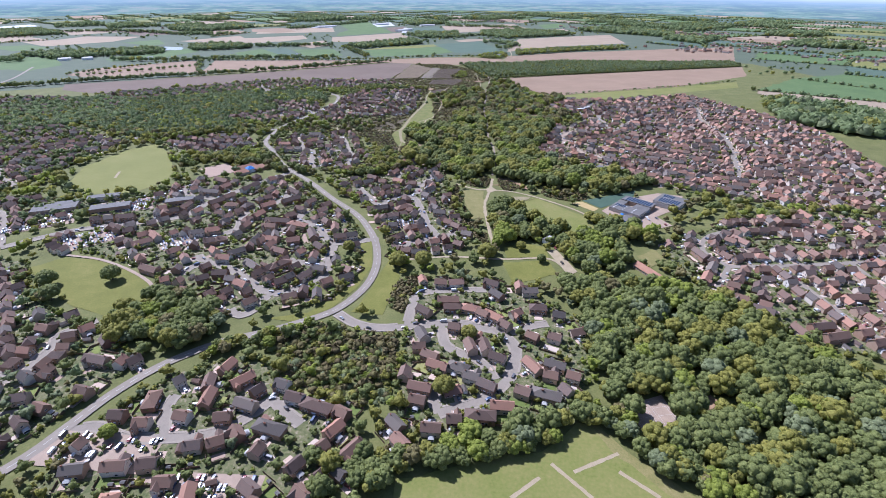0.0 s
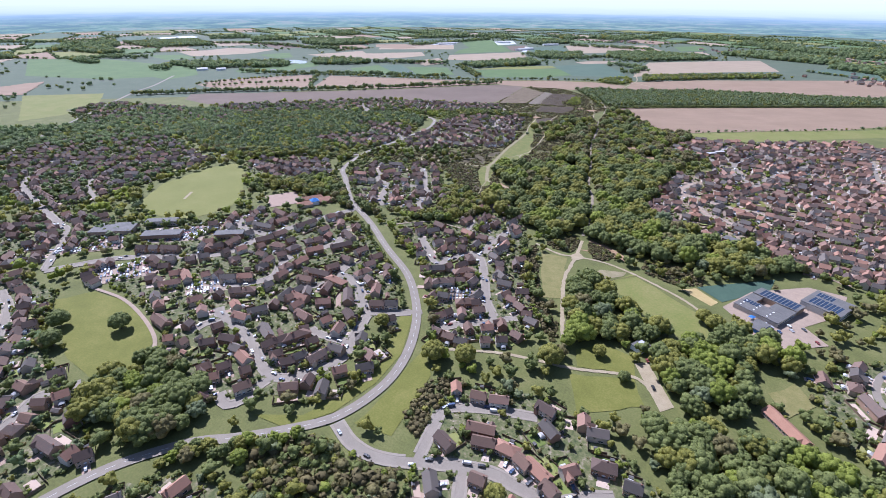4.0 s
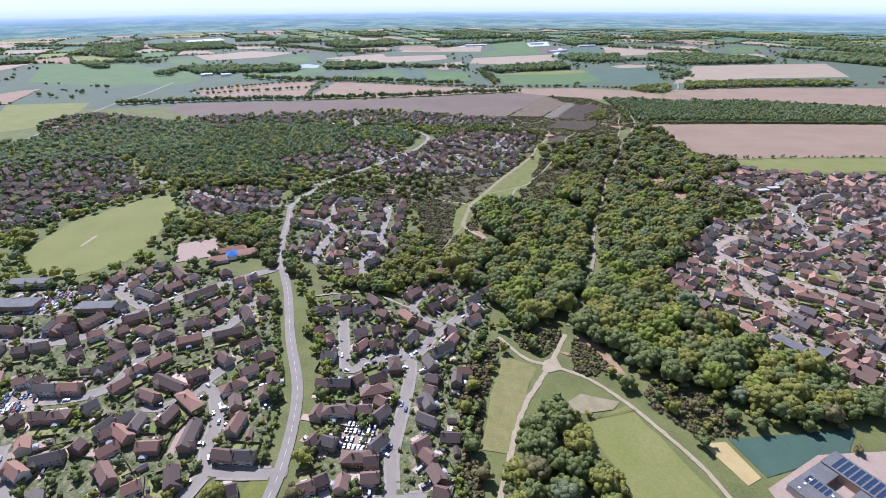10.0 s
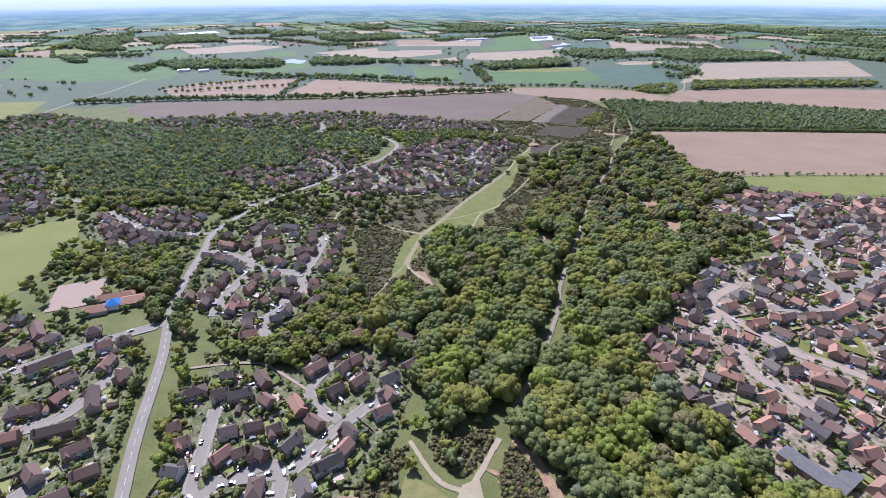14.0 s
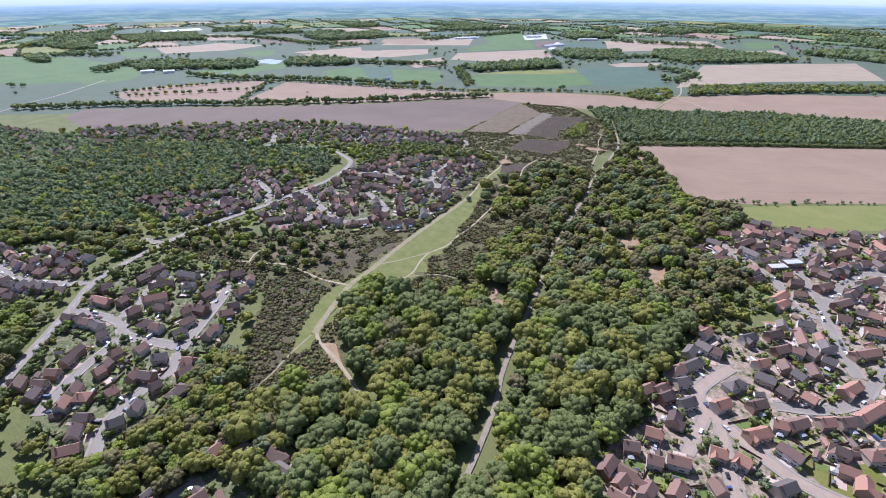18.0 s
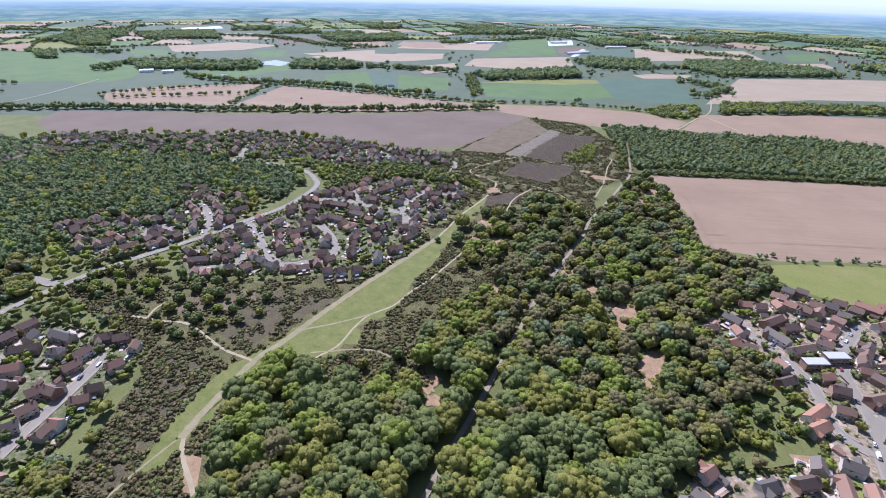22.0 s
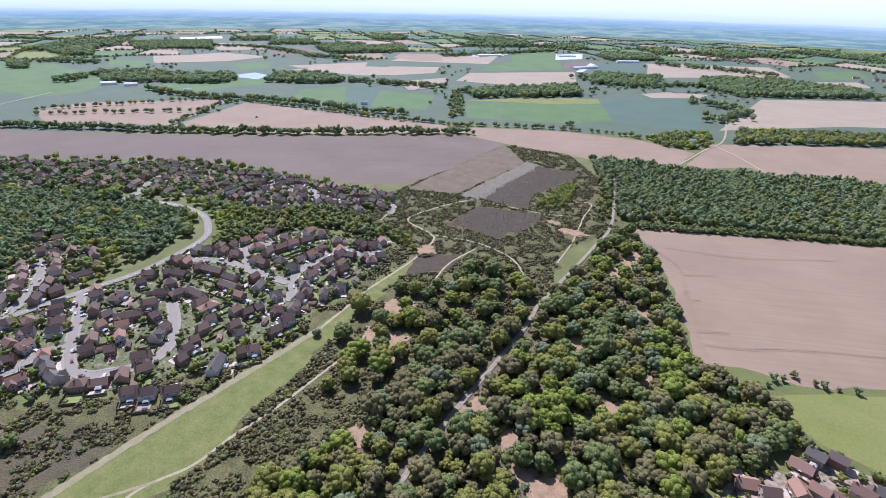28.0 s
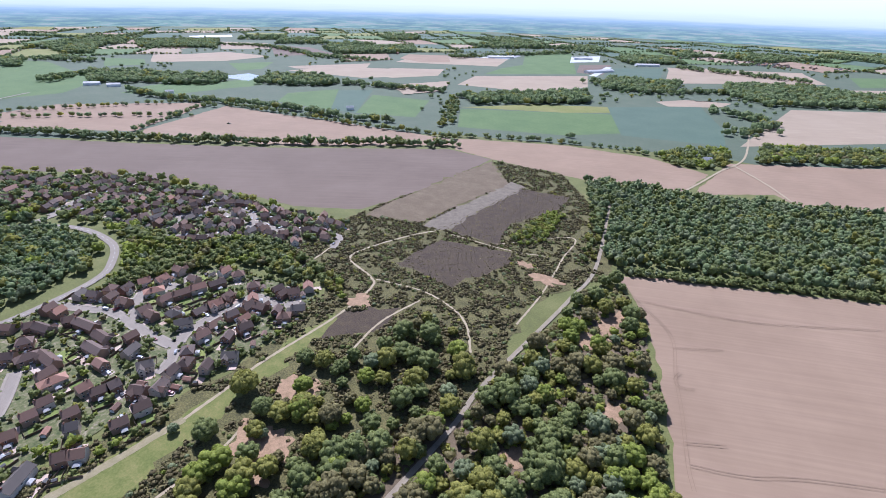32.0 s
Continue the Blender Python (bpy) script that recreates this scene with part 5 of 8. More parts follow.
plots("d", [(-209, 573, 52, 10.8), (-237, 558, 60, 9.5), (-208, 590, 160, 12.9), (-191, 578, 176, 8.9), (-191, 549, 50, 14.0), (-181, 559, 48, 13.7), (-169, 564, 57, 9.4), (-186, 616, 74, 19.6), (-184, 638, 76, 17.9), (-185, 660, 83, 13.3), (-178, 612, 76, 13.5), (-172, 670, 174, 9.6), (-157, 675, 169, 10.0), (-142, 669, 179, 10.2), (-132, 651, 73, 9.5), (-136, 633, 65, 9.2), (-128, 621, 157, 10.6), (-123, 607, 63, 8.4), (-152, 621, 80, 11.4), (-160, 607, 68, 14.8), (-130, 585, 167, 14.3), (-125, 574, 90, 8.7), (-126, 562, 64, 12.5), (-126, 544, 151, 7.9)])
plots("d", [(-116, 531, 13, 7.9), (-112, 521, 4, 6.6), (-108, 511, 142, 10.7), (-100, 498, 2, 9.8), (-94, 480, 65, 7.7), (-86, 475, 166, 6.7), (-76, 467, 147, 10.0), (-68, 459, 14, 7.6), (-117, 438, 115, 6.6), (-128, 434, 57, 6.6), (-132, 427, 50, 6.6)])
plots("d", [(-102, 433, 158, 6.9), (-125, 407, 165, 8.0), (-114, 405, 178, 10.5), (-103, 403, 2, 7.4), (-87, 412, 27, 6.8), (-76, 418, 27, 7.9), (-67, 428, 159, 8.1), (-62, 451, 162, 8.0)])  # the southern close
plots("e", [(-344, 683, 91, 6.6), (-315, 677, 83, 7.4), (-309, 667, 114, 6.6), (-306, 661, 92, 6.6), (-282, 670, 110, 8.0), (-275, 675, 21, 9.7), (-261, 672, 80, 6.6), (-279, 654, 92, 6.6), (-254, 655, 120, 7.5), (-252, 642, 62, 6.6), (-285, 690, 45, 9.2), (-264, 698, 21, 8.6), (-257, 690, 87, 13.5), (-279, 724, 117, 8.5), (-299, 715, 71, 9.6), (-306, 726, 86, 10.8), (-280, 731, 29, 7.7), (-341, 785, 51, 10.2), (-330, 792, 56, 10.3), (-335, 769, 102, 10.4), (-326, 758, 91, 10.8), (-304, 775, 81, 10.5), (-292, 757, 58, 9.1), (-289, 748, 53, 10.6)])  # closes beside the heath
plots("e", [(-318, 734, 83, 8.1), (-311, 741, 16, 10.5), (-357, 732, 53, 18.0), (-385, 728, 62, 8.9), (-376, 716, 100, 8.0), (-353, 712, 76, 10.0), (-377, 698, 105, 9.8), (-408, 720, 92, 9.6), (-397, 746, 90, 10.4), (-401, 759, 94, 13.6), (-372, 747, 52, 19.1), (-367, 769, 16, 19.7)])
plots("f", [(-418, 1021, 40, 10.7), (-409, 1032, 68, 6.6), (-399, 1038, 19, 15.9), (-396, 1053, 66, 7.9), (-381, 1059, 16, 21.2), (-357, 1061, 8, 15.2), (-347, 1053, 11, 18.9), (-409, 1010, 76, 7.7), (-382, 1080, 59, 11.3), (-381, 1092, 98, 9.0), (-393, 1111, 73, 11.6), (-374, 1111, 101, 10.2), (-373, 1123, 81, 12.5), (-371, 1136, 77, 12.5), (-367, 1150, 81, 13.4), (-356, 1086, 178, 18.3), (-339, 1089, 15, 14.0), (-332, 1106, 66, 12.1), (-329, 1119, 73, 11.5), (-308, 1107, 96, 10.8), (-304, 1068, 66, 9.5), (-327, 1068, 117, 11.5), (-369, 1022, 86, 12.8), (-357, 1030, 7, 19.9)])  # closes beside the grass ride
plots("f", [(-379, 1013, 52, 10.2), (-371, 999, 59, 11.7), (-401, 988, 118, 11.3), (-341, 1024, 105, 10.8), (-331, 1025, 88, 12.0), (-314, 1016, 88, 8.7), (-308, 1007, 87, 8.2), (-310, 1035, 97, 8.2), (-301, 1040, 78, 8.9), (-299, 1048, 89, 6.7), (-268, 1051, 83, 10.1), (-265, 1038, 79, 9.4), (-293, 1023, 85, 8.6), (-281, 1020, 67, 7.0), (-351, 993, 99, 7.7), (-325, 982, 124, 9.4), (-331, 991, 109, 6.6), (-379, 971, 96, 7.9), (-369, 963, 102, 6.6), (-333, 955, 63, 6.6), (-310, 965, 51, 11.5), (-293, 987, 106, 7.8), (-286, 980, 94, 6.6), (-299, 996, 76, 6.6)])
plots("f", [(-263, 991, 129, 17.3), (-262, 1009, 65, 6.6), (-258, 1016, 57, 7.9), (-313, 951, 28, 13.1), (-281, 944, 56, 8.6), (-272, 951, 50, 9.8), (-262, 961, 54, 10.3)])
plots("h", [(28, 884, 76, 16.0), (36, 895, 151, 7.6), (44, 893, 173, 6.7), (24, 860, 59, 9.8), (31, 870, 57, 10.9), (28, 849, 42, 7.2), (41, 870, 67, 11.2), (53, 887, 152, 7.5), (62, 922, 48, 11.4), (78, 936, 45, 11.3), (54, 869, 21, 7.1), (71, 895, 49, 10.1), (74, 880, 170, 8.5), (85, 900, 108, 8.5), (93, 894, 144, 8.3), (83, 919, 46, 12.0), (93, 923, 177, 7.4), (102, 925, 142, 7.1), (99, 963, 2, 11.0), (82, 997, 64, 19.3), (83, 984, 57, 14.8), (96, 1010, 11, 10.2), (114, 1034, 48, 15.9), (65, 1018, 53, 12.7)])  # courts beside the wood
plots("h", [(112, 990, 162, 7.9), (118, 963, 174, 8.4), (111, 921, 163, 8.4), (9, 830, 57, 8.6), (21, 830, 54, 9.2), (33, 831, 48, 7.4), (51, 840, 52, 10.9), (70, 851, 44, 9.8), (85, 872, 151, 7.6), (98, 874, 156, 8.1), (109, 879, 144, 7.2), (26, 1076, 161, 9.8), (36, 1073, 161, 9.5), (30, 1042, 56, 13.0), (40, 1044, 179, 9.0), (52, 1091, 61, 20.4), (64, 1089, 38, 11.3), (72, 1064, 48, 20.0), (98, 1092, 55, 14.1), (13, 1052, 49, 16.4), (110, 1124, 33, 10.9), (124, 1136, 50, 20.0)])
plots("h", [(17, 835, 54, 11.9), (20, 796, 8, 8.7), (11, 780, 19, 7.6), (24, 777, 11, 8.9), (35, 783, 11, 8.8), (44, 812, 174, 10.3), (53, 800, 6, 8.7), (65, 801, 162, 10.0), (55, 776, 127, 7.8), (55, 764, 34, 9.1), (57, 750, 174, 10.6), (47, 741, 168, 6.6), (66, 741, 3, 8.5), (76, 763, 150, 9.5), (81, 774, 148, 6.6), (84, 793, 49, 8.6), (93, 777, 28, 8.4), (105, 785, 151, 9.4), (112, 777, 2, 9.4), (120, 780, 163, 6.6), (128, 798, 51, 12.9), (92, 758, 41, 12.3), (98, 751, 51, 14.7), (79, 740, 53, 9.2)])  # streets behind the courts
plots("h", [(83, 731, 11, 6.7), (110, 748, 156, 7.9), (127, 770, 150, 6.6), (71, 826, 44, 14.3), (82, 840, 9, 7.6), (90, 845, 47, 10.6), (105, 856, 38, 9.3), (115, 862, 38, 9.3), (129, 879, 57, 27.3), (120, 896, 56, 17.1), (3, 727, 43, 11.4), (24, 717, 112, 13.3), (36, 717, 133, 8.2), (44, 714, 50, 11.0), (53, 712, 51, 10.0), (125, 1011, 51, 18.0), (137, 1002, 174, 7.9), (145, 1001, 168, 8.2), (141, 977, 8, 13.6), (133, 944, 43, 21.7), (124, 919, 166, 11.2), (149, 1064, 49, 22.4), (131, 1111, 50, 24.9)])
SETTLED = np.array(SETTLED)
PICK = ["gable"] * 5 + ["hip"] * 2 + ["cross"] * 4 + ["terrace"] * 3 + ["narrow"] * 3 + ["bungalow"]
for key, poly in ESTATES.items():
    style = 1 if key in ("h",) else 0
    tidy = 0.75 if key in ("a", "b", "c", "d", "e", "f", "h", "i") else 0.93
    pl = np.array(poly, float)
    for line, hw, paved in STREETS:
        if not paved or line is STREETS[0][0]:
            continue
        nn, dd = normals_of(line)
        run = np.concatenate([[0], np.cumsum(np.linalg.norm(np.diff(line, axis=0), axis=1))])
        for side in (1, -1):
            s = 3.0
            while s < run[-1]:
                i = int(np.searchsorted(run, s).clip(0, len(line) - 1))
                kind = PICK[rng.integers(len(PICK))]
                w, d = HOUSE[(kind, 0)][1:]
                off = hw + 3.2 + rng.uniform(0.5, 4.0) + d / 2
                p = line[i] + nn[i] * side * off
                if inside(p, poly)[0]:
                    turn = math.atan2(dd[i, 1], dd[i, 0]) + (0 if side > 0 else math.pi) + rng.normal(0, 0.05)
                    if rng.random() < 0.2:
                        turn += math.pi / 2
                    if settle(p[0], p[1], turn, kind, style if rng.random() < tidy else 1 - style, key):
                        if rng.random() < 0.3:
                            q = p + dd[i] * side * (w / 2 + 2.6) - nn[i] * side * 1.0
                            settle(q[0], q[1], turn, "garage", style, key)
                        s += w * 0.55
                s += 3.0
    lo, hi = pl.min(0), pl.max(0)
    near = np.vstack([ln for ln, _, pv in STREETS if pv])
    head = np.concatenate([np.arctan2(*normals_of(ln)[1].T[::-1]) for ln, _, pv in STREETS if pv])
    tries = int((hi - lo).prod() / ({"h": 62, "c": 170, "f": 130, "e": 190, "d": 150, "g": 250, "k": 300, "j": 230}.get(key, 170)))
    for _ in range(min(tries, 7000)):
        p = lo + rng.random(2) * (hi - lo)
        if not inside(p, poly)[0]:
            continue
        k = np.argmin(((near - p) ** 2).sum(1))
        turn = head[k] + (0, math.pi / 2, math.pi, -math.pi / 2)[rng.integers(4)] + rng.normal(0, 0.05)
        kind = PICK[rng.integers(len(PICK))] if rng.random() > 0.15 else "garage"
        settle(p[0], p[1], turn, kind, style if rng.random() < tidy else 1 - style, key, 2.6)

# the houses nearest to the flight line are things with parts, the rest are joined
order = sorted(range(len(HOMES)), key=lambda i: abs(HOMES[i][0] + 60) + 0.25 * abs(HOMES[i][1] - 560))
NEAR = set([i for i in order if HOMES[i][3] != "garage"][:285]) | set([i for i in order if HOMES[i][3] == "garage"][:60])
LOOKS = {"gable": "two-storey brick house with a {} tiled gable roof", "hip": "two-storey brick house with a {} hipped tile roof", "cross": "brick house with a front gable and {} tiles",
         "terrace": "row of brick houses under one {} tiled roof", "narrow": "narrow brick house with its {} tiled gable to the street", "bungalow": "low brick bungalow with a broad {} tiled roof", "garage": "small brick garage with a {} tiled roof"}
proto = {}


pot = Tmpl()
for k in range(8):
    a, c = math.pi / 4 * k, math.pi / 4 * (k + 1)
    pot.add([(0.15 * math.cos(a), 0.15 * math.sin(a), 0.78), (0.15 * math.cos(c), 0.15 * math.sin(c), 0.78), (0.12 * math.cos(c), 0.12 * math.sin(c), 1.15), (0.12 * math.cos(a), 0.12 * math.sin(a), 1.15)], [(0, 1, 2, 3)], "terracotta")
POT = pot.mesh("chimney_pot")


def build_home(kind, style, at):
    parts, w, d = HOUSE[(kind, style)]
    root = new("garage" if kind == "garage" else "house")
    tagged(root, LOOKS[kind].format(("dark brown", "red-brown", "dark grey", "orange")[style]), "garage" if kind == "garage" else "house", "garages of the estate" if kind == "garage" else "houses of the estate")
    root.matrix_basis = at
    seen = {}
    for name, t, off, turn, label in parts:
        key = id(t)
        if key not in seen:
            seen[key] = t.mesh(name)
        ob = part(name, seen[key], root, label)
        ob.location, ob.rotation_euler = off, (0, 0, turn)
        if name == "chimney":
            part("chimney_pot", POT, ob, "round clay chimney pot")
    return root


for i in sorted(NEAR):
    x, y, turn, kind, style, key, stretch = HOMES[i]
    at = pose(x, y, 0.1, 0, 0, math.degrees(turn)) @ Matrix.Diagonal((stretch, 1, 1, 1))
    if (kind, style) not in proto:
        proto[(kind, style)] = build_home(kind, style, at)
    else:
        copy_thing(proto[(kind, style)], at)
HM = ["roof", "roof_red", "slate", "terracotta", "brick", "brick_pale", "brickwork", "white_paint", "glass", "door"]
far_rows = {}
for i, (x, y, turn, kind, style, key, stretch) in enumerate(HOMES):
    if i not in NEAR:
        far_rows.setdefault(key, {}).setdefault((kind, style), []).append((x, y, 0.1, turn, 1, rng.uniform(0.94, 1.06), stretch))
for key, groups in far_rows.items():
    me = joined("houses", [(*flat(HOUSE[ks][0], HM), np.array(rows)) for ks, rows in groups.items()], HM)
    tagged(new("houses", me), "brick houses with brown and red tiled roofs, farther off", "houses", kind="stuff")


# ---- trees ----
def ico(level):
    bm = bmesh.new()
    bmesh.ops.create_icosphere(bm, subdivisions=level, radius=1.0)
    v = np.array([p.co[:] for p in bm.verts])
    f = np.array([[p.index for p in q.verts] for q in bm.faces])
    bm.free()
    return v, f


ICO = {k: ico(k) for k in (1, 2)}


def crown(seed, level, leaves, size, tall=1.0, lobes=0):
    """A crown of unit radius: rounded lobes over a billowing core, under many small leaf clumps at all angles. Base at z = 0."""
    r = np.random.default_rng(seed)

    def reach(d):
        q = Vector(d) * 1.4 + Vector((seed * 7.1, seed * 1.7, 0))
        return 1 + 0.22 * noise.noise(q) + 0.55 * (abs(noise.noise(q * 2.3)) - 0.2)

    def place(d, k):
        return np.array([d[0] * k, d[1] * k, (0.62 + d[2] * 0.80 * k) * tall])

    iv, jf = ICO[level]
    core = np.array([place(d, (0.89 if not lobes else 0.74) * reach(d)) for d in iv])
    jf = jf[np.array([core[t][:, 2].mean() > 0.14 for t in jf])]
    V, F, base = [core], [jf], len(core)
    heads = []
    lv, lf = ICO[1]
    for k in range(lobes):
        # evenly strewn over the upper side, each a lump of its own size
        z = 0.98 - 1.25 * (k + 0.5) / lobes
        a = k * 2.39996 + r.uniform(-0.3, 0.3)
        d = np.array([math.cos(a) * math.sqrt(1 - z * z), math.sin(a) * math.sqrt(1 - z * z), z])
        rad = r.uniform(0.28, 0.44)
        mid = place(d, (1.0 - rad * 0.72) * (0.94 + 0.5 * (reach(d) - 0.94)))
        heads.append((mid, rad))
        keep = np.array([lv[t].mean(0) @ d > -0.25 for t in lf])
        V.append(mid + lv * rad * r.uniform(0.86, 1.14, lv.shape))
        F.append(lf[keep] + base)
        base += len(lv)
    for k in range(leaves):
        d = r.normal(0, 1, 3)
        d[2] = abs(d[2]) * 1.1 - 0.45 * r.random()
        d /= np.linalg.norm(d)
        if heads:
            mid, rad = heads[r.integers(lobes)]
            m = mid + d * rad * r.uniform(0.9, 1.06)
        else:
            m = place(d, reach(d) * r.uniform(0.9, 1.03))
        out = d + r.normal(0, 0.42, 3)
        out /= np.linalg.norm(out)
        side = np.cross(out, r.normal(0, 1, 3))
        side /= np.linalg.norm(side) + 1e-6
        up = np.cross(out, side)
        s = size * r.uniform(0.65, 1.35)
        V.append(np.array([m + side * s, m - side * s * 0.6 + up * s * 0.85, m - side * s * 0.6 - up * s * 0.85]))
        F.append(np.array([[0, 1, 2]]) + base)
        base += 3
    V = np.vstack(V)
    V[:, 2] = np.maximum(V[:, 2], 0.02)
    return V, np.vstack(F)


def trunk(seed, h=1.0, r0=0.07, limbs=5):
    """A tapered trunk with limbs reaching up into the crown; unit crown radius."""
    r = np.random.default_rng(seed)
    V, F, base = [], [], 0

    def tube(a, b, ra, rb, n=6):
        nonlocal base
        a, b = np.array(a, float), np.array(b, float)
        d = (b - a) / np.linalg.norm(b - a)
        s = np.cross(d, (0.3, 0.9, 0.1))
        s /= np.linalg.norm(s)
        u = np.cross(d, s)
        an = np.linspace(0, 2 * math.pi, n, endpoint=False)
        ring = np.cos(an)[:, None] * s + np.sin(an)[:, None] * u
        V.append(np.vstack([a + ring * ra, b + ring * rb]))
        for i in range(n):
            j = (i + 1) % n
            F.append(np.array([[i, j, n + j], [i, n + j, n + i]]) + base)
        base += 2 * n
    tube((0, 0, -0.02), (0.02, 0.01, h * 0.5), r0, r0 * 0.7)
    tube((0.02, 0.01, h * 0.5), (0, 0, h), r0 * 0.7, r0 * 0.35)
    for k in range(limbs):
        a = k * 2.4 + r.uniform(-0.3, 0.3)
        z = h * r.uniform(0.3, 0.6)
        tube((0, 0, z), (math.cos(a) * 0.5, math.sin(a) * 0.5, z + r.uniform(0.25, 0.5)), r0 * 0.45, r0 * 0.15, 5)
    return np.vstack(V), np.vstack(F)


LEAVES = ["leaf_oak", "leaf_dark", "leaf_fresh", "leaf_bronze", "leaf_grey", "gorse", "leaf_hazed"]
NEAR_CROWNS = [crown(40 + k, 2, 130, 0.115, 0.95 + 0.1 * (k % 3), 14) for k in range(7)]
MID_CROWNS = [crown(70 + k, 1, 26, 0.2, 1.0, 4) for k in range(5)]
EVEN_CROWNS = [crown(75 + k, 1, 22, 0.19, 1.3, 4) for k in range(5)]
FAR_CROWNS = [crown(90 + k, 1, 12, 0.36, 0.9) for k in range(3)]
BUSHES = [crown(130 + k, 1, 9, 0.4, 0.6) for k in range(4)]
BARE = trunk(5, 0.8, 0.06, 2)
BARE_THIN = trunk(6, 0.8, 0.06, 0)


def ground_free(p, gap=2.0, houses=True):
    """Which points are off roads, open sheets and houses."""
    ok = road_gap(p) > gap
    for s in SHEETS:
        ok &= ~inside(p, s)
    if houses:
        hp = np.array([(h[0], h[1]) for h in HOMES])
        for i in range(0, len(p), 500):
            d = ((p[i:i + 500, None] - hp[None]) ** 2).sum(2).min(1)
            ok[i:i + 500] &= d > 5.4 ** 2
    return ok


def scatter(poly, spacing, seed, gap=2.0, clear=True):
    """Jittered points over a polygon."""
    r = np.random.default_rng(seed)
    q = np.array(poly, float)
    lo, hi = q.min(0), q.max(0)
    xs, ys = np.meshgrid(np.arange(lo[0], hi[0], spacing), np.arange(lo[1], hi[1], spacing * 0.87))
    xs = xs + (np.arange(xs.shape[0]) % 2)[:, None] * spacing / 2
    p = np.column_stack([xs.ravel(), ys.ravel()]) + r.uniform(-0.46, 0.46, (xs.size, 2)) * spacing
    p = p[inside(p, poly)]
    return p[ground_free(p, gap)] if clear and len(p) else p


def plant(name, pts, lo, hi, crowns, label, mix, seed, category="trees", raise_by=0.28, trunks=True):
    """Many trees in one object; mix: how often each leaf colour comes."""
    r = np.random.default_rng(seed)
    if not len(pts):
        return None
    rad = lo + (hi - lo) * r.random(len(pts)) ** 1.4
    tone = r.choice(len(LEAVES), len(pts), p=np.array((*mix, 0, 0)[:7]) / sum(mix))
    # neighbouring trees tend to be of one kind
    field = np.array([noise.noise(Vector((x / 45, y / 45, seed))) for x, y in pts])
    tone = np.where(field > 0.3, 1, np.where(field < -0.38, 2 if mix[2] else 1, tone)) if crowns is not BUSHES and not mix[6:] else tone
    form = r.integers(0, len(crowns), len(pts))
    mats = LEAVES + ["bark"]
    batches = []
    for fi, (v, f) in enumerate(crowns):
        for ti in range(len(LEAVES)):
            m = (form == fi) & (tone == ti)
            if m.any():
                rows = np.column_stack([pts[m], rad[m] * raise_by, r.uniform(0, 6.28, m.sum()), rad[m], rad[m] * r.uniform(0.85, 1.2, m.sum())])
                batches.append((v, f, np.full(len(f), ti), rows))
    if trunks:
        rows = np.column_stack([pts, np.zeros(len(pts)), r.uniform(0, 6.28, len(pts)), rad, rad])
        stem = BARE if crowns is NEAR_CROWNS else BARE_THIN
        batches.append((*stem, np.full(len(stem[1]), len(LEAVES)), rows))
    return tagged(new(name, joined(name, batches, mats, True)), label, category, kind="stuff")


OAK = (7, 3, 2, 2, 0.6)
GREEN = (6, 6, 1.4, 0.5, 0.2)
DARK = (3, 7, 0.6, 0.6, 0.8)
# mostly the leaf colour that has haze painted in
HAZY = (0.5, 1.5, 0, 0, 0.5, 0, 8)
wood_main = [(-112, 632), (-92, 614), (-66, 640), (-46, 636), (-16, 622), (10, 612), (40, 612), (62, 612), (96, 608), (128, 627), (150, 648), (100, 668), (56, 688), (20, 718), (0, 738), (-5, 778), (4, 800), (12, 856), (16, 893), (26, 922), (38, 955), (40, 992), (60, 1000), (60, 1030), (42, 1040), (26, 1050), (2, 1044), (-8, 1048), (14, 1084), (20, 1098), (36, 1128), (62, 1162), (56, 1166), (24, 1190), (-14, 1195), (-50, 1283), (-86, 1348), (-126, 1390), (-134, 1300), (-128, 1190), (-150, 1120), (-160, 1060), (-156, 1006), (-160, 977), (-166, 945), (-157, 912), (-146, 888), (-171, 864), (-200, 851), (-230, 854), (-231, 836), (-222, 818), (-208, 785), (-195, 768), (-180, 760), (-165, 742), (-203, 700), (-170, 660), (-130, 655)]
SAND = [(-48, 1040, 12, 15), (-42, 1020, 8, 8), (-12, 990, 10, 17), (-14, 968, 9, 8), (-128, 884, 8, 9), (-113, 876, 6, 6), (-197, 1080, 15, 17), (-182, 1070, 9, 7), (-220, 1120, 12, 9), (-110, 1068, 5, 12), (-32, 1157, 6, 7), (-100, 1290, 9, 12), (-57, 974, 5, 6), (-60, 1042, 10, 6), (-104, 1073, 6, 8), (-212, 1125, 8, 8), (-86, 1166, 7, 7), (-97, 1320, 8, 26), (-168, 1345, 16, 9), (-195, 1357, 9, 6), (-265, 1215, 10, 10), (-150, 1010, 8, 8), (-30, 606, 16, 5), (-60, 1230, 8, 10), (-40, 1120, 8, 9), (-80, 1060, 6, 9)]
for k, (x, y, a, b) in enumerate(SAND):
    ring = [(x + a * math.cos(t) * (1 + 0.22 * math.sin(3 * t + k) + 0.6 * noise.noise(Vector((math.cos(t) * 2.4, math.sin(t) * 2.4, k)))), y + b * math.sin(t) * (1 + 0.22 * math.cos(2 * t + k) + 0.6 * noise.noise(Vector((math.cos(t) * 2.4, math.sin(t) * 2.4, k))))) for t in np.linspace(0, 6.283, 49)[:-1]]
    sheet("sand_patch", ring, 0.12, "red_sand", "bare orange sand between the trees", "sand", closed=False)
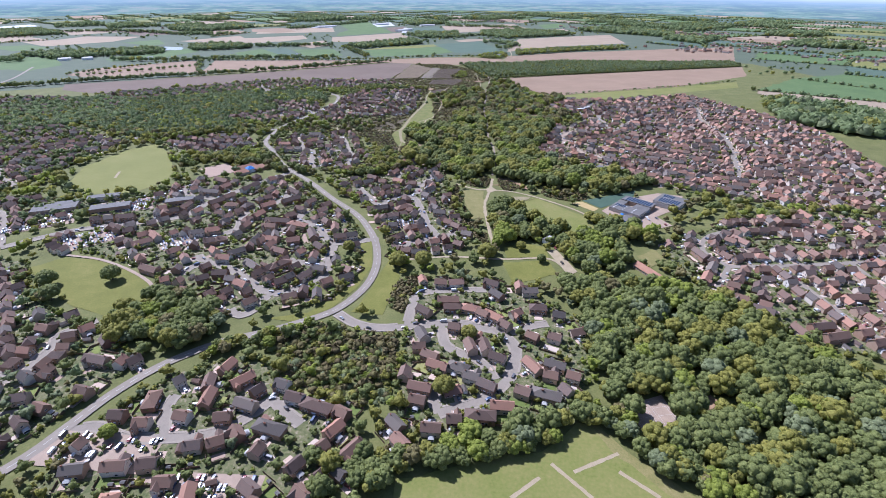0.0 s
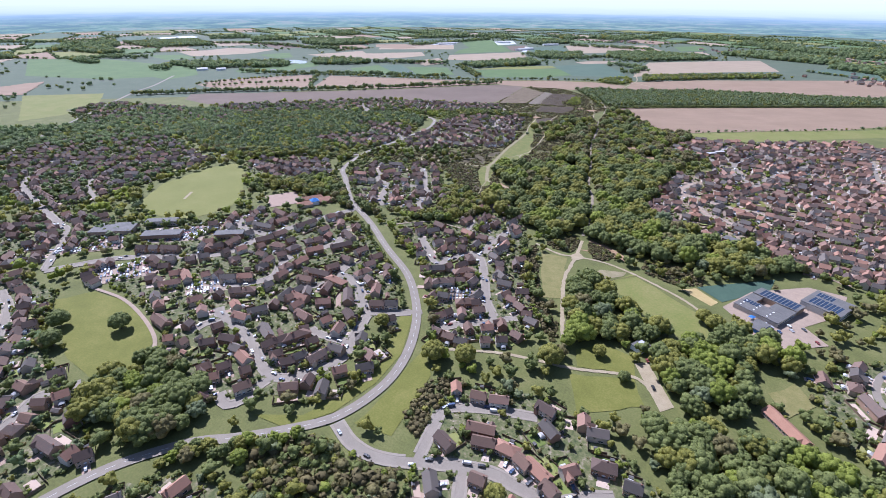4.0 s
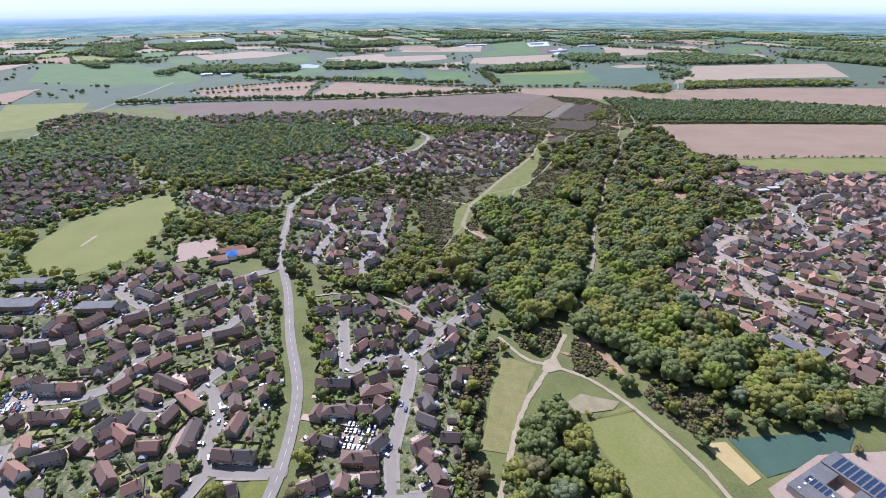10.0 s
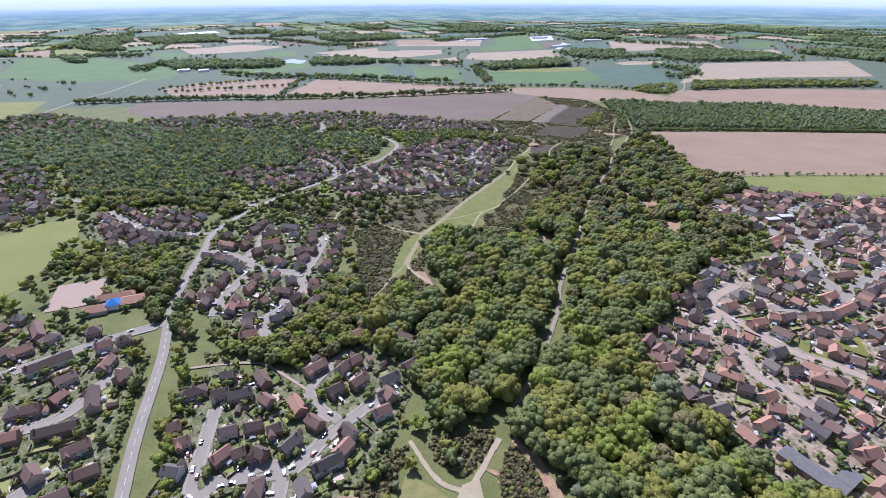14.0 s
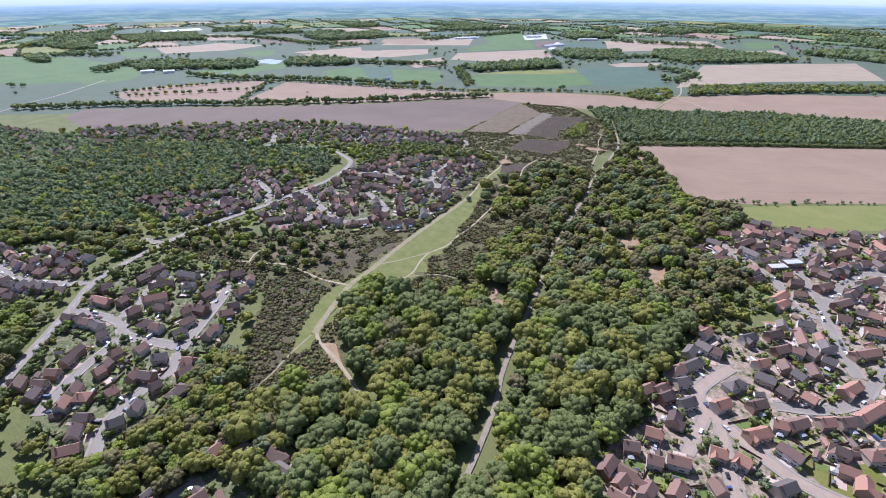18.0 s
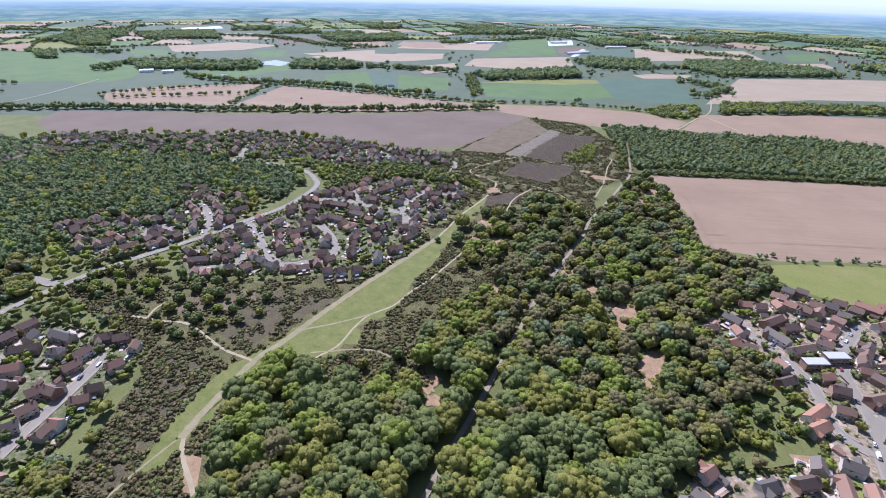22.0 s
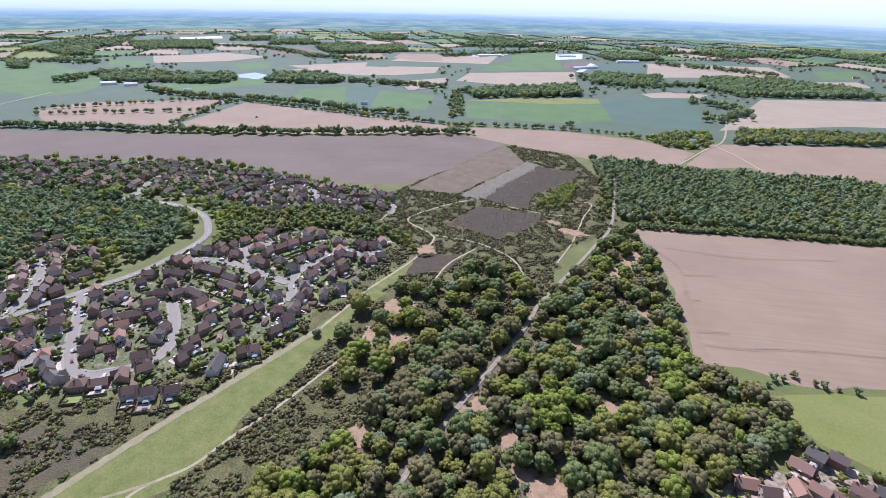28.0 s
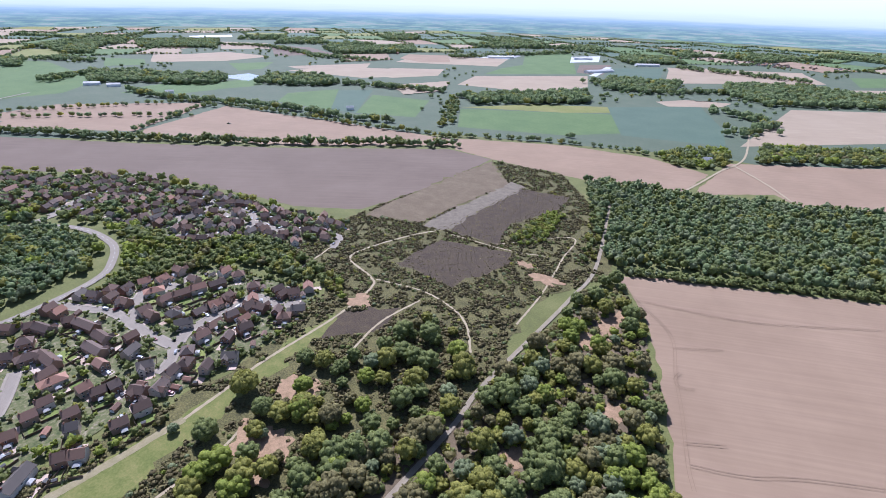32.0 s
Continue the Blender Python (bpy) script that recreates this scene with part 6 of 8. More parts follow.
def off_sand(p, rim):
    ok = np.ones(len(p), bool)
    for x, y, a, b in SAND:
        ok &= ((p[:, 0] - x) / (a + rim)) ** 2 + ((p[:, 1] - y) / (b + rim)) ** 2 > 1
    return p[ok]


p = off_sand(scatter(wood_main, 10.2, 21, 5.4), 2.0)
HEATH_BAY = [(-209, 857), (-203, 880), (-180, 901), (-152, 907), (-122, 886), (-173, 848)]
p = p[~inside(p, HEATH_BAY)]
p = p[p[:, 1] < 930]
p2 = off_sand(scatter(wood_main, 8.3, 20, 3.8), 1.0)
p2 = p2[~inside(p2, HEATH_BAY)]
p = np.vstack([p, p2[p2[:, 1] >= 930]])
thin = np.random.default_rng(2).random(len(p))
open_n = np.clip((p[:, 1] - 950) / 450, 0, 0.3) * (np.array([noise.noise(Vector((x / 30, y / 30, 4))) for x, y in p]) > -0.1)
p = p[thin > open_n]
p = p[(p[:, 1] < 1215) | (np.random.default_rng(8).random(len(p)) < 0.5)]
half = p[:, 1] < 930
plant("woodland", p[half], 5.6, 9.8, NEAR_CROWNS, "dense broadleaved wood in fresh spring leaf", GREEN, 31)
plant("woodland", p[~half], 3.5, 7.6, NEAR_CROWNS, "broadleaved wood with openings of bare sand", (5, 3, 1, 6, 1.5), 32)
u = off_sand(scatter(wood_main, 5.6, 77, 1.6), -2.5)
u = u[u[:, 1] > 920]
plant("undergrowth", u, 1.4, 3.8, BUSHES, "shrubs and young trees under the wood", (4, 4, 2, 3, 1, 2), 78, "shrubs", 0.0, False)
plant("woodland", scatter([(50, 386), (87, 413), (96, 432), (84, 446), (100, 468), (118, 470), (128, 480), (108, 502), (86, 512), (66, 492), (45, 470), (30, 440), (60, 395), (30, 370), (50, 330), (60, 234), (110, 180), (215, 170), (240, 260), (205, 330), (165, 372), (132, 392), (108, 392)], 10, 22), 5.2, 9.0, NEAR_CROWNS, "dense green wood beside the houses", (3, 8, 1, 0.2, 0.4), 33)
plant("woodland", scatter([(-303, 237), (-314, 277), (-302, 297), (-242, 290), (-223, 268), (-224, 246), (-250, 232)], 9.5, 23), 5.4, 8.6, NEAR_CROWNS, "dense clump of tall green trees above the road", GREEN, 34)
plant("woodland", scatter([(-45, 526), (-28, 553), (9, 513), (40, 475), (4, 460), (-22, 430), (-38, 445)], 9.5, 24), 5.0, 8.6, NEAR_CROWNS, "grove of rounded green trees beside the playing field", GREEN, 35)
plant("tree_belt", scatter([(-222, 242), (-198, 252), (-150, 288), (-156, 280), (-190, 246), (-215, 228)], 6.0, 25, 1.0), 3.4, 5.2, NEAR_CROWNS, "belt of trees along the road", OAK, 36)
plant("tree_belt", scatter([(-36, 194), (-17, 205), (3, 212), (23, 223), (44, 239), (59, 234), (52, 216), (-6, 192), (-33, 184)], 8.5, 126), 5.0, 7.6, NEAR_CROWNS, "tall dark trees below the houses", DARK, 127)
plant("tree_belt", scatter([(57, 227), (64, 236), (71, 223), (78, 208), (93, 211), (104, 195), (112, 184), (100, 183), (84, 195), (66, 209)], 6.4, 128, 1.0), 4.0, 6.4, NEAR_CROWNS, "dark trees between the paddock and the courts", DARK, 129)
plant("tree_belt", scatter([(-105, 175), (-60, 178), (10, 198), (40, 222), (60, 235), (50, 215), (10, 185), (-50, 165), (-110, 140)], 7.0, 26), 4.4, 6.6, NEAR_CROWNS, "dark belt of trees between houses and paddock", DARK, 37)
# these two woods take their dulled green from haze in the leaf colour
plant("woodland", scatter([(-863, 935), (-719, 1050), (-627, 1099), (-535, 1114), (-482, 1091), (-456, 1034), (-548, 1014), (-590, 985), (-526, 944), (-520, 918), (-585, 880), (-590, 848), (-510, 805), (-485, 790), (-560, 745), (-650, 700), (-780, 740), (-860, 790)], 6.6, 27), 3.0, 4.9, EVEN_CROWNS, "dense even-aged green wood, haze put into its colour", (0, 1, 0, 0, 2, 0, 7), 38)
plant("woodland", scatter([(-1250, 560), (-1091, 700), (-1068, 850), (-960, 960), (-863, 950), (-860, 870), (-760, 830), (-820, 740), (-980, 570), (-1000, 420), (-1250, 380)], 11.0, 28), 4.6, 7.4, FAR_CROWNS, "green wood beyond the houses, haze put into its colour", (0, 1, 0, 0, 2, 0, 7), 39)
plant("woodland", scatter([(-127, 1398), (-120, 1425), (-41, 1461), (65, 1512), (300, 1632), (600, 1782), (590, 1850), (340, 1790), (61, 1747), (-18, 1709), (-128, 1658), (-209, 1640), (-262, 1622), (-201, 1516), (-159, 1437)], 7.0, 29), 3.4, 5.8, EVEN_CROWNS, "dense green wood beside the bare field", (0.3, 3, 0, 0, 2, 0, 4), 40)
plant("tree_row", scatter([(-118, 1400), (-37, 1446), (65, 1502), (300, 1622), (600, 1772), (596, 1781), (297, 1631), (62, 1511), (-39, 1455), (-122, 1409)], 4.5, 30, clear=False), 2.8, 3.8, MID_CROWNS, "dark straight-edged row of trees along the field", (0, 8, 0, 0, 1), 41)
plant("woodland", scatter([(-497, 614), (-483, 631), (-434, 673), (-392, 650), (-350, 628), (-300, 592), (-330, 590), (-377, 618), (-424, 612), (-455, 622), (-490, 588)], 7.6, 42), 3.8, 6.4, NEAR_CROWNS, "dark belt of trees round the primary school", GREEN, 43)
plant("woodland", scatter([(-600, 700), (-640, 690), (-640, 740), (-500, 800), (-460, 800), (-462, 760), (-545, 752)], 8.2, 142), 3.8, 6.6, NEAR_CROWNS, "trees between the houses and the road", OAK, 143)
plant("woodland", scatter([(-203, 696), (-172, 655), (-215, 600), (-250, 600), (-238, 650), (-262, 720), (-240, 728)], 7.4, 44), 3.6, 6.4, NEAR_CROWNS, "trees and scrub behind the gardens", OAK, 45)
plant("woodland", scatter([(-400, 794), (-360, 820), (-300, 810), (-270, 870), (-300, 905), (-370, 862), (-430, 850), (-436, 810)], 15, 46), 2.6, 5.2, NEAR_CROWNS, "scattered trees on the heath", DARK, 47)
plant("woodland", scatter([(-270, 1205), (-300, 1225), (-395, 1232), (-480, 1185), (-545, 1145), (-460, 1115), (-432, 1085), (-400, 1178), (-300, 1210)], 7.6, 48), 3.4, 5.6, MID_CROWNS, "belt of trees between the two estates", DARK, 49)
plant("scrub", scatter(HEATH_BAY, 3.2, 152, 0.8), 0.8, 2.2, BUSHES, "brown gorse and heather in a bay of the wood", (0.2, 0.8, 0, 2, 0.3, 7), 153, "shrubs", 0.0, False)
plant("woodland", np.array([(-172, 872), (-155, 874), (-136, 880), (-189, 871), (-159, 893)], float), 2.6, 5.2, NEAR_CROWNS, "dark trees in a bay of heath", DARK, 154)
plant("fresh_trees", np.array([(-649, 752), (-658, 780), (-657, 775), (-644, 826), (-647, 854), (-572, 780), (-572, 720), (-463, 757), (-483, 996), (-738, 683), (-726, 730)], float), 5.0, 7.0, NEAR_CROWNS, "yellow-green trees standing out of the dull wood", (0, 0, 1, 0, 0, 0, 0), 150)
for k, poly in enumerate(([(-112, 590), (-94, 585), (-66, 495), (-38, 455), (-41, 435), (-68, 474), (-95, 530)], [(-108, 318), (-116, 346), (-98, 369), (-88, 350), (-91, 310)])):
    plant("scrub", scatter(poly, 3.4, 50 + k, 1.0), 1.4, 3.0, BUSHES, "bronze-brown scrub and gorse", (0.1, 0.5, 0, 1.2, 0.2, 8), 52 + k, "shrubs", 0.0, False)
plant("scrub", scatter([(-174, 249), (-177, 266), (-148, 286), (-90, 288), (-80, 260), (-72, 220), (-100, 205), (-140, 220)], 4.4, 54), 1.6, 4.2, BUSHES, "dark brown-green scrub above the road", (1, 3, 0.5, 2, 1, 3), 55, "shrubs", 0.0, False)
heath_poly = [(-130, 1380), (-160, 1300), (-140, 1240), (-124, 1190), (-150, 1090), (-150, 1000), (-158, 950), (-145, 895), (-175, 866), (-215, 850), (-215, 800), (-196, 768), (-165, 742), (-203, 692), (-241, 723), (-284, 781), (-320, 800), (-400, 794), (-445, 800), (-440, 860), (-375, 860), (-290, 935), (-265, 1000), (-265, 1110), (-300, 1215), (-390, 1225), (-400, 1330), (-408, 1609), (-300, 1625), (-205, 1530), (-160, 1440)]
g = off_sand(scatter(heath_poly, 2.4, 56, 0.8), 0.0)
g = g[np.array([0.42 * (y < 820) + 0.08 * (820 <= y < 935) + 0.22 * (y > 1150) + 0.2 * (x > -215 and y < 1060) + noise.noise(Vector((x / 13, y / 13, 2))) + 0.5 * noise.noise(Vector((x / 5, y / 5, 3))) for x, y in g]) > 0.06]
plant("gorse", g, 0.7, 2.2, BUSHES, "low dark gorse and heather bushes", (0.2, 1.2, 0, 2.0, 0.3, 7), 57, "shrubs", 0.0, False)
for k, poly in enumerate(([(-108, 583), (-96, 598), (-90, 571), (-77, 528), (-65, 499), (-76, 484), (-87, 511), (-100, 558)], [(-47, 625), (-35, 636), (-15, 613), (-15, 596), (-33, 586), (-43, 604)], [(10, 594), (22, 607), (46, 602), (66, 599), (66, 579), (43, 569), (16, 580)], [(-214, 982), (-225, 996), (-225, 1036), (-223, 1054), (-214, 1052), (-209, 1030), (-209, 997), (-207, 984)], [(-89, 608), (-61, 637), (-53, 612), (-60, 592), (-82, 597)], [(-42, 607), (-42, 624), (-19, 616), (-19, 595), (-35, 590)], [(10, 604), (34, 608), (58, 611), (58, 594), (39, 588), (14, 591)], [(-205, 695), (-160, 735), (-190, 742), (-208, 715)])):
    plant("scrub", scatter(poly, 2.6, 250 + k, 0.8), 1.0, 2.2, BUSHES, "dense dark brown gorse scrub", (0.2, 0.6, 0.2, 2, 0.3, 8), 255 + k, "shrubs", 0.0, False)
plant("scrub", scatter([(28, 922), (42, 944), (65, 959), (82, 984), (60, 984), (40, 990), (36, 960), (22, 915)], 5.0, 260, 0.8), 1.4, 4.0, MID_CROWNS, "green scrub in the glade beside the houses", (4, 2, 4, 0, 1), 261, "shrubs", 0.0, False)
v = np.array([(-176, 300), (-158, 322), (-150, 350), (-156, 385), (-166, 425), (-180, 448), (-206, 482), (-250, 520), (-300, 566)], float)
q = spline(v, 4.0) + np.random.default_rng(272).normal(0, 1.0, spline(v, 4.0).shape)
plant("roadside_hedge", q[ground_free(q, 3.5)], 1.2, 2.8, MID_CROWNS, "dark hedge between the gardens and the main road", DARK, 273, "hedge", 0.0, False)
line = STREETS[0][0]
nn, _ = normals_of(line)
for k, off in enumerate((11, -11, 15)):
    q = (line + nn * off)[::2] + np.random.default_rng(290 + k).normal(0, 2.0, line[::2].shape)
    q = q[(q[:, 1] > 600) & (q[:, 1] < 880) & ground_free(q, 4.0)]
    plant("roadside_trees", q, 2.4, 5.0, MID_CROWNS, "dark trees and hedge along the main road", (2, 8, 0.5, 0.5, 1), 295 + k)
v = np.array([(-128, 395), (-140, 425), (-156, 455), (-182, 492), (-224, 531), (-262, 564), (-300, 598)], float)
q = spline(v, 5.0) + np.random.default_rng(270).normal(0, 2.2, spline(v, 5.0).shape) + (3, 2)
plant("roadside_trees", q[ground_free(q, 3.0)], 2.2, 5.2, MID_CROWNS, "hedge and trees between the gardens and the main road", OAK, 271)
plant("heather", scatter([(-305, 1275), (-310, 1535), (-240, 1552), (-205, 1350), (-220, 1278)], 4.4, 58, 0.8, False), 0.4, 0.9, BUSHES, "low dark heather clumps", (0, 0, 0, 0.5, 0, 8), 59, "shrubs", 0.0, False)
plant("woodland", scatter([(-205, 1010), (-150, 1060), (-130, 1190), (-180, 1240), (-215, 1235), (-212, 1120), (-205, 1060)], 15, 60), 3.4, 8.0, NEAR_CROWNS, "scattered oaks on the open heath", OAK, 61)
plant("woodland", scatter([(-238, 1393), (-242, 1484), (-221, 1486), (-206, 1409), (-217, 1385)], 5.0, 62), 2.2, 3.6, MID_CROWNS, "young bright green birch thicket on the heath", (2, 1, 6, 0, 0), 63)
plant("woodland", scatter([(-150, 1400), (-165, 1400), (-175, 1440), (-200, 1500), (-225, 1560), (-190, 1540), (-160, 1470)], 7.0, 66), 2.4, 4.6, MID_CROWNS, "dark young trees along the old track", DARK, 67)
plant("woodland", scatter([(-404, 1440), (-408, 1600), (-385, 1610), (-380, 1460)], 9, 64), 2.6, 5.4, MID_CROWNS, "dark pines at the edge of the heath", (0, 8, 0, 0, 1), 65)
gardens = []
v = np.array([(-253, 960), (-251, 978), (-246, 1000), (-254, 1020), (-249, 1044), (-255, 1059)], float)
q = spline(v, 3.2) + np.random.default_rng(280).normal(0, 2.6, spline(v, 3.2).shape)
plant("ride_hedge", q[ground_free(q, 2.0)], 1.4, 3.6, MID_CROWNS, "hedge and small trees between the gardens and the ride", (2, 7, 1, 2, 1), 281, "hedge", 0.0, False)
for key, poly in ESTATES.items():
    far = key in ("j", "k", "j_west", "g", "f_west", "a_west")
    q = scatter(poly, 8.0 if key in ("g", "k", "j", "f_west") else 10.4 if key in ("c", "d", "e", "e_west", "h") else 11.2, 80 + len(gardens), 1.2)
    gardens.append(key)
    plant("garden_trees", q, 1.5, 3.9 if not far else 5.6, MID_CROWNS, "garden trees and shrubs between the houses", (2, 9, 0.5, 0.6, 0.6) if not far else (1, 6, 0.3, 0.4, 2, 0, 4), 85 + len(gardens))
    q = scatter(poly, 7.0, 180 + len(gardens), 0.6)
    plant("garden_shrubs", q, 0.6, 1.7, BUSHES, "low garden hedges and shrubs", (1.5, 9, 0.4, 1, 1), 185 + len(gardens), "shrubs", 0.0, False)


def hedge_round(poly, seed, skip=0.15):
    """Hedge and shrubs along the edge of an estate."""
    r = np.random.default_rng(seed)
    q = wobbly(poly, 1.2, 4.5, seed)
    q = q[(r.random(len(q)) > skip)]
    q = q[ground_free(q, 1.5)]
    plant("estate_hedge", q, 1.3, 3.4, MID_CROWNS, "tall hedge and shrubs round the estate", (3, 6, 1, 1, 1), seed, "hedge", 0.0, False)


for k, poly in enumerate(ESTATES.values()):
    hedge_round(poly, 600 + k)


def hedge_line(pts, spacing, lo, hi, seed, label, crowns=FAR_CROWNS, mix=(1, 4, 0, 0, 1, 0, 4), width=3.0):
    r = np.random.default_rng(seed)
    ln = spline(pts, spacing)
    plant("hedgerow", ln + r.normal(0, width, ln.shape), lo, hi, crowns, label, mix, seed, "hedge")


hedge_line([(-1290, 1010), (-1102, 1162), (-909, 1291), (-711, 1447), (-506, 1634)], 4.5, 5.0, 8.5, 201, "thick line of trees along the ploughed field", MID_CROWNS, (1, 4, 0, 0, 1, 0, 4), 5)
hedge_line([(-1290, 1205), (-1200, 1400), (-1132, 1516), (-1061, 1517)], 13, 4.0, 6.5, 202, "spaced trees along a field edge")
hedge_line([(-1235, 1190), (-1090, 1360), (-1010, 1440)], 15, 4.5, 6.5, 203, "row of spaced trees across the field")
hedge_line([(-1088, 1506), (-960, 1315)], 10, 4.0, 7.0, 204, "hedge between two fields")
hedge_line([(-1061, 1540), (-931, 1580), (-756, 1612), (-597, 1660), (-531, 1672)], 9, 4.0, 6.5, 205, "hedge along the far edge of the field")
hedge_line([(-536, 1690), (-368, 1785), (-234, 1815), (-182, 1790)], 11, 4.0, 6.0, 206, "hedge along the far edge of the field")
hedge_line([(24, 1200), (93, 1245), (326, 1376), (500, 1490)], 9, 1.6, 3.4, 207, "low hedge between the bare field and the pasture", MID_CROWNS)
hedge_line([(-607, 1736), (-672, 1837), (-786, 1984)], 5, 4.5, 7.0, 208, "thick belt of tall trees between fields", MID_CROWNS, (3, 5, 1, 0, 1, 0, 3), 7)
BELTS = [[(-1664, 1372), (-1739, 1480), (-1621, 1568), (-1545, 1680), (-1426, 1736)], [(-1320, 1796), (-1193, 1878), (-1072, 1940), (-850, 2022)], [(-2213, 1434), (-2168, 1532), (-2036, 1605)],
         [(-1371, 1471), (-1186, 1500), (-1001, 1595), (-813, 1635), (-695, 1680)], [(-2500, 2107), (-2195, 2348), (-1693, 2295), (-1501, 2359)], [(-3432, 1715), (-3030, 1951), (-3200, 2300)],
         [(-650, 2478), (-470, 2425), (-276, 2588), (-80, 2640), (121, 2700)], [(-781, 1990), (-630, 2070), (-532, 2173)], [(-263, 2270), (-184, 2250), (-126, 2180), (-171, 2066)], [(-583, 3088), (-372, 3066), (-147, 3040)], [(-1350, 2686), (-1216, 3020), (-1127, 3300)]]
for k, pts in enumerate(BELTS):
    hedge_line(pts, 4.0 if k != 3 else 6.0, 5.5, 10.0, 220 + k, "dense belt of green trees far off, haze put into their colour", FAR_CROWNS, (0.5, 1.5, 0, 0, 0.5, 0, 8), 14 if k not in (3, 7) else 4)
plant("woodland", scatter([(-182, 1768), (-125, 1823), (-150, 1930), (-200, 1900), (-230, 1810)], 11, 209), 4, 7, FAR_CROWNS, "clump of trees round a farm", DARK, 210)
plant("woodland", scatter([(-100, 1880), (60, 2010), (300, 2160), (320, 2240), (60, 2110), (-110, 1990)], 11, 211), 5, 8, FAR_CROWNS, "wood on the far side of the fields", DARK, 212)

plant("woodland", scatter([(-2534, 1622), (-2735, 1828), (-2581, 1808), (-2268, 1689), (-2356, 1607)], 15, 440, clear=False), 7, 11, FAR_CROWNS, "green wood far off, haze put into its colour", HAZY, 460)
plant("woodland", scatter([(-2253, 1415), (-2217, 1460), (-2020, 1415), (-2043, 1367)], 15, 441, clear=False), 7, 11, FAR_CROWNS, "green wood far off, haze put into its colour", HAZY, 461)
plant("woodland", scatter([(-2782, 2035), (-2604, 2366), (-2237, 2149), (-2437, 1918)], 15, 442, clear=False), 7, 11, FAR_CROWNS, "green wood far off, haze put into its colour", HAZY, 462)
plant("woodland", scatter([(-1417, 1567), (-1513, 1627), (-1478, 1768), (-1374, 1717), (-1333, 1645)], 15, 443, clear=False), 7, 11, FAR_CROWNS, "green wood far off, haze put into its colour", HAZY, 463)
plant("woodland", scatter([(-1786, 1508), (-1577, 1657), (-1444, 1580), (-1556, 1443)], 15, 444, clear=False), 7, 11, FAR_CROWNS, "green wood far off, haze put into its colour", HAZY, 464)
plant("woodland", scatter([(-1270, 1742), (-1377, 1865), (-1299, 1971), (-1127, 1913), (-1120, 1848)], 15, 445, clear=False), 7, 11, FAR_CROWNS, "green wood far off, haze put into its colour", HAZY, 465)
plant("woodland", scatter([(-614, 2458), (-645, 2616), (-444, 2660), (-409, 2488), (-563, 2379)], 15, 446, clear=False), 7, 11, FAR_CROWNS, "green wood far off, haze put into its colour", HAZY, 466)
plant("woodland", scatter([(-350, 2746), (-156, 2893), (-79, 2839), (76, 2842), (100, 2666), (-178, 2454), (-288, 2537)], 15, 447, clear=False), 7, 11, FAR_CROWNS, "green wood far off, haze put into its colour", HAZY, 467)
plant("woodland", scatter([(-776, 2023), (-576, 2296), (-497, 2157), (-697, 1940)], 15, 448, clear=False), 7, 11, FAR_CROWNS, "green wood far off, haze put into its colour", HAZY, 468)
plant("woodland", scatter([(-882, 3282), (-750, 3449), (-592, 3243), (-762, 3069)], 15, 449, clear=False), 7, 11, FAR_CROWNS, "green wood far off, haze put into its colour", HAZY, 469)

# ---- gardens, drives, fences and small buildings ----
grow = np.random.default_rng(77)


def quad_batch(rows):
    """Flat rectangles: rows of x, y, z, turn, width, depth."""
    rows = np.array(rows)
    c, s = np.cos(rows[:, 3]), np.sin(rows[:, 3])
    V = []
    for a, b in ((-0.5, -0.5), (0.5, -0.5), (0.5, 0.5), (-0.5, 0.5)):
        x, y = a * rows[:, 4], b * rows[:, 5]
        V.append(np.stack([c * x - s * y + rows[:, 0], s * x + c * y + rows[:, 1], rows[:, 2]], 1))
    V = np.stack(V, 1).reshape(-1, 3)
    return V, [(4 * i, 4 * i + 1, 4 * i + 2, 4 * i + 3) for i in range(len(rows))]


lawns, drives, fences, sheds, glazed, bays = [], [], [], [], [], []
home_xy = np.array([(h[0], h[1]) for h in HOMES])
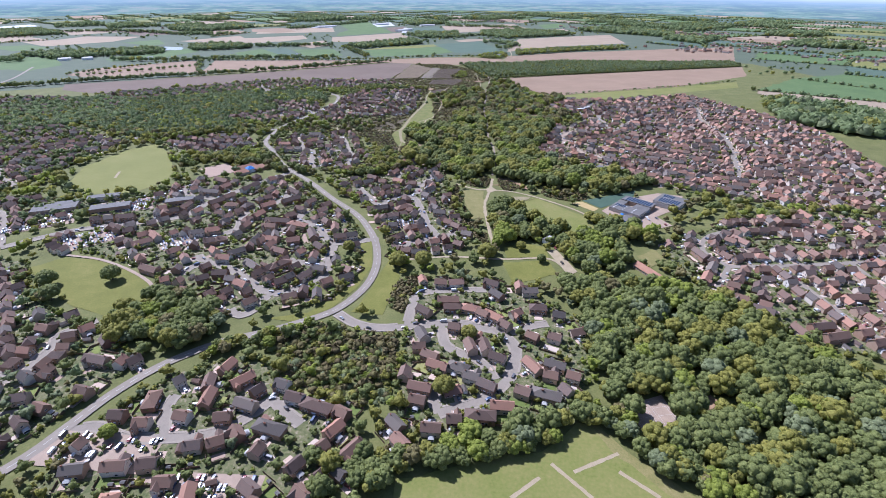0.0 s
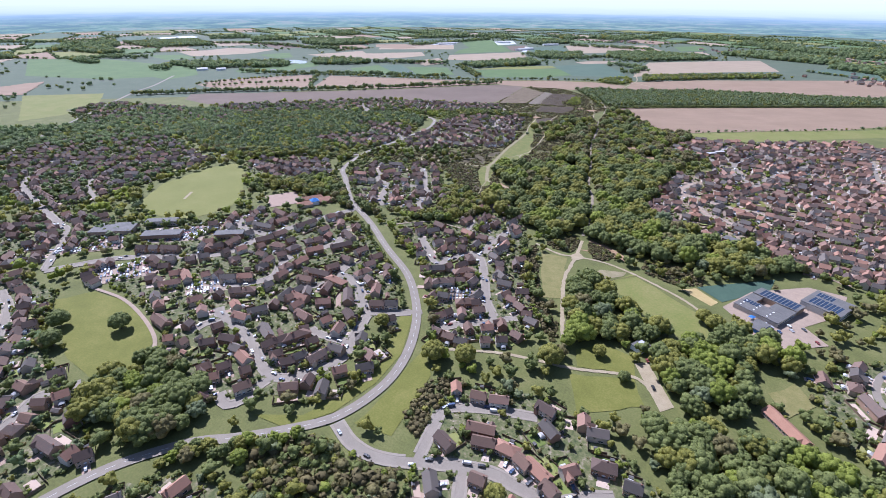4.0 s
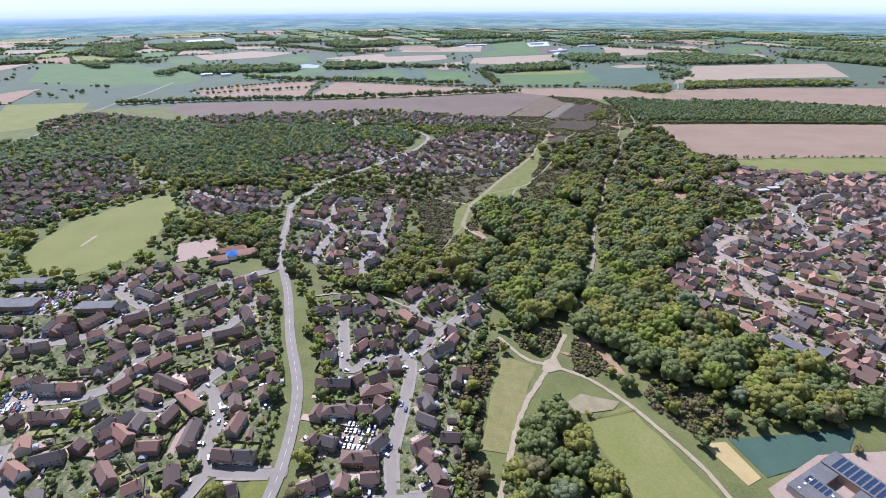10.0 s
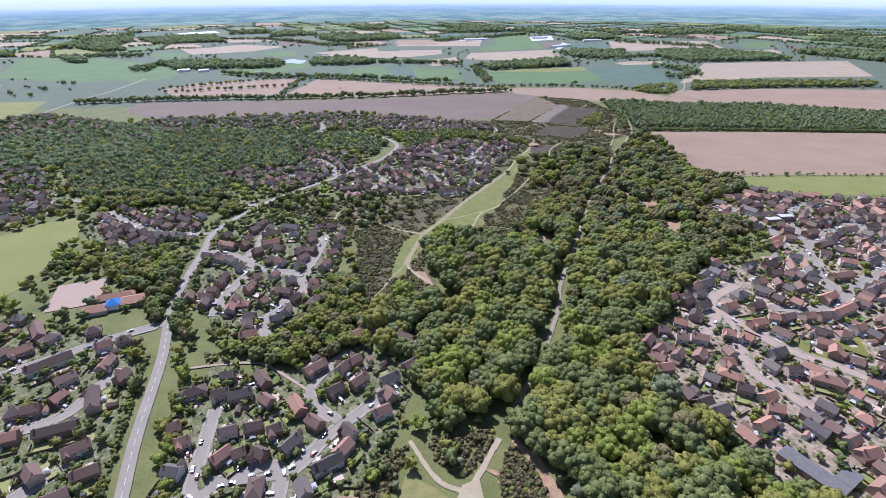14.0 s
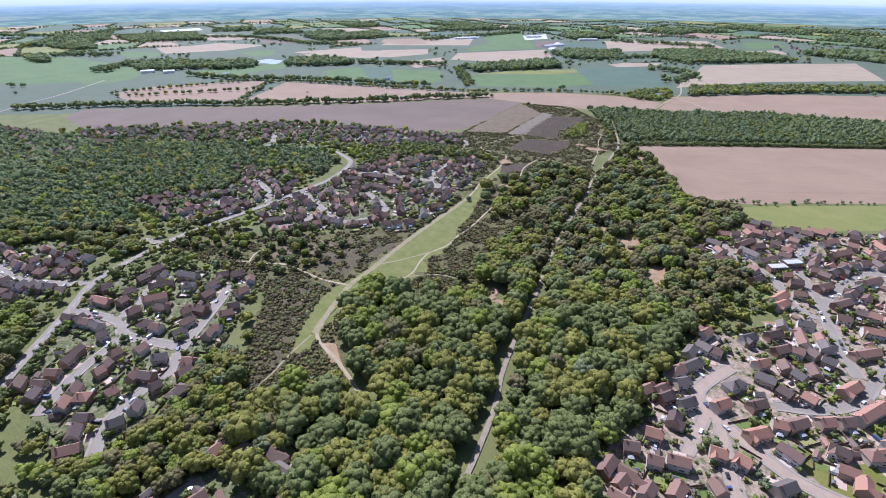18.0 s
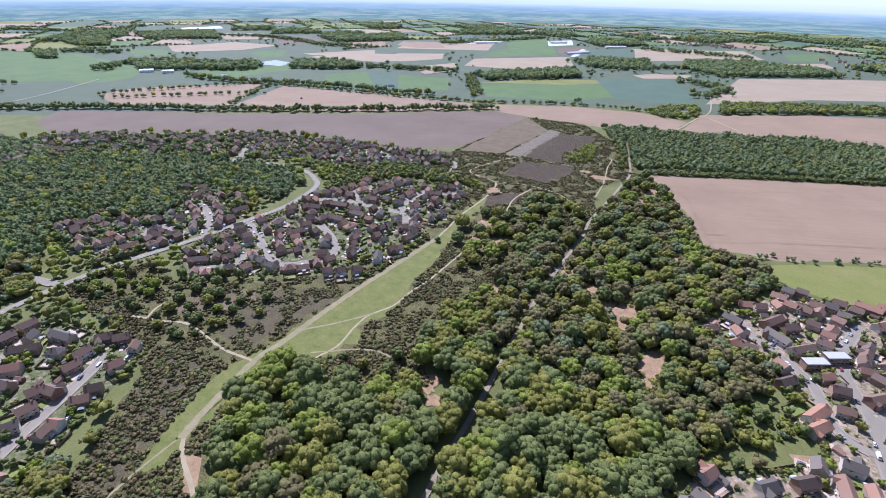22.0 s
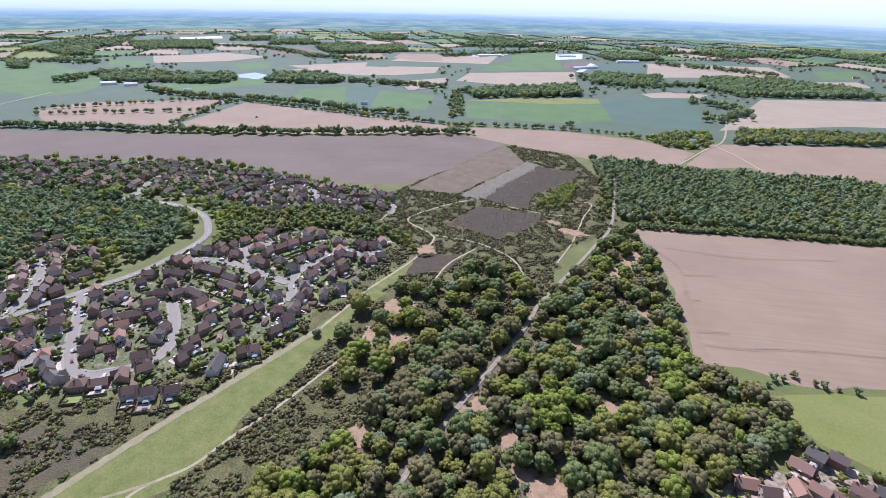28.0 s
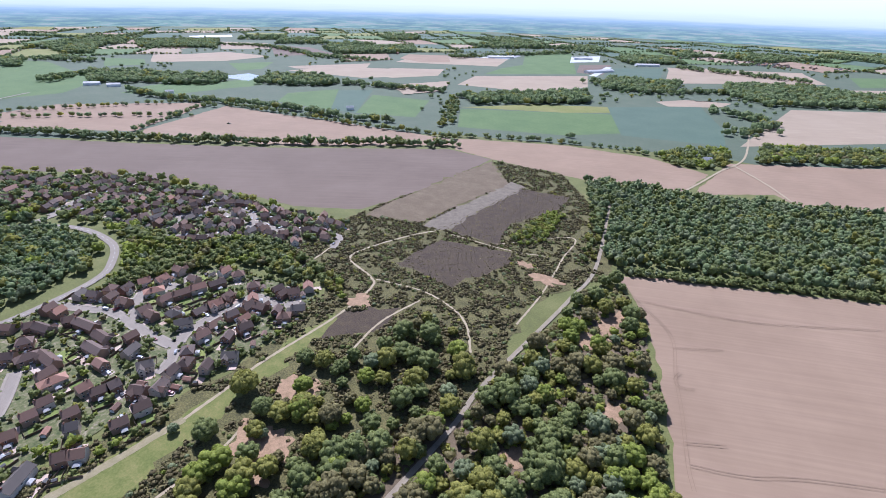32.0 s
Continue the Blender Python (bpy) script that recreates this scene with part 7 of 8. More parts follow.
for n_home, (x, y, turn, kind, style, key, stretch) in enumerate(HOMES):
    if kind == "garage":
        continue
    w, d = HOUSE[(kind, 0)][1] * stretch, HOUSE[(kind, 0)][2]
    ax, ay = np.array([math.cos(turn), math.sin(turn)]), np.array([-math.sin(turn), math.cos(turn)])
    here = np.array([x, y])
    depth = grow.uniform(5.5, 10)
    mid = here + ay * (d / 2 + depth / 2 + 0.6)
    if road_gap(mid)[0] > depth / 2 and np.sort(((home_xy - mid) ** 2).sum(1))[0] > 30:
        u = grow.random()
        z = 0.45 + 0.0023 * (n_home % 31)
        if u < 0.72:
            lawns.append((*mid, z, turn, w * grow.uniform(0.7, 1.05), depth * grow.uniform(0.7, 1.0)))
        else:
            drives.append((*mid, z, turn, w * 0.8, depth * 0.6))
        for o, ln, tt in ((ay * (d / 2 + depth + 1.2), w + 2, turn), (ay * (d / 2 + depth / 2) + ax * (w / 2 + 0.9), depth, turn + math.pi / 2)):
            fences.append((*(here + o), 0.1, tt, ln))
        if grow.random() < 0.4:
            sheds.append((*(here + ay * (d / 2 + depth - 0.8) + ax * grow.uniform(-w / 3, w / 3)), 0.1, turn, 1, 1))
    if grow.random() < 0.4:
        glazed.append((*(here + ay * (d / 2 + 1.6) + ax * grow.uniform(-1.5, 1.5)), 0.1, turn, 1, 1))
    front = here - ay * (d / 2 + 3.4) + ax * grow.uniform(-w / 4, w / 4)
    if road_gap(front)[0] > 0.8 and np.sort(((home_xy - front) ** 2).sum(1))[0] > 16:
        drives.append((*front, 0.40 + 0.0019 * (n_home % 37), turn, grow.uniform(3.5, 7.5), 6.4))
        if grow.random() < 0.55:
            bays.append((*front, turn + math.pi / 2 + (0, math.pi)[grow.integers(2)] + grow.normal(0, 0.05)))
for name, rows, mat, label in (("garden_lawn", lawns, "garden_lawn", "small mown lawns behind the houses"), ("driveway", drives, "drive", "pale block-paved drives and patios")):
    v, f = quad_batch(rows)
    tagged(new(name, mesh_from(name, v, f, [M[mat]])), label, "gardens", kind="stuff")
fv, ff = [], []
for x, y, z, turn, ln in fences:
    c, s = math.cos(turn), math.sin(turn)
    for a, b in ((-ln / 2, -0.05), (ln / 2, -0.05), (ln / 2, 0.05), (-ln / 2, 0.05)):
        fv.append((x + c * a - s * b, y + s * a + c * b, z))
    for a, b in ((-ln / 2, -0.05), (ln / 2, -0.05), (ln / 2, 0.05), (-ln / 2, 0.05)):
        fv.append((x + c * a - s * b, y + s * a + c * b, z + 1.75))
    ff += box_faces(len(fv) - 8)[1:]
tagged(new("garden_fences", mesh_from("garden_fences", fv, ff, [M["fence"]])), "brown wooden panel fences between gardens", "fences", kind="stuff")
shed_w, shed_r = Tmpl(), Tmpl()
gable(shed_w, shed_r, -1.2, 1.2, -0.9, 0.9, 1.9, 0.5, "timber", "flat_roof", over=0.12, thick=0.06)
shed = Tmpl().add(shed_w.v, shed_w.f, "timber")
shed.add(shed_r.v, shed_r.f, "flat_roof")
SM = ["timber", "flat_roof", "white_paint", "glass", "white_roof"]
tagged(new("garden_sheds", joined("garden_sheds", [(*shed.arrays(SM), np.array(sheds))], SM)), "small timber garden sheds", "sheds", kind="stuff")
con_w, con_r = Tmpl(), Tmpl()
gable(con_w, con_r, -1.7, 1.7, -1.5, 1.5, 2.2, 0.8, "white_paint", "white_roof", over=0.1, thick=0.06, hip=1.0)
con = Tmpl().add(con_w.v, con_w.f, "white_paint").add(con_r.v, con_r.f, "white_roof")
con.add(box_verts(-1.5, 1.5, 1.45, 1.53, 0.7, 1.9), box_faces(), "glass")
tagged(new("conservatories", joined("conservatories", [(*con.arrays(SM), np.array(glazed))], SM)), "white glazed conservatories behind houses", "conservatories", kind="stuff")

# ---- cars ----
def car_parts(long=4.3, high=1.45, van=False):
    prof = [(-0.5, 0.32), (0.5, 0.32), (0.5, 0.58), (0.47, 0.66), (0.22, 0.70), (0.10, 0.98), (-0.26, 1.0), (-0.42, 0.74), (-0.5, 0.68)] if not van else [(-0.5, 0.25), (0.5, 0.25), (0.5, 0.5), (0.44, 0.58), (0.32, 0.95), (0.26, 1.0), (-0.49, 1.0), (-0.5, 0.9)]
    body = Tmpl()
    v = []
    for side in (-1, 1):
        for x, z in prof:
            inset = 0.86 if z < 0.72 else 0.72
            v.append((x * long, side * inset, z * high))
    k = len(prof)
    body.add(v, [tuple(range(k))[::-1], tuple(range(k, 2 * k))] + [(i, (i + 1) % k, k + (i + 1) % k, k + i) for i in range(k)], "car_paint")
    glass = Tmpl()
    if van:
        glass.add(box_verts(0.30 * long, 0.42 * long, -0.7, 0.7, 0.62 * high, 0.9 * high), box_faces(), "glass")
    else:
        t0, t1, hh = 0.70 * high, 0.965 * high, 0.775
        glass.add([(-0.40 * long, -hh - 0.02, t0), (0.205 * long, -hh - 0.02, t0), (0.205 * long, hh + 0.02, t0), (-0.40 * long, hh + 0.02, t0), (-0.28 * long, -0.74, t1), (0.115 * long, -0.74, t1), (0.115 * long, 0.74, t1), (-0.28 * long, 0.74, t1)], box_faces(), "glass")
    wheel = Tmpl()
    an = np.linspace(0, 2 * math.pi, 11)[:-1]
    wv = [(0.31 * math.cos(a), -0.1, 0.31 * math.sin(a)) for a in an] + [(0.31 * math.cos(a), 0.1, 0.31 * math.sin(a)) for a in an]
    wheel.add(wv, [tuple(range(10)), tuple(range(19, 9, -1))] + [(i, 10 + i, 10 + (i + 1) % 10, (i + 1) % 10) for i in range(10)], "tyre")
    out = [("body", body, (0, 0, 0)), ("window_glass", glass, (0, 0, 0))]
    for x in (-0.31, 0.31):
        for y in (-0.78, 0.78):
            out.append(("wheel", wheel, (x * long, y, 0.31)))
    return out


CARS = {"car": car_parts(), "hatchback": car_parts(3.8, 1.5), "van": car_parts(5.2, 2.1, True)}
spots = list(bays)
for line, hw, paved in STREETS[1:]:
    if paved:
        nn, dd = normals_of(line)
        for i in range(2, len(line) - 2):
            if grow.random() < 0.14:
                sd = (1, -1)[grow.integers(2)]
                q = line[i] + nn[i] * sd * (hw - 1.0)
                spots.append((*q, math.atan2(dd[i, 1], dd[i, 0]) + (0 if sd < 0 else math.pi)))
PARKS = [(-436, 372, 24, 14, 0.9, 0.75), (-462, 452, 26, 16, 0.6, 0.6), (-448, 470, 18, 12, 0.6, 0.5), (-520, 392, 30, 12, 0.7, 0.55), (118, 522, 26, 14, 0.56, 0.15), (-130, 468, 9, 6, 0.35, 0.9), (-225, 150, 30, 8, 0.1, 0.3), (-150, 138, 24, 8, 0.15, 0.3), (-345, 385, 16, 10, 0.8, 0.6), (33, 425, 6, 20, 0.4, 0.12)]
for x, y, a, b, turn, full in PARKS:
    c, s = math.cos(turn), math.sin(turn)
    for i in np.arange(-a, a, 2.7):
        for j in np.arange(-b, b, 11.5):
            for back in (0, 5.2):
                if grow.random() < full:
                    u, v = i, j + back
                    spots.append((x + c * u - s * v, y + s * u + c * v, turn + math.pi / 2 + (0, math.pi)[grow.integers(2)]))
ring4 = lambda x, y, a, b, t: [(x + math.cos(t) * u - math.sin(t) * v, y + math.sin(t) * u + math.cos(t) * v) for u, v in ((-a, -b), (a, -b), (a, b), (-a, b))]
for x, y, a, b, turn, full in PARKS[:9]:
    sheet("car_park", ring4(x, y, a + 3, b + 4, turn), 0.2, "paving", "pale paved car park", "car park")
spots = [p for p in spots if abs(p[1] - 600) < 800 and p[0] > -620][:2600]
spots.sort(key=lambda p: abs(p[0] + 60) + 0.25 * abs(p[1] - 500))
car_proto = {}
far_cars = {}
for k, (x, y, turn) in enumerate(spots):
    kind = ("car", "car", "hatchback", "hatchback", "hatchback", "car", "van")[grow.integers(7)]
    if k < 260:
        at = pose(x, y, 0.52, 0, 0, math.degrees(turn))
        if kind not in car_proto:
            root = tagged(new("van" if kind == "van" else "car"), {"car": "parked saloon car on the estate", "hatchback": "small parked hatchback car on the estate", "van": "parked panel van on the estate"}[kind], "van" if kind == "van" else "car", "parked cars")
            root.matrix_basis = at
            seen = {}
            for name, t, off in CARS[kind]:
                if id(t) not in seen:
                    seen[id(t)] = t.mesh(name)
                part(name, seen[id(t)], root).location = off
            car_proto[kind] = root
        else:
            copy_thing(car_proto[kind], at)
    else:
        far_cars.setdefault(kind, []).append((x, y, 0.52, turn, 1, 1))
CM = ["car_paint", "glass", "tyre"]
tagged(new("parked_cars", joined("parked_cars", [(*flat([(n, t, o, 0, "") for n, t, o in CARS[k][:2]], CM), np.array(r)) for k, r in far_cars.items()], CM)), "more parked cars farther off", "cars", kind="stuff")


# ---- larger buildings ----
def block(root, name, x0, x1, y0, y1, h, wall="brick_pale", roof="flat_roof", label=""):
    """A flat-roofed block with a parapet, under a building."""
    t = Tmpl().add(box_verts(x0, x1, y0, y1, 0, h), box_faces()[2:], wall)
    part("wall", t.mesh("wall"), root)
    r = Tmpl().add(box_verts(x0 - 0.3, x1 + 0.3, y0 - 0.3, y1 + 0.3, h, h + 0.35), box_faces(), "flat_roof")
    r.add(box_verts(x0 + 0.1, x1 - 0.1, y0 + 0.1, y1 - 0.1, h + 0.3, h + 0.37), box_faces(), roof)
    part("roof", r.mesh("roof"), root, label)


def strip_windows(root, x0, x1, y, z, n, turn=0.0, flip=1):
    t = window_tmpl((x1 - x0) / n * 0.75, 1.3).mesh("window")
    for k in range(n):
        ob = part("window", t, root)
        ob.location = (x0 + (k + 0.5) * (x1 - x0) / n, y, z)
        ob.rotation_euler = (0, 0, math.pi if flip < 0 else 0)


def panels(root, x0, x1, y0, y1, z, nx, ny):
    t = Tmpl().add([(-0.5, -0.5, 0), (0.5, -0.5, 0), (0.5, 0.5, 0.22), (-0.5, 0.5, 0.22), (-0.5, 0.5, 0), (0.5, 0.5, 0)], [(0, 1, 2, 3), (3, 2, 5, 4), (0, 3, 4), (1, 5, 2)], "solar")
    me = t.mesh("solar_panel")
    for i in range(nx):
        for j in range(ny):
            ob = part("solar_panel", me, root)
            ob.location = (x0 + (i + 0.5) * (x1 - x0) / nx, y0 + (j + 0.5) * (y1 - y0) / ny, z)
            ob.scale = ((x1 - x0) / nx * 0.94, (y1 - y0) / ny * 0.72, 1)


def building(name, x, y, turn, label, category="building"):
    root = tagged(new(name), label, category)
    root.matrix_basis = pose(x, y, 0.1, 0, 0, turn)
    return root


school = building("school", 88, 552, 57, "flat grey-roofed school with solar panels and a courtyard")
block(school, "wing", 0, 17, -36, 0, 4.2)
block(school, "wing", 17, 30, -36, -20, 4.3)
block(school, "wing", 17, 30, -9, 0, 4.1)
block(school, "wing", 30, 44, -36, 0, 5.0)
strip_windows(school, 1, 43, 0.06, 1.2, 12, flip=-1)
strip_windows(school, 1, 30, -36, 1.2, 8)
panels(school, 31, 43, -34, -4, 5.4, 4, 10)
panels(school, 10, 16, -14, -2, 4.6, 2, 5)
for k in range(9):
    sk = Tmpl().add(box_verts(-0.6, 0.6, -0.6, 0.6, 0, 0.5), box_faces(), "white_paint")
    part("skylight", sk.mesh("skylight"), school, "white roof dome").location = (3 + (k % 3) * 5, -4 - (k // 3) * 11, 4.5)
hall = building("school_hall", 140, 578, 57, "grey-roofed school hall with rows of solar panels")
block(hall, "hall", 0, 30, -30, 0, 6.0)
panels(hall, 3, 16, -27, -4, 6.4, 4, 8)
panels(hall, 19, 27, -16, -3, 6.4, 3, 5)
strip_windows(hall, 1, 29, -30, 1.6, 7)
nursery = building("classroom_block", 96, 521, 57, "low classroom block with a blue fascia and grey roof")
block(nursery, "room", 0, 16, -10, 0, 3.4, "blue_paint")
strip_windows(nursery, 1, 15, -10, 1.0, 5)
canopy = building("shade_canopy", 101, 538, 57, "bright blue shade canopy on posts", "canopy")
part("cover", Tmpl().add([(-2.5, -2, 2.6), (2.5, -2, 2.6), (2.5, 2, 2.6), (-2.5, 2, 2.6), (0, 0, 3.5), (0, 0, 3.3)], [(0, 1, 4), (1, 2, 4), (2, 3, 4), (3, 0, 4), (1, 0, 5), (2, 1, 5), (3, 2, 5), (0, 3, 5)], "blue_paint").mesh("cover"), canopy)
for x, y in ((-2.4, -1.9), (2.4, -1.9), (2.4, 1.9), (-2.4, 1.9)):
    part("post", Tmpl().add(box_verts(x - 0.06, x + 0.06, y - 0.06, y + 0.06, 0, 2.65), box_faces(), "white_paint").mesh("post"), canopy)
pav = building("pavilion", 21, 457, 57, "grey flat-roofed pavilion beside the park")
block(pav, "room", -5.5, 5.5, -4.5, 4.5, 4.0, "white_paint")
block(pav, "tower", -2, 3, -2, 2, 5.8, "flat_roof", "white_roof")
strip_windows(pav, -5, 5, -4.5, 1.2, 4)
for x, y, turn, w, d, wall, roof, label in (
        (-530, 425, 32, 44, 24, "brick_pale", "flat_roof", "large flat-roofed supermarket beside a car park"),
        (-470, 438, 32, 40, 14, "brick", "flat_roof", "long flat-roofed shop building"),
        (-405, 470, 32, 30, 11, "brick_pale", "flat_roof", "long low grey-roofed hall beside the street"),
        (-500, 462, 32, 34, 10, "brick", "flat_roof", "long dark-roofed shop row")):
    b = building("shop_building", x, y, turn, label)
    block(b, "shop", -w / 2, w / 2, -d / 2, d / 2, 6.0, wall, roof)
    strip_windows(b, -w / 2 + 1, w / 2 - 1, -d / 2, 1.0, int(w / 4))
    strip_windows(b, -w / 2 + 1, w / 2 - 1, d / 2, 1.0, int(w / 4), flip=-1)
# the curved terrace round the car park
for k in range(7):
    a = math.radians(150 + k * 20)
    copy_thing(proto[("narrow", 0)], pose(-437 + 27 * math.cos(a), 362 + 21 * math.sin(a), 0.1, 0, 0, math.degrees(a) - 90))
prim = building("primary_school", -384, 590, 52, "orange-tiled primary school round a blue-glazed hall")
for x0, x1, y0, y1 in ((-22, -4, -9, 3), (4, 22, -5, 9), (-16, 14, 8, 18)):
    wt, rt = Tmpl(), Tmpl()
    gable(wt, rt, x0, x1, y0, y1, 3.6, 3.0, "brick_pale", "terracotta", hip=3.5)
    part("wall", wt.mesh("wall"), prim)
    part("roof", rt.mesh("roof"), prim, "orange clay tile roof")
wt, rt = Tmpl(), Tmpl()
gable(wt, rt, -5, 5, -5, 5, 5.0, 3.2, "white_paint", "blue_paint", hip=4.4)
part("wall", wt.mesh("wall"), prim)
part("hall_roof", rt.mesh("hall_roof"), prim, "blue glazed roof")
sheet("playground", ring4(-430, 585, 20, 22, 0.9), 0.2, "drive", "pink paved school yard", "yard")
for x, y, turn in ((80, 1052, 35), (92, 1068, 35)):
    b = building("flats", x, y, turn, "white flat-roofed block of flats among the houses")
    block(b, "flat", -8, 8, -3.6, 3.6, 5.6, "brick_pale", "white_roof")
    strip_windows(b, -7, 7, -3.6, 0.9, 5)
    strip_windows(b, -7, 7, -3.6, 3.4, 5)
for x, y, turn, w, d in ((-1528, 1440, 60, 60, 26), (-1470, 1470, 60, 50, 22), (-1280, 1522, 60, 30, 14), (-740, 2740, 65, 190, 40), (-842, 1704, 50, 26, 12), (-160, 1835, 40, 22, 12), (-690, 3070, 40, 150, 40), (-1225, 2850, 50, 180, 60), (-970, 3090, 40, 130, 50)):
    w, d = w * 0.6, d * 0.6
    b = building("barn", x, y, turn, "large pale-roofed farm shed far off", "barn")
    wt, rt = Tmpl(), Tmpl()
    gable(wt, rt, -w / 2, w / 2, -d / 2, d / 2, 6.0, 3.0, "white_paint", "white_roof")
    part("wall", wt.mesh("wall"), b)
    part("roof", rt.mesh("roof"), b, "pale sheet roof")

almshouse = building("long_house", 110, 412, -54, "long low building with an orange tile roof")
wt, rt = Tmpl(), Tmpl()
gable(wt, rt, -15, 15, -4.5, 4.5, 3.2, 3.0, "brick_pale", "terracotta")
gable(wt, rt, 9, 15, -8, 0.4, 3.18, 2.4, "brick_pale", "terracotta", along_x=False)
part("wall", wt.mesh("wall"), almshouse)
part("roof", rt.mesh("roof"), almshouse, "orange clay tile roof")
strip_windows(almshouse, -14, 8, -4.5, 1.0, 7)
strip_windows(almshouse, -14, 14, 4.5, 1.0, 9, flip=-1)
fence = tagged(new("field_fence"), "low post-and-rail fence beside the play area", "fence")
fence.matrix_basis = pose(-21, 545, 0.35, 0, 0, math.degrees(math.atan2(27, 29)))
post = Tmpl().add(box_verts(-0.06, 0.06, -0.06, 0.06, 0, 1.25), box_faces(), "timber").mesh("post")
rail = Tmpl().add(box_verts(0, 39.6, -0.03, 0.03, -0.05, 0.05), box_faces(), "timber").mesh("rail")
for k in range(15):
    part("post", post, fence).location = (k * 39.6 / 14, 0, 0)
for z in (0.45, 0.8, 1.12):
    part("rail", rail, fence).location = (0, 0.09, z)
annex = building("low_hall", 100, 690, -28, "long low grey-roofed building at the edge of the wood")
block(annex, "hall", -16, 16, -5, 5, 4.0, "brick", "flat_roof")
block(annex, "wing", 8, 16, 5, 18, 4.0, "brick", "flat_roof")
strip_windows(annex, -15, 15, -5, 1.2, 8)
# ---- sports grounds ----
sheet("wicket", ring4(-552, 541, 1.8, 13, 0.495), 0.3, "sand", "pale worn cricket wicket on the field", "wicket")
court_lines = Tmpl()
for cx, cy in ((79.5, 234.9), (92, 239.6)):
    t = math.radians(21)
    for u0, u1, v0, v1 in ((-5.5, 5.5, -11.9, -11.8), (-5.5, 5.5, 11.8, 11.9), (-5.5, -5.4, -11.9, 11.9), (5.4, 5.5, -11.9, 11.9), (-4.1, 4.1, -6.4, -6.3), (-4.1, 4.1, 6.3, 6.4), (-4.15, -4.05, -11.9, 11.9), (4.05, 4.15, -11.9, 11.9), (-5.5, 5.5, -0.06, 0.06)):
        court_lines.add([(cx + math.cos(t) * u - math.sin(t) * v, cy + math.sin(t) * u + math.cos(t) * v, 0.5) for u, v in ((u0, v0), (u1, v0), (u1, v1), (u0, v1))], [(0, 1, 2, 3)], "lane_paint")
tagged(new("court_marking", court_lines.mesh("court_marking")), "white painted tennis court lines", "marking", kind="structure")
for pts in ([(36, 188), (61, 205)], [(4, 166), (18, 181)], [(24, 191), (45, 174)], [(60, 193), (79, 181)]):
    road("worn_track", 2.2, pts, "pale worn strip in the paddock", "sand", 0.26, False, 3, "track")

# ---- single trees ----
def lone_tree(x, y, rad, tone, form, label):
    root = tagged(new("tree"), label, "tree", "single trees")
    root.matrix_basis = pose(x, y, 0.05, 0, 0, (x * 37 + y * 11) % 360)
    v, f = LONE[form]
    me = mesh_from("crown", v * rad, [tuple(t) for t in f.tolist()], [M[tone]], smooth=True)
    part("crown", me, root).location = (0, 0, rad * 0.3)
    tv, tf = trunk(form + 3, 0.9, 0.07, 6)
    part("trunk", mesh_from("trunk", tv * rad, [tuple(t) for t in tf.tolist()], [M["bark"]]), root)


LONE = [crown(300 + k, 2, 420, 0.085, 1.0, 26) for k in range(4)]
ROUND = "broad round-crowned oak standing alone on the grass"
for k, (x, y, r, tone) in enumerate(((-354, 308, 8, "leaf_dark"), (-115, 380, 8.5, "leaf_oak"), (-93, 387, 8.0, "leaf_oak"), (-37, 411, 9.0, "leaf_oak"), (-238, 1099, 8.5, "leaf_oak"), (-214, 1096, 6.5, "leaf_dark"), (-197, 1112, 7.5, "leaf_oak"), (-200, 1086, 3.6, "leaf_grey"), (-222, 1066, 7.0, "leaf_dark"), (-233, 1140, 6.0, "leaf_dark"), (-221, 1146, 6.5, "leaf_oak"), (-240, 1056, 3.2, "leaf_grey"), (-180, 1118, 7.0, "leaf_bronze"), (-168, 1098, 7.5, "leaf_oak"), (-401, 290, 8, "leaf_dark"), (-380, 272, 8, "leaf_dark"), (72, 508, 7.5, "leaf_oak"), (64, 516, 6.5, "leaf_oak"), (40, 462, 6, "leaf_oak"), (55, 470, 7, "leaf_dark"), (-6, 436, 5, "leaf_oak"), (14, 415, 4.5, "leaf_dark"), (-585, 668, 6, "leaf_dark"), (-488, 490, 5, "leaf_oak"), (-608, 508, 8, "leaf_oak"), (-596, 500, 7, "leaf_oak"), (-170, 400, 6, "leaf_oak"), (-226, 160, 5, "leaf_fresh"), (-36, 290, 6, "leaf_oak"), (-44, 232, 7, "leaf_oak"), (-175, 252, 5, "leaf_fresh"), (-262, 268, 6, "leaf_fresh"))):
    lone_tree(x, y, r, tone, k % 4, ROUND if r > 5.5 else "small round tree standing alone on the grass")


# ---- the machine in the far field ----
tractor = tagged(new("tractor"), "dark green farm tractor working the bare field", "tractor")
tractor.matrix_basis = pose(-900, 1458, 0.15, 0, 0, 40)
part("body", Tmpl().add(box_verts(-2.4, 0.4, -0.5, 0.5, 0.7, 1.7), box_faces(), "leaf_dark").mesh("body"), tractor)
part("cab", Tmpl().add([(0.3, -0.9, 1.0), (2.0, -0.9, 1.0), (2.0, 0.9, 1.0), (0.3, 0.9, 1.0), (0.5, -0.75, 2.9), (1.8, -0.75, 2.9), (1.8, 0.75, 2.9), (0.5, 0.75, 2.9)], box_faces(), "glass").mesh("cab"), tractor)
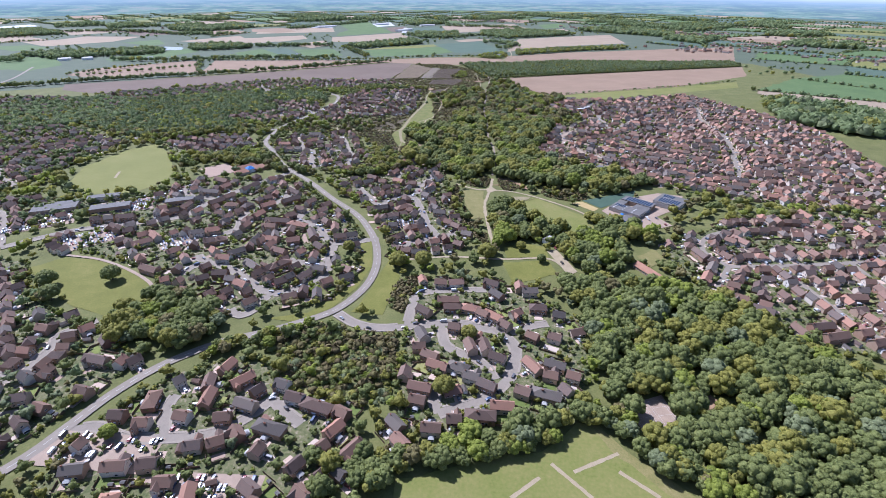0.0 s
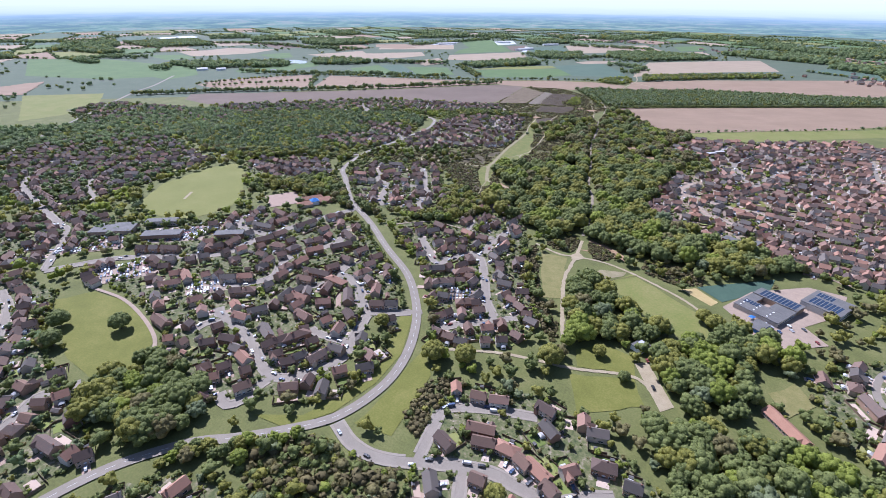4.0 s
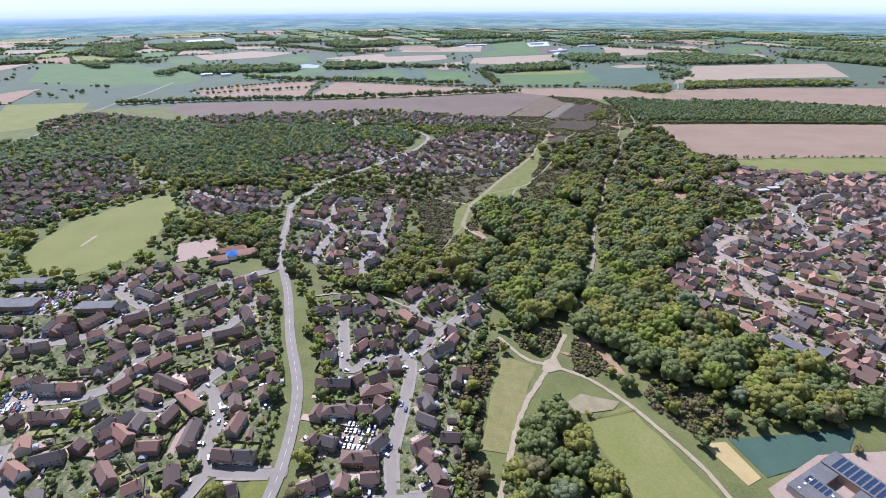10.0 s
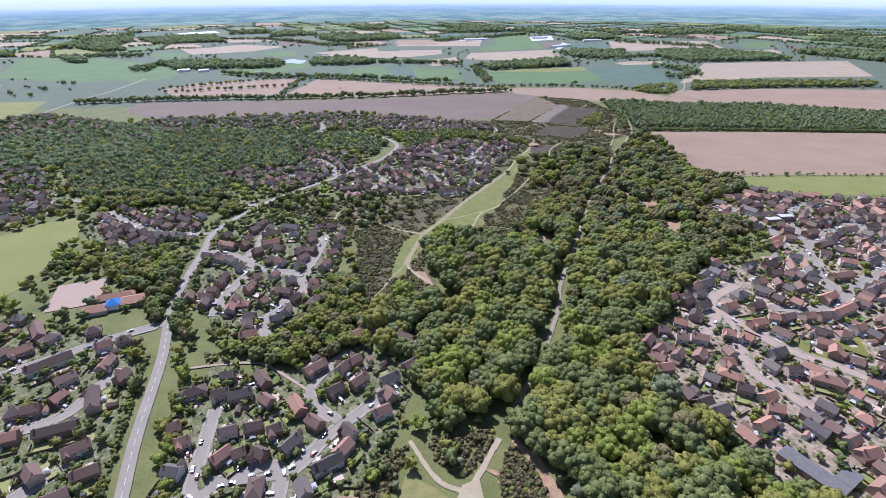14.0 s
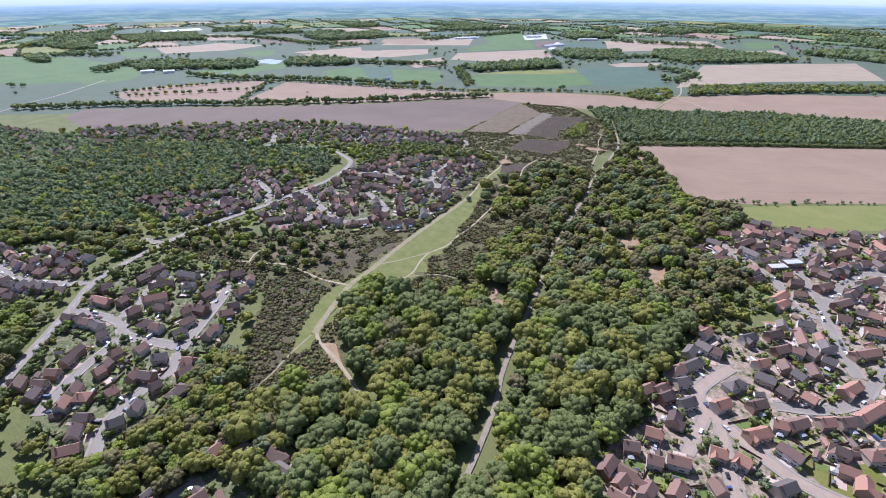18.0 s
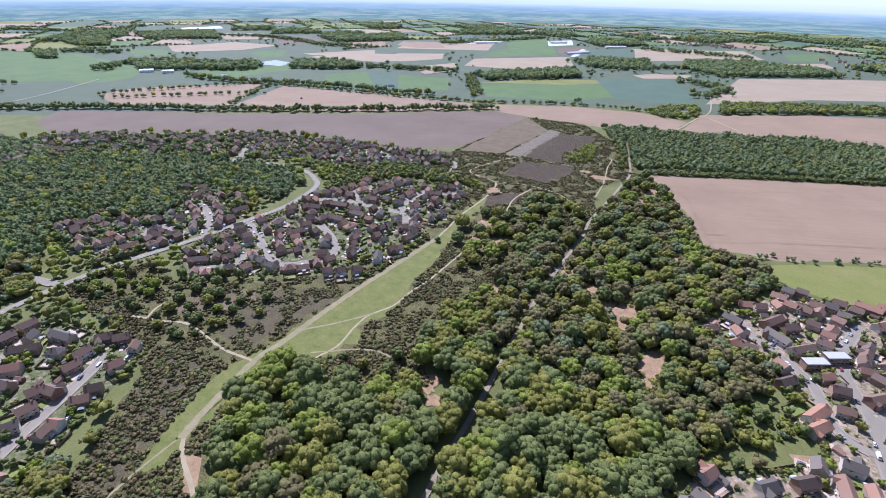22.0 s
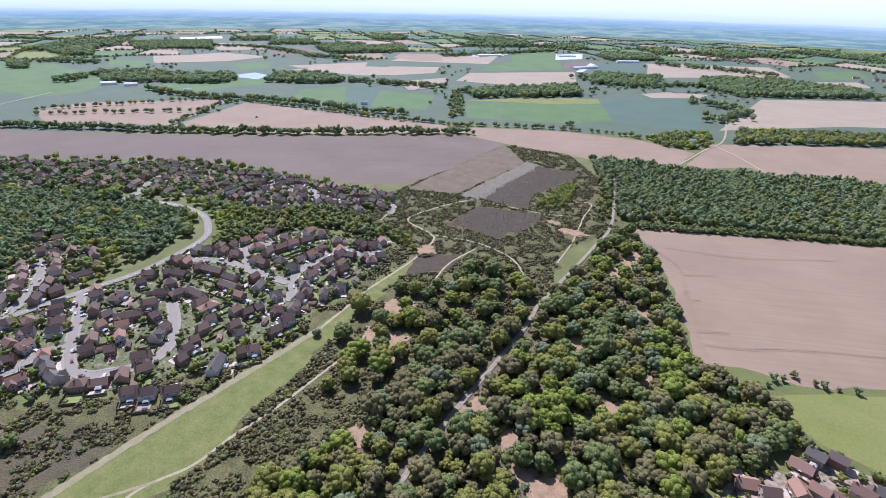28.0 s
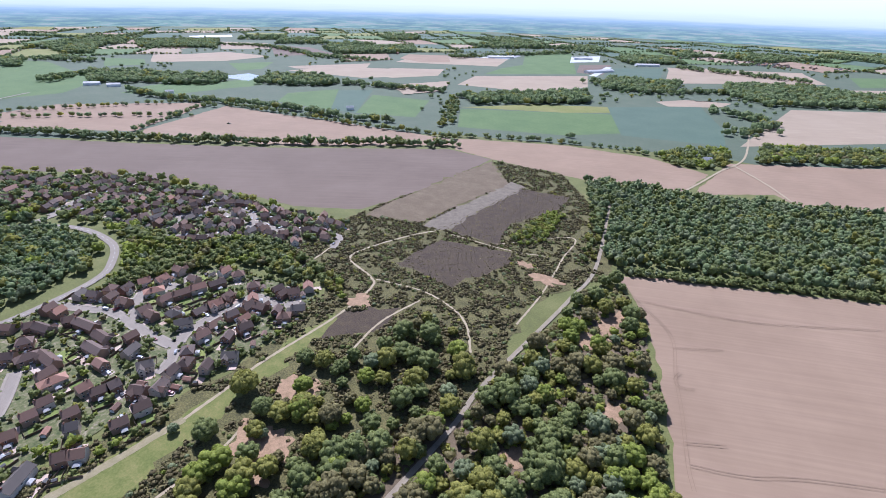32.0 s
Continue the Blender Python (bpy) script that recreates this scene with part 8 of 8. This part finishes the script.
for x, y, r in ((-1.8, -0.9, 0.65), (-1.8, 0.9, 0.65), (1.3, -1.1, 0.95), (1.3, 1.1, 0.95)):
    rim = [(r * math.cos(a), o, r * math.sin(a)) for o in (-0.25, 0.25) for a in np.linspace(0, 2 * math.pi, 13)[:-1]]
    t = Tmpl().add(rim, [(i, (i + 1) % 12, 12 + (i + 1) % 12, 12 + i) for i in range(12)] + [tuple(range(11, -1, -1)), tuple(range(12, 24))], "tyre")
    part("wheel", t.mesh("wheel"), tractor).location = (x, y, r)
part("harrow", Tmpl().add(box_verts(3.2, 4.4, -3.0, 3.0, 0.3, 0.9), box_faces(), "flat_roof").add(box_verts(2.0, 3.2, -0.15, 0.15, 0.5, 0.8), box_faces(), "flat_roof").mesh("harrow"), tractor, "grey harrow drawn behind")

# ---- trees in the gaps between everything ----
gap_trees = scatter([(-1000, 100), (420, 100), (420, 1150), (70, 1160), (-60, 1190), (-420, 1300), (-700, 1240), (-1000, 1000)], 14.0, 401, 6.0)
keep = np.ones(len(gap_trees), bool)
for poly in list(ESTATES.values()) + [heath_poly, wood_main]:
    keep &= ~inside(gap_trees, poly)
gap_trees = gap_trees[keep]
near_gap = (gap_trees[:, 0] > -480) & (gap_trees[:, 0] < 200)
lush = np.array([noise.noise(Vector((x / 60, y / 60, 9))) for x, y in gap_trees]) > -0.22
plant("trees", gap_trees[near_gap & lush], 2.8, 6.2, MID_CROWNS, "mixed green trees between the houses and roads", OAK, 402)
plant("trees", gap_trees[~near_gap], 3.4, 6.6, FAR_CROWNS, "mixed green trees beyond the houses", OAK, 403)

# ---- far country: fields, hedges and woods ----
far_rng = np.random.default_rng(5)
MARKED = [np.array(s) for s in SHEETS] + [np.array(p, float) for p in ESTATES.values()]
cell_w, cell_d, lean = 250.0, 190.0, math.radians(-33)
ca, sa = math.cos(lean), math.sin(lean)
nodes = {}


def node(i, j):
    if (i, j) not in nodes:
        u, v = i * cell_w + far_rng.uniform(-70, 70), j * cell_d + far_rng.uniform(-55, 55)
        nodes[(i, j)] = np.array([-150 + ca * u - sa * v, 700 + sa * u + ca * v])
    return nodes[(i, j)]


hedges, far_wood = [], []
SOIL = ["crop_green"] * 5 + ["meadow"] * 3 + ["stubble"] * 3 + ["seedbed"] * 2 + ["crop_hazed"] * 5 + ["rough_grass"] * 2 + ["wood"] * 7
for i in range(-17, 18):
    for j in range(-10, 22):
        quad = np.array([node(i, j), node(i + 1, j), node(i + 1, j + 1), node(i, j + 1)])
        c = quad.mean(0)
        away = math.hypot(c[0] + 150, c[1] - 700)
        bearing = math.degrees(math.atan2(c[0], c[1] - 300))
        if away > FAR_R - 130 or bearing < -92 or bearing > 46:
            continue
        if -1150 < c[0] < 520 and c[1] < 1750 or (c[0] < -900 and c[1] < 950 and c[0] > -1350):
            continue
        probe = np.vstack([c] + [c + (q - c) * 0.8 for q in quad])
        taken = any(inside(probe, s).any() or inside(s, quad).any() for s in MARKED)
        sort = SOIL[far_rng.integers(len(SOIL))]
        if not taken:
            if sort == "wood" and away < 3500:
                r = 11 if away < 2600 else 17
                far_wood.append((quad, r))
            inset = c + (quad - c) * 0.965
            sheet("field", inset, 0.1, ("hazed_grass" if away < 3500 else "crop_hazed") if sort in ("wood", "rough_grass") else sort, {"crop_green": "green crop field far off", "meadow": "pale green meadow far off", "stubble": "tan stubble field far off", "seedbed": "bare brown field far off", "crop_hazed": "dark green crop field far off"}.get(sort, "rough grass under far trees"), "field", 3.0, closed=False)
            for a, b in ((quad[0], quad[1]), (quad[1], quad[2])):
                if far_rng.random() < 0.85 and away < 4000:
                    n = int(np.linalg.norm(b - a) / far_rng.choice([8, 10, 18]))
                    t = np.linspace(0, 1, max(2, n))[:, None]
                    hedges.append(a + (b - a) * t + far_rng.normal(0, 3.5, (max(2, n), 2)))
        elif far_rng.random() < 0.5:
            q = c + far_rng.uniform(-90, 90, (14, 2))
            ok = np.ones(14, bool)
            for s in MARKED:
                ok &= ~inside(q, s)
            hedges.append(q[ok])
H = np.vstack([h for h in hedges if len(h)])
ok = np.ones(len(H), bool)
for s in MARKED:
    ok &= ~inside(H, s)
plant("hedgerow_trees", H[ok], 3.5, 7.5, FAR_CROWNS, "belts, hedges and field trees of the far country", HAZY, 410, "trees", 0.15, False)
W = []
for quad, r in far_wood:
    W.append(scatter(quad, r * 1.6, int(abs(quad[0, 0])) % 997, clear=False))
plant("far_woodland", np.vstack(W), 10.0, 15.0, FAR_CROWNS, "green woods of the far country, haze put into their colour", HAZY, 411, "trees", 0.1, False)
# far villages
VILLAGE = [(300, 3100), (700, 2900), (900, 2400), (1100, 2000), (600, 2200), (-1900, 2600), (-400, 3500), (1300, 2700)]
vr = {}
for x, y in VILLAGE:
    for _ in range(40):
        a, b = x + far_rng.normal(0, 150), y + far_rng.normal(0, 55)
        kind = KINDS[far_rng.integers(6)]
        vr.setdefault((kind, int(far_rng.integers(3))), []).append((a, b, 0.2, far_rng.uniform(0, 6.28), 1.15, 1.1))
tagged(new("far_houses", joined("far_houses", [(*flat(HOUSE[ks][0][:2], HM), np.array(r)) for ks, r in vr.items()], HM)), "scattered villages of the far country", "houses", kind="stuff")
